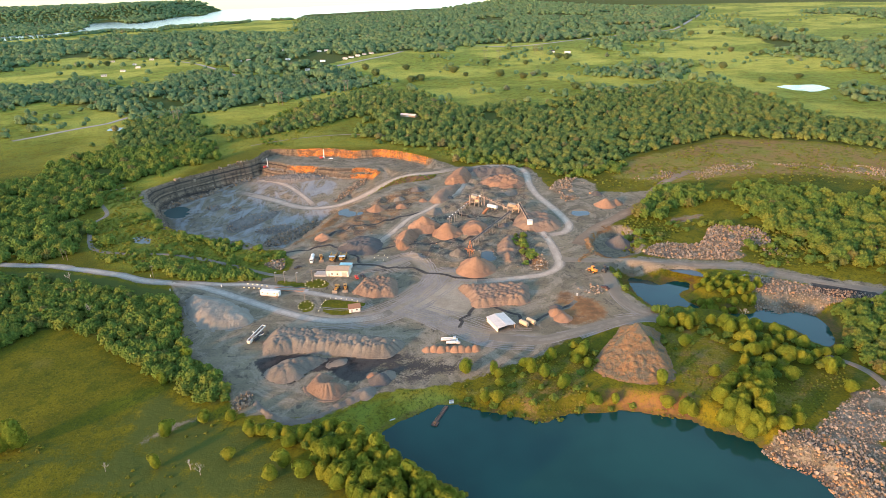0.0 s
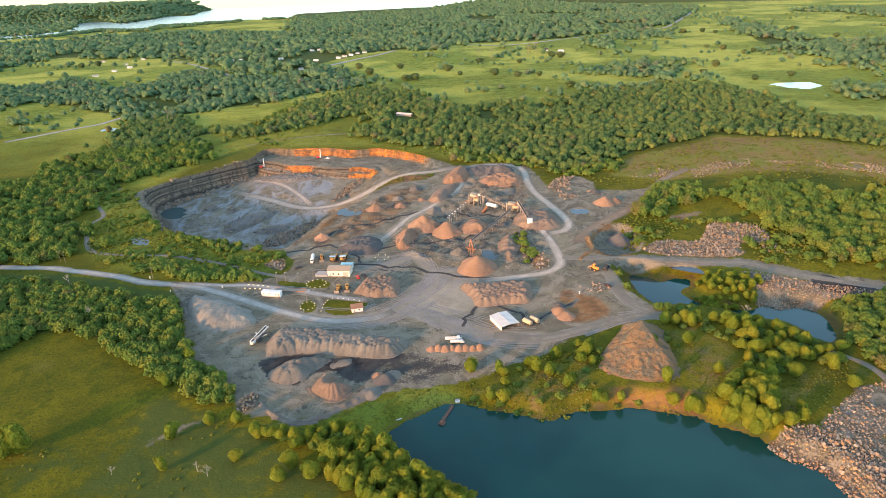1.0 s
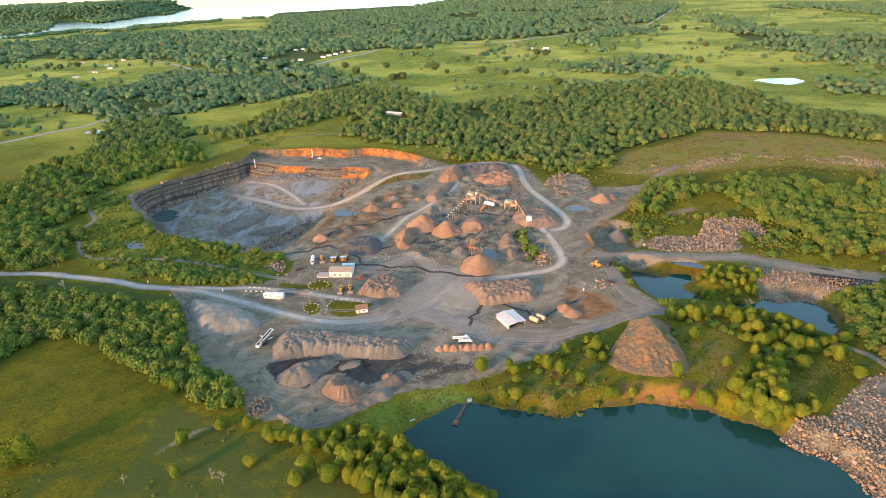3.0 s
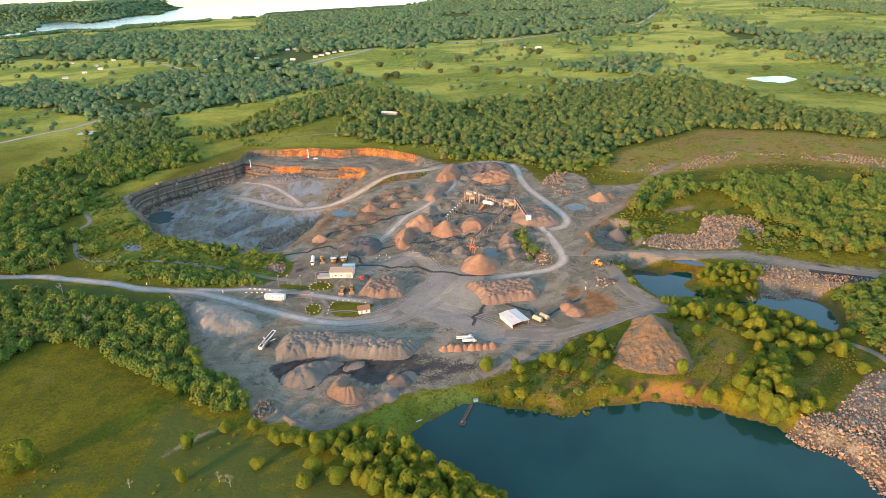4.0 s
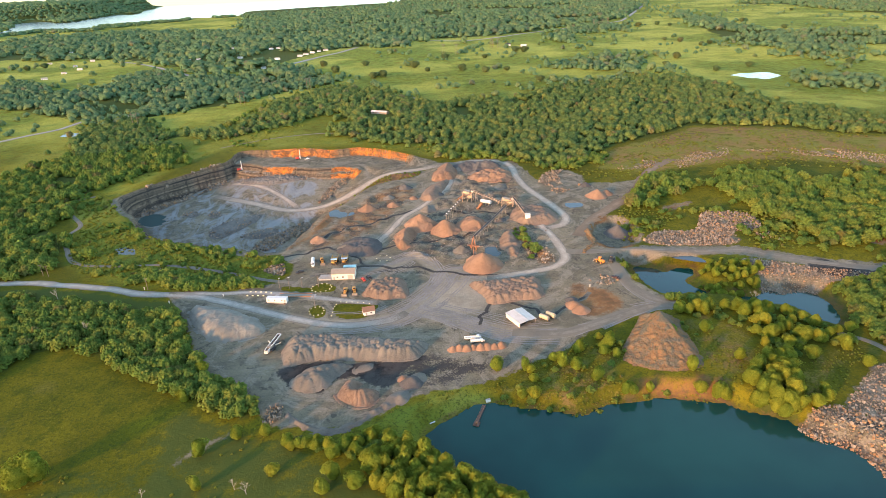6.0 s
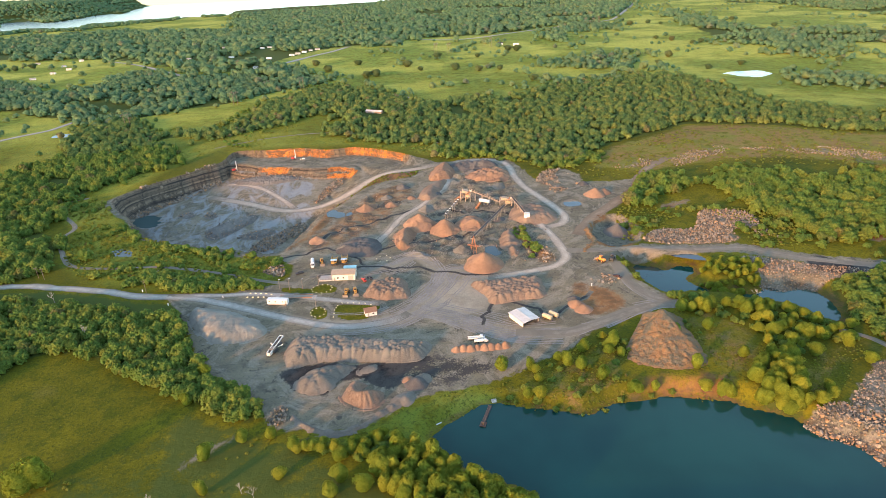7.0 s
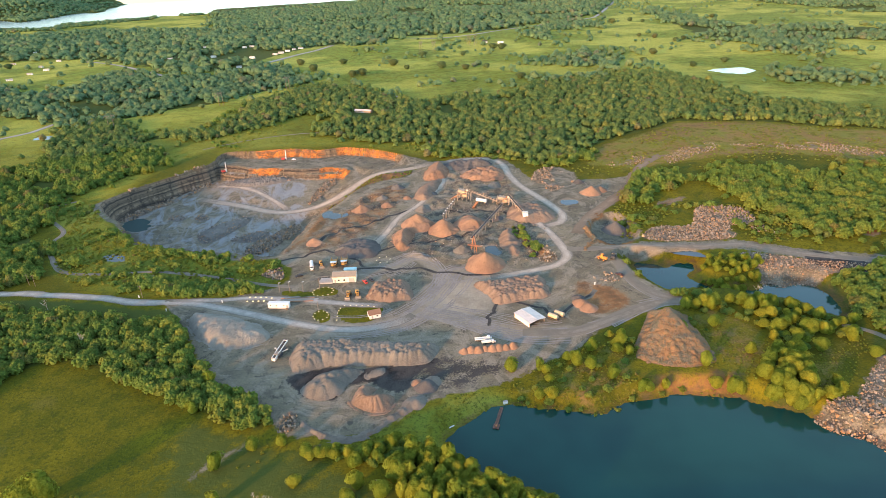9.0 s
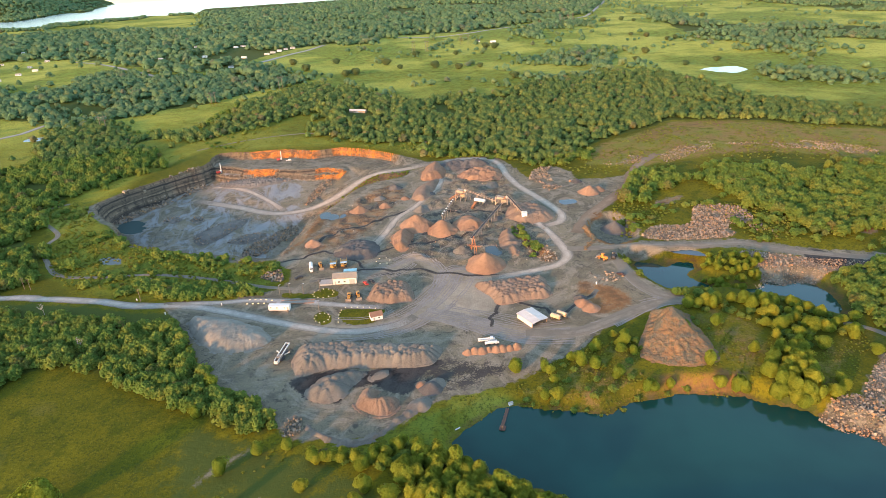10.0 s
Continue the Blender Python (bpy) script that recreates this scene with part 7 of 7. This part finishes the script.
def boulder_shore():
    """The large boulders of the pond shore, each on its own."""
    rng = np.random.default_rng(33)
    bank = tagged(new("boulder_bank"), "bank of large pale boulders at the pond's edge", "rocks")
    bank.location = (*R_SHORE[0], land_at(*R_SHORE[0]))
    meshes = [mesh_of("boulder", v, f, M_BOULDER, False) for v, f in STONES]
    x, y = scatter(R_SHORE, 1.45, rng)
    order = np.argsort(np.hypot(x, y))[:290]
    z = land(x, y)
    for k in order:
        s = 0.36 + 0.62 * rng.random() ** 2.2
        ob = new("boulder", meshes[rng.integers(len(meshes))])
        ob.parent = bank
        ob.matrix_basis = Matrix.Translation((x[k] - bank.location.x, y[k] - bank.location.y, z[k] + s * 0.3 - bank.location.z)) @ pose(0, 0, 0, rng.uniform(-25, 25), rng.uniform(-25, 25), rng.uniform(0, 360)) @ Matrix.Scale(s, 4)
    return bank


def boulder_material():
    s = Shade("pale_boulder", 0.9, 0, 0.2)
    fine, r = s.noise(0.7, 5, 0.7), s.chance()
    col = s.mix(s.ramp(r, 0, 1), (0.110, 0.080, 0.058), (0.275, 0.200, 0.140))
    col = s.mix(s.ramp(s.math("FRACT", s.math("MULTIPLY", r, 7.13)), 0.5, 0.9), col, (0.46, 0.25, 0.11))
    col = s.mix(s.ramp(fine, 0.4, 0.75, 0, 0.6), col, (0.14, 0.12, 0.10))
    s.colour(col)
    s.relief(fine, 0.5, 0.2)
    return s.m


M_BOULDER = boulder_material()
boulder_shore()


# ---- trees ----
def crown_shape(seed, n, core, wide, taper=0.15, lump=0.24, leaves=0, leaf=0.05, low=0.04, rim=6, boughs=0):
    """A crown of unit height: a ragged egg-shaped core under many small domes of leaf, and loose sprays.

    boughs: the number of large masses into which the crown parts."""
    rng = np.random.default_rng(seed)
    vs, fs, count = [], [], 0
    swell = [(rng.uniform(0, 6.283), rng.uniform(0.15, 0.9), rng.uniform(0.10, 0.27)) for _ in range(boughs)]

    def egg(h, a):
        """Radius of the crown at height h towards a."""
        r = 0.86 * wide * max(0.0, math.sin(math.pi * (0.06 + 0.92 * h) ** 0.85)) ** 0.5 * (1 - taper * h)
        for sa, sh, amp in swell:
            away = math.cos(a - sa) * 0.5 + 0.5
            r += wide * amp * 1.3 * away ** 6 * math.exp(-((h - sh) / 0.2) ** 2)
        return max(r, wide * 0.08)

    def add(v, f):
        nonlocal count
        vs.append(v)
        fs.append(f + count)
        count += len(v)

    v0, f0 = core
    hh = np.clip(0.5 + 0.47 * v0[:, 2], 0.02, 0.98)
    flat = np.hypot(v0[:, 0], v0[:, 1]) + 1e-6
    ang = np.arctan2(v0[:, 1], v0[:, 0])
    k = np.array([egg(h, a) for h, a in zip(hh, ang)]) * rng.uniform(0.72, 0.92, len(v0)) * np.minimum(flat * 1.6, 1)
    add(np.stack([np.cos(ang) * k, np.sin(ang) * k, 0.05 + hh * 0.86], 1), f0[v0[f0][:, :, 2].mean(1) > -0.75])
    fan = np.array([[0, 1 + q, 1 + (q + 1) % rim] for q in range(rim)])
    turn = np.arange(rim) * 2 * math.pi / rim
    for q in range(n):
        h = low + (1 - low) * ((q + rng.random()) / n) ** 0.85
        a = q * 2.39996 + rng.uniform(-0.5, 0.5)
        r = egg(h, a) * rng.uniform(0.80, 1.05)
        size = lump * wide * rng.uniform(0.6, 1.4)
        d = np.array((math.cos(a) * (1.15 - h), math.sin(a) * (1.15 - h), 0.25 + h * 0.95)) + rng.normal(size=3) * 0.18
        d /= np.linalg.norm(d)
        u = np.cross(d, (math.sin(a), -math.cos(a), 0.3))
        u /= np.linalg.norm(u)
        w = np.cross(d, u)
        c = np.array((r * math.cos(a), r * math.sin(a), 0.06 + h * 0.88))
        rr = size * rng.uniform(0.75, 1.3, rim)
        ring = c + (np.cos(turn) * rr)[:, None] * u + (np.sin(turn) * rr)[:, None] * w - d * (size * rng.uniform(0.35, 0.75, rim))[:, None]
        add(np.vstack([c + d * size * rng.uniform(0.15, 0.4), ring]), fan)
    for q in range(leaves):
        h = rng.random() * 0.94 + 0.04
        a = rng.uniform(0, 6.283)
        r = egg(h, a) * rng.uniform(0.98, 1.2)
        d = np.array((math.cos(a), math.sin(a), (h - 0.4) * 1.6))
        d /= np.linalg.norm(d)
        p = np.array((r * math.cos(a), r * math.sin(a), 0.07 + h * 0.9))
        u = np.cross(d, rng.normal(size=3))
        u /= np.linalg.norm(u)
        w = np.cross(d, u) + d * rng.uniform(-0.6, 0.6)
        ls = leaf * rng.uniform(0.6, 1.5)
        add(np.array([p - u * ls, p + w * ls * 0.8, p + u * ls]), np.array([[0, 1, 2]]))
    return np.concatenate(vs), np.concatenate(fs)


def trunk_mesh(name, high, r, seed):
    rng = np.random.default_rng(seed)
    bm = bmesh.new()

    def limb(a, b, r0, r1):
        a, b = Vector(a), Vector(b)
        m = (b - a).to_track_quat("Z", "Y").to_matrix().to_4x4()
        bmesh.ops.create_cone(bm, cap_ends=True, segments=6, radius1=r0, radius2=r1, depth=(b - a).length, matrix=Matrix.Translation((a + b) / 2) @ m)

    limb((0, 0, -0.3), (0.1, 0, high * 0.75), r, r * 0.4)
    for k in range(4):
        a = k * 1.7 + rng.uniform(-0.3, 0.3)
        h = high * rng.uniform(0.3, 0.55)
        limb((0, 0, h), (math.cos(a) * high * 0.22, math.sin(a) * high * 0.22, h + high * 0.22), r * 0.45, r * 0.15)
    me = bpy.data.meshes.new(name)
    bm.to_mesh(me)
    bm.free()
    me.materials.append(M_BARK)
    return me


def tree_kind(seed, high, wide, taper, label, leaf_mat):
    """A pattern tree with a trunk and a crown."""
    t = new("tree", None)
    tagged(t, label, "tree", "trees round the quarry ponds")
    tr = new("trunk", trunk_mesh("trunk", high, 0.03 * high * 0.55, seed))
    tr.parent = t
    v, f = crown_shape(seed, 200, ICO1, wide * 0.86, taper, 0.185, 1100, 0.046, 0.03, 5, 20)
    cr = new("crown", mesh_of("crown", v * high, f, leaf_mat, False))
    cr.parent = t
    return t


M_OAK = leaf_material("oak_foliage", (0.092, 0.142, 0.060), (0.125, 0.165, 0.062), (0.160, 0.175, 0.066), (0.17, 0.15, 0.07), False)


class Planter:
    def __init__(self):
        rng = 500
        self.kinds = [tree_kind(rng + 1, 9.0, 0.34, 0.1, "rounded broadleaf tree in full yellow-green leaf", M_LEAF_NEAR),
                      tree_kind(rng + 2, 10.5, 0.25, 0.1, "tall narrow poplar-like tree in bright green leaf", M_LEAF_NEAR),
                      tree_kind(rng + 3, 6.0, 0.46, 0.05, "low bushy tree in full leaf", M_LEAF_NEAR),
                      tree_kind(rng + 4, 9.5, 0.29, 0.1, "upright broadleaf tree in full green leaf", M_LEAF_NEAR),
                      tree_kind(rng + 5, 9.0, 0.52, 0.05, "lone dark round oak in a pasture", M_OAK)]
        self.first = [True] * 5
        self.count = 0
        self.mid = [crown_shape(600 + k, 26, ICO0, 0.56, 0.12, 0.29, 14, 0.05, 0.1, 6, 5) for k in range(9)]
        self.belt = [crown_shape(650 + k, 14, ICO0, 0.54, 0.12, 0.36, 6, 0.06, 0.2, 5, 4) for k in range(9)]
        self.far = [crown_shape(700 + k, 5, ICO0, 0.58, 0.1, 0.56, 0, 0.05, 0.35, 5, 3) for k in range(8)]
        self.shrub = [crown_shape(800 + k, 16, ICO0, 0.75, 0.1, 0.36, 24, 0.06, 0.1, 5, 4) for k in range(6)]
        self.tuft = [crown_shape(900 + k, 4, ICO0, 0.9, 0.1, 0.5, 8, 0.16, 0.2, 5, 2) for k in range(6)]
        self.rng = np.random.default_rng(77)

    def single(self, kind, x, y, s, z=None):
        wet = float(depth_in(np.array([x]), np.array([y]), POND, 20)[0])
        if wet > -1.5:
            y, z = y + wet + 3.0, None
        m = Matrix.Translation((x, y, land_at(x, y) if z is None else z)) @ pose(0, 0, 0, 0, 0, self.rng.uniform(0, 360))
        t = self.kinds[kind]
        if self.first[kind]:
            self.first[kind] = False
            t.scale = (s, s, s)
            t.matrix_basis = m @ Matrix.Scale(s, 4)
        else:
            c = copy_thing(t, m)
            c.matrix_basis = m @ Matrix.Scale(s, 4)
        self.count += 1

    def stand(self, name, poly, gap, high, shapes, label, thin=-1.0, squat=1.0, clear=(), material=None, clump=9, vary=1.0, fringe=0.0):
        if fringe:
            # the wood thins out past a ragged edge
            line = curve_through(poly, True, 3)
            lo, hi = line.min(0) - 5 * gap, line.max(0) + 5 * gap
            gx, gy = np.meshgrid(np.arange(lo[0], hi[0], gap), np.arange(lo[1], hi[1], gap))
            x = gx.ravel() + self.rng.uniform(-0.5, 0.5, gx.size) * gap
            y = gy.ravel() + self.rng.uniform(-0.5, 0.5, gx.size) * gap
            d = depth_in(x, y, poly, gap * 6, 3)
            near = d > -4.5 * gap
            x, y, d = x[near], y[near], d[near]
            d = d + fbm(x, y, gap * 7, 3, 93) * gap * 2.0
            inside = (d > 0) | (self.rng.random(x.shape) < fringe * np.exp(np.minimum(d, 0) / (1.1 * gap)))
            for other in (YARD + YARD_B, RIM, POND, POND_A, POND_B, DRY, R_MID, R_CREEK):
                inside &= depth_in(x, y, other, 6, 3) < -3
            x, y = x[inside], y[inside]
        else:
            x, y = scatter(poly, gap, self.rng)
        keep = fbm(x, y, gap * clump, 3, 91) > thin
        for other in clear:
            keep &= ~within(x, y, curve_through(other, True, 3))
        for k in (1.0, 1.02, 1.04):
            keep &= depth_in(x * k, y * k, FAR_POND, 40, 3) < -8
        for line in ROADS:
            d, _ = line_distance(x, y, line)
            keep &= d > 5
        # the near verge of the access road is kept clear of tall trees
        far_x, far_y = x * (1 + 11 / np.hypot(x, y)), y * (1 + 11 / np.hypot(x, y))
        d, _ = line_distance(far_x, far_y, ROADS[0])
        keep &= (d > 12) | (high < 6)
        for hx, hy in HOUSES_A + HOUSES_B + [(-50, 814), (270, 1500)]:
            r = math.hypot(hx, hy)
            lx, ly = hx / r, hy / r
            u, w = (x - hx) * lx + (y - hy) * ly, (y - hy) * lx - (x - hx) * ly
            keep &= ~((np.abs(w) < 17) & (u < 14) & (u > -14 - r * 0.035))
        x, y = x[keep], y[keep]
        if not len(x):
            return None
        z = land(x, y)
        grove = value_noise(x / (gap * 6), y / (gap * 6), 17)
        out, tints = [], []
        for px, py, pz, gv in zip(x, y, z, grove):
            v, f = shapes[self.rng.integers(len(shapes))]
            h = high * (1 + vary * self.rng.uniform(-0.45, 0.30)) * (0.82 + 0.34 * gv)
            tints.append((np.clip(self.rng.random() * 0.6 + gv * 0.4, 0, 1), self.rng.random()))
            turn = self.rng.uniform(0, 6.283)
            tc, ts = math.cos(turn), math.sin(turn)
            v = v @ np.array([[tc, -ts, 0], [ts, tc, 0], [0, 0, 1]])
            w = h * squat * self.rng.uniform(0.85, 1.2)
            out.append((v * (w, w, h) + (px, py, pz - 0.1 * h), f))
        return tagged(joined(name, out, material or M_LEAF, material in (M_LEAF_HAZED, M_LEAF_MID), tints), label, "trees", kind="stuff")
ROADS = [curve_through([q[:2] for q in r], False, 3) for r in (ROAD_MAIN, ROAD_OFFICE, ROAD_EAST, ROAD_SOUTH, TRACK_EAST, ROAD_FAR_A, ROAD_FAR_B, ROAD_FAR_C, ROAD_FAR_D)]
grow = Planter()
grow.stand("woodland", W_SW, 4.2, 6.0, grow.mid, "dense dark green broadleaf wood beside a meadow", -0.8)
grow.stand("woodland", W_WEST, 5.8, 7.8, grow.mid, "dense broadleaf wood west of the pit", -0.45, 1.0, (), None, 9, 1.0, 0.5)
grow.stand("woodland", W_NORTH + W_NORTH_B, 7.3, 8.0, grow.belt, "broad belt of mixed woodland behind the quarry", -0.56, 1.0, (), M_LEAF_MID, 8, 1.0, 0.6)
grow.stand("woodland", W_EAST, 4.8, 8.0, grow.mid, "sunlit young wood on the spoil banks", -0.5, 1.0, (), None, 8, 1.0, 0.5)
grow.stand("woodland", W_EAST_B, 5.6, 8.6, grow.mid, "sunlit young wood on a slope", -0.3, 1.0, (), None, 8, 1.0, 0.5)
grow.stand("woodland", W_EAST_C, 6.5, 8.5, grow.mid, "open scrub and small trees on old spoil", -0.05)
grow.stand("woodland", W_EAST_D, 4.4, 6.6, grow.mid, "sunlit trees east of the pool", -0.35, 1.0, (), None, 8, 1.0, 0.3)
grow.stand("woodland", W_BAND, 10.5, 10.5, grow.far, "belt of trees along a valley", -0.3, 1.0, (), M_LEAF_HAZED, 7, 1.0, 0.6)
grow.stand("woodland", W_VILLAGE, 23, 15.5, grow.far, "far wooded land below the lake", -0.42, 1.1, (), M_LEAF_HAZED, 9, 1.0, 0.4)
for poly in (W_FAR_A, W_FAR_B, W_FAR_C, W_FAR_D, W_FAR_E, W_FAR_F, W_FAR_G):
    grow.stand("far_grove", poly, 16, 12, grow.far, "distant grove in a pasture", -0.2, 1.0, (), M_LEAF_HAZED, 6, 1.0, 0.8)


def lakeside_trees():
    """A ragged line of trees along the lake's near shore."""
    rng = np.random.default_rng(8)
    line = curve_through(LAKE, True, 24)
    line = line[~within(line[:, 0] * 0.985, line[:, 1] * 0.985, curve_through(LAKE, True, 6))]
    out, tints = [], []
    for p in line[np.hypot(line[:, 0], line[:, 1]) < 3600]:
        for k in range(2):
            x, y = p * rng.uniform(0.975, 0.999) + rng.uniform(-8, 8, 2)
            v, f = grow.far[rng.integers(len(grow.far))]
            h = rng.uniform(9, 16)
            out.append((v * (h * 1.2, h * 1.2, h) + (x, y, land_at(x, y) - 0.1 * h), f))
            tints.append((rng.random(), rng.random()))
    return tagged(joined("shore_trees", out, M_LEAF_HAZED, True, tints), "ragged line of trees along the lake shore", "trees", kind="stuff")


lakeside_trees()
grow.stand("scrub", W_PITEDGE, 5.0, 4.0, grow.shrub, "green scrub along the pit edge", 0.0)
grow.stand("scrub", W_VERGE, 4.2, 5.0, grow.shrub, "roadside thicket of bushes and small trees", -0.2)
grow.stand("scrub", W_BANK, 4.0, 3.6, grow.shrub, "bushes on the pool bank", -0.35)
grow.stand("scrub", W_LOOP, 4.5, 3.4, grow.shrub, "bushes on the bank below the plant", 0.05)
grow.stand("scrub", W_SCRUB, 4.2, 3.6, grow.shrub, "bushes on ochre spoil", 0.48)
peninsula = LAKE_FAR + [(-2700, 2900), (-3500, 3700), (-3000, 4500), (-1900, 4900)]
SPIT_BACK = [(-1760, 4600), (-3000, 4550), (-3900, 4100), (-4900, 5600), (-3900, 6900), (-2350, 6700)]
grow.stand("woodland", SPIT_BACK, 46, 17, grow.far, "hazy woodland behind the wooded spit", -0.9, 1.9, (), M_LEAF_HAZED)
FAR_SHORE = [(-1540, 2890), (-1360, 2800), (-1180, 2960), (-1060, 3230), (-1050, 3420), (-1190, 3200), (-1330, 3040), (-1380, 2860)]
grow.stand("woodland", FAR_SHORE, 20, 13, grow.far, "trees between a meadow and the lake", -0.3, 1.0, (), M_LEAF_HAZED)
grow.stand("woodland", peninsula, 31, 17, grow.far, "wooded spit across the lake", -0.9, 1.2, (), M_LEAF_HAZED)
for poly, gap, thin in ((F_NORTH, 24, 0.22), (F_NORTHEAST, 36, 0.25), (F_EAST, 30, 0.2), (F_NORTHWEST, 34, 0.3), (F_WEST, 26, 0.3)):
    grow.stand("pasture_trees", poly, gap, 9.5, grow.belt, "scattered round trees in a pasture", thin, 1.1, (), M_LEAF_HAZED, 2.2)
grow.stand("scrub", F_POWER, 13, 5, grow.shrub, "bushes in the cleared power-line strip", 0.1, 1.0, (), M_LEAF, 3)
for poly, gap, size, thin in ((ROUGH_HILL, 2.6, 0.65, -0.2), (ROUGH_BANK, 2.4, 0.6, -0.2), (ROUGH_SHORE, 2.2, 0.6, -0.1), (ROUGH_DIKE, 1.8, 0.5, 0.0), (ROUGH_TOP, 4.0, 1.2, -0.3), (ROUGH_RIM, 4.5, 1.0, 0.0), (ROUGH_FIELD, 7.0, 1.2, 0.0), (DRY, 6.0, 1.0, 0.1), (ROUGH_WEST, 3.6, 1.3, -0.2), (ROUGH_EAST, 3.4, 1.2, -0.2), (ROUGH_NORTH, 6.5, 1.3, -0.1), (ROUGH_MEADOW, 5.0, 0.8, 0.12)):
    grow.stand("rough_grass", poly, gap, size, grow.tuft, "tussocks of rough yellow-green grass and weeds", thin, 1.0, (), M_TUFT, 6)
grow.stand("rough_grass", CLAY_F, 2.4, 0.9, grow.tuft, "weeds along the shoulder of the haul road", -0.15, 1.0, (), M_TUFT, 5)
grow.stand("scrub", CLAY_F, 5.0, 1.8, grow.shrub, "low bushes along the shoulder of the haul road", 0.1, 1.0, (), M_LEAF, 4)
grow.stand("scrub", ROUGH_WEST, 9, 3.4, grow.shrub, "green bushes in rough grass", 0.05, 1.0, (), M_LEAF, 4)
grow.stand("scrub", ROUGH_EAST, 7, 4.0, grow.shrub, "green bushes on old spoil", 0.0, 1.0, (), M_LEAF, 4)
grow.stand("scrub", ROUGH_SHORE, 8, 2.2, grow.shrub, "low bushes on the pond bank", 0.1, 1.0, (), M_LEAF, 4)
grow.stand("scrub", ROUGH_HILL, 8, 2.4, grow.shrub, "low bushes on the slope", 0.05, 1.0, (), M_LEAF, 4)
grow.stand("scrub", ROUGH_TOP, 6, 4.5, grow.shrub, "green bushes between the plant and the woods", -0.15, 1.0, (), M_LEAF, 4)
grow.stand("scrub", ROUGH_FIELD, 12, 3.0, grow.shrub, "bushes scattered in a rough field", 0.15, 1.0, (), M_LEAF, 3)
grow.stand("scrub", ROUGH_RIM, 9, 3.0, grow.shrub, "green bushes above the quarry wall", 0.15, 1.0, (), M_LEAF, 4)
grow.stand("scrub", W_DIKE, 4.5, 3.0, grow.shrub, "undergrowth below the trees on the dike", -0.2, 1.0, (), M_LEAF, 4)
grow.stand("scrub", W_POND, 6, 3.0, grow.shrub, "undergrowth below the trees by the pool", -0.2, 1.0, (), M_LEAF, 4)
rng_t = random.Random(5)
for x, y in FIELD_TREES:
    grow.single(4, x, y, rng_t.uniform(0.9, 1.5))
for x, y in NEAR_TREES:
    grow.single(rng_t.choice((0, 0, 1, 3)), x, y, rng_t.uniform(1.2, 1.4) if x < -180 else rng_t.uniform(0.55, 0.85))
for poly, gap, kinds, lo, hi, thin in ((W_POPLAR, 3.9, (1, 1, 3), 0.62, 0.88, -1), (W_DIKE, 4.8, (0, 3, 2), 0.5, 0.75, -0.4), (W_GROVE, 4.0, (1, 3), 0.65, 0.9, -1),
                                       (W_SHORE, 8.0, (0, 3, 2), 0.5, 0.85, -0.2), (W_POND, 6.5, (0, 3, 2), 0.55, 0.9, -0.35), (W_ISLAND, 5.0, (0, 2, 3), 0.34, 0.62, -0.3)):
    xs, ys = scatter(poly, gap, grow.rng)
    keep = fbm(xs, ys, gap * 5, 3, 95) > thin
    xs, ys = xs[keep], ys[keep]
    for x, y, z in zip(xs, ys, land(xs, ys)):
        if grow.count < 390:
            grow.single(rng_t.choice(kinds), x, y, rng_t.uniform(lo, hi), z)


def bare_tree(x, y, high, seed, label):
    """A leafless tree: a trunk that forks again and again."""
    rng = random.Random(seed)
    t = thing("bare_tree", set_on(x, y), rng.uniform(0, 360), label, "tree", "bare trees")
    trunk = B()

    def fork(a, way, length, r, left):
        b_ = a + way * length
        rod(trunk, a, b_, r, r * 0.65, 5)
        if left:
            for k in range(3):
                w = Vector((way.x + rng.uniform(-0.75, 0.75), way.y + rng.uniform(-0.75, 0.75), way.z + rng.uniform(-0.1, 0.35))).normalized()
                fork(b_, w, length * rng.uniform(0.6, 0.8), r * 0.6, left - 1)

    fork(Vector((0, 0, -0.3)), Vector((0.05, 0, 1)), high * 0.33, high * 0.022, 4)
    part("trunk", trunk, M_BARE, t)
    return t


M_BARE = paint("grey_dead_wood", (0.34, 0.30, 0.26), 0.95, 0, 0.4, 0.5)
for k, (x, y, hh) in enumerate(BARE_TREES):
    bare_tree(x, y, hh, 40 + k, "leafless grey tree in rough grass")
plank = thing("plank", set_on(-27.5, 213.5, 0.12), 25, "white plank lying on the pond bank", "plank")
part("board", box(B(), 0, 0, 0, 2.6, 0.5, 0.12, 0.03), M_WHITE, plank)
for x, y in MARKERS:
    post = thing("marker_post", set_on(x, y), 0, "small white marker post in the grass", "post", "marker posts")
    part("shaft", box(B(), 0, 0, 0.7, 0.5, 0.35, 1.5, 0.05), M_WHITE, post)
    part("cap", box(B(), 0, 0, 1.5, 0.6, 0.45, 0.12), M_CREAM, post)
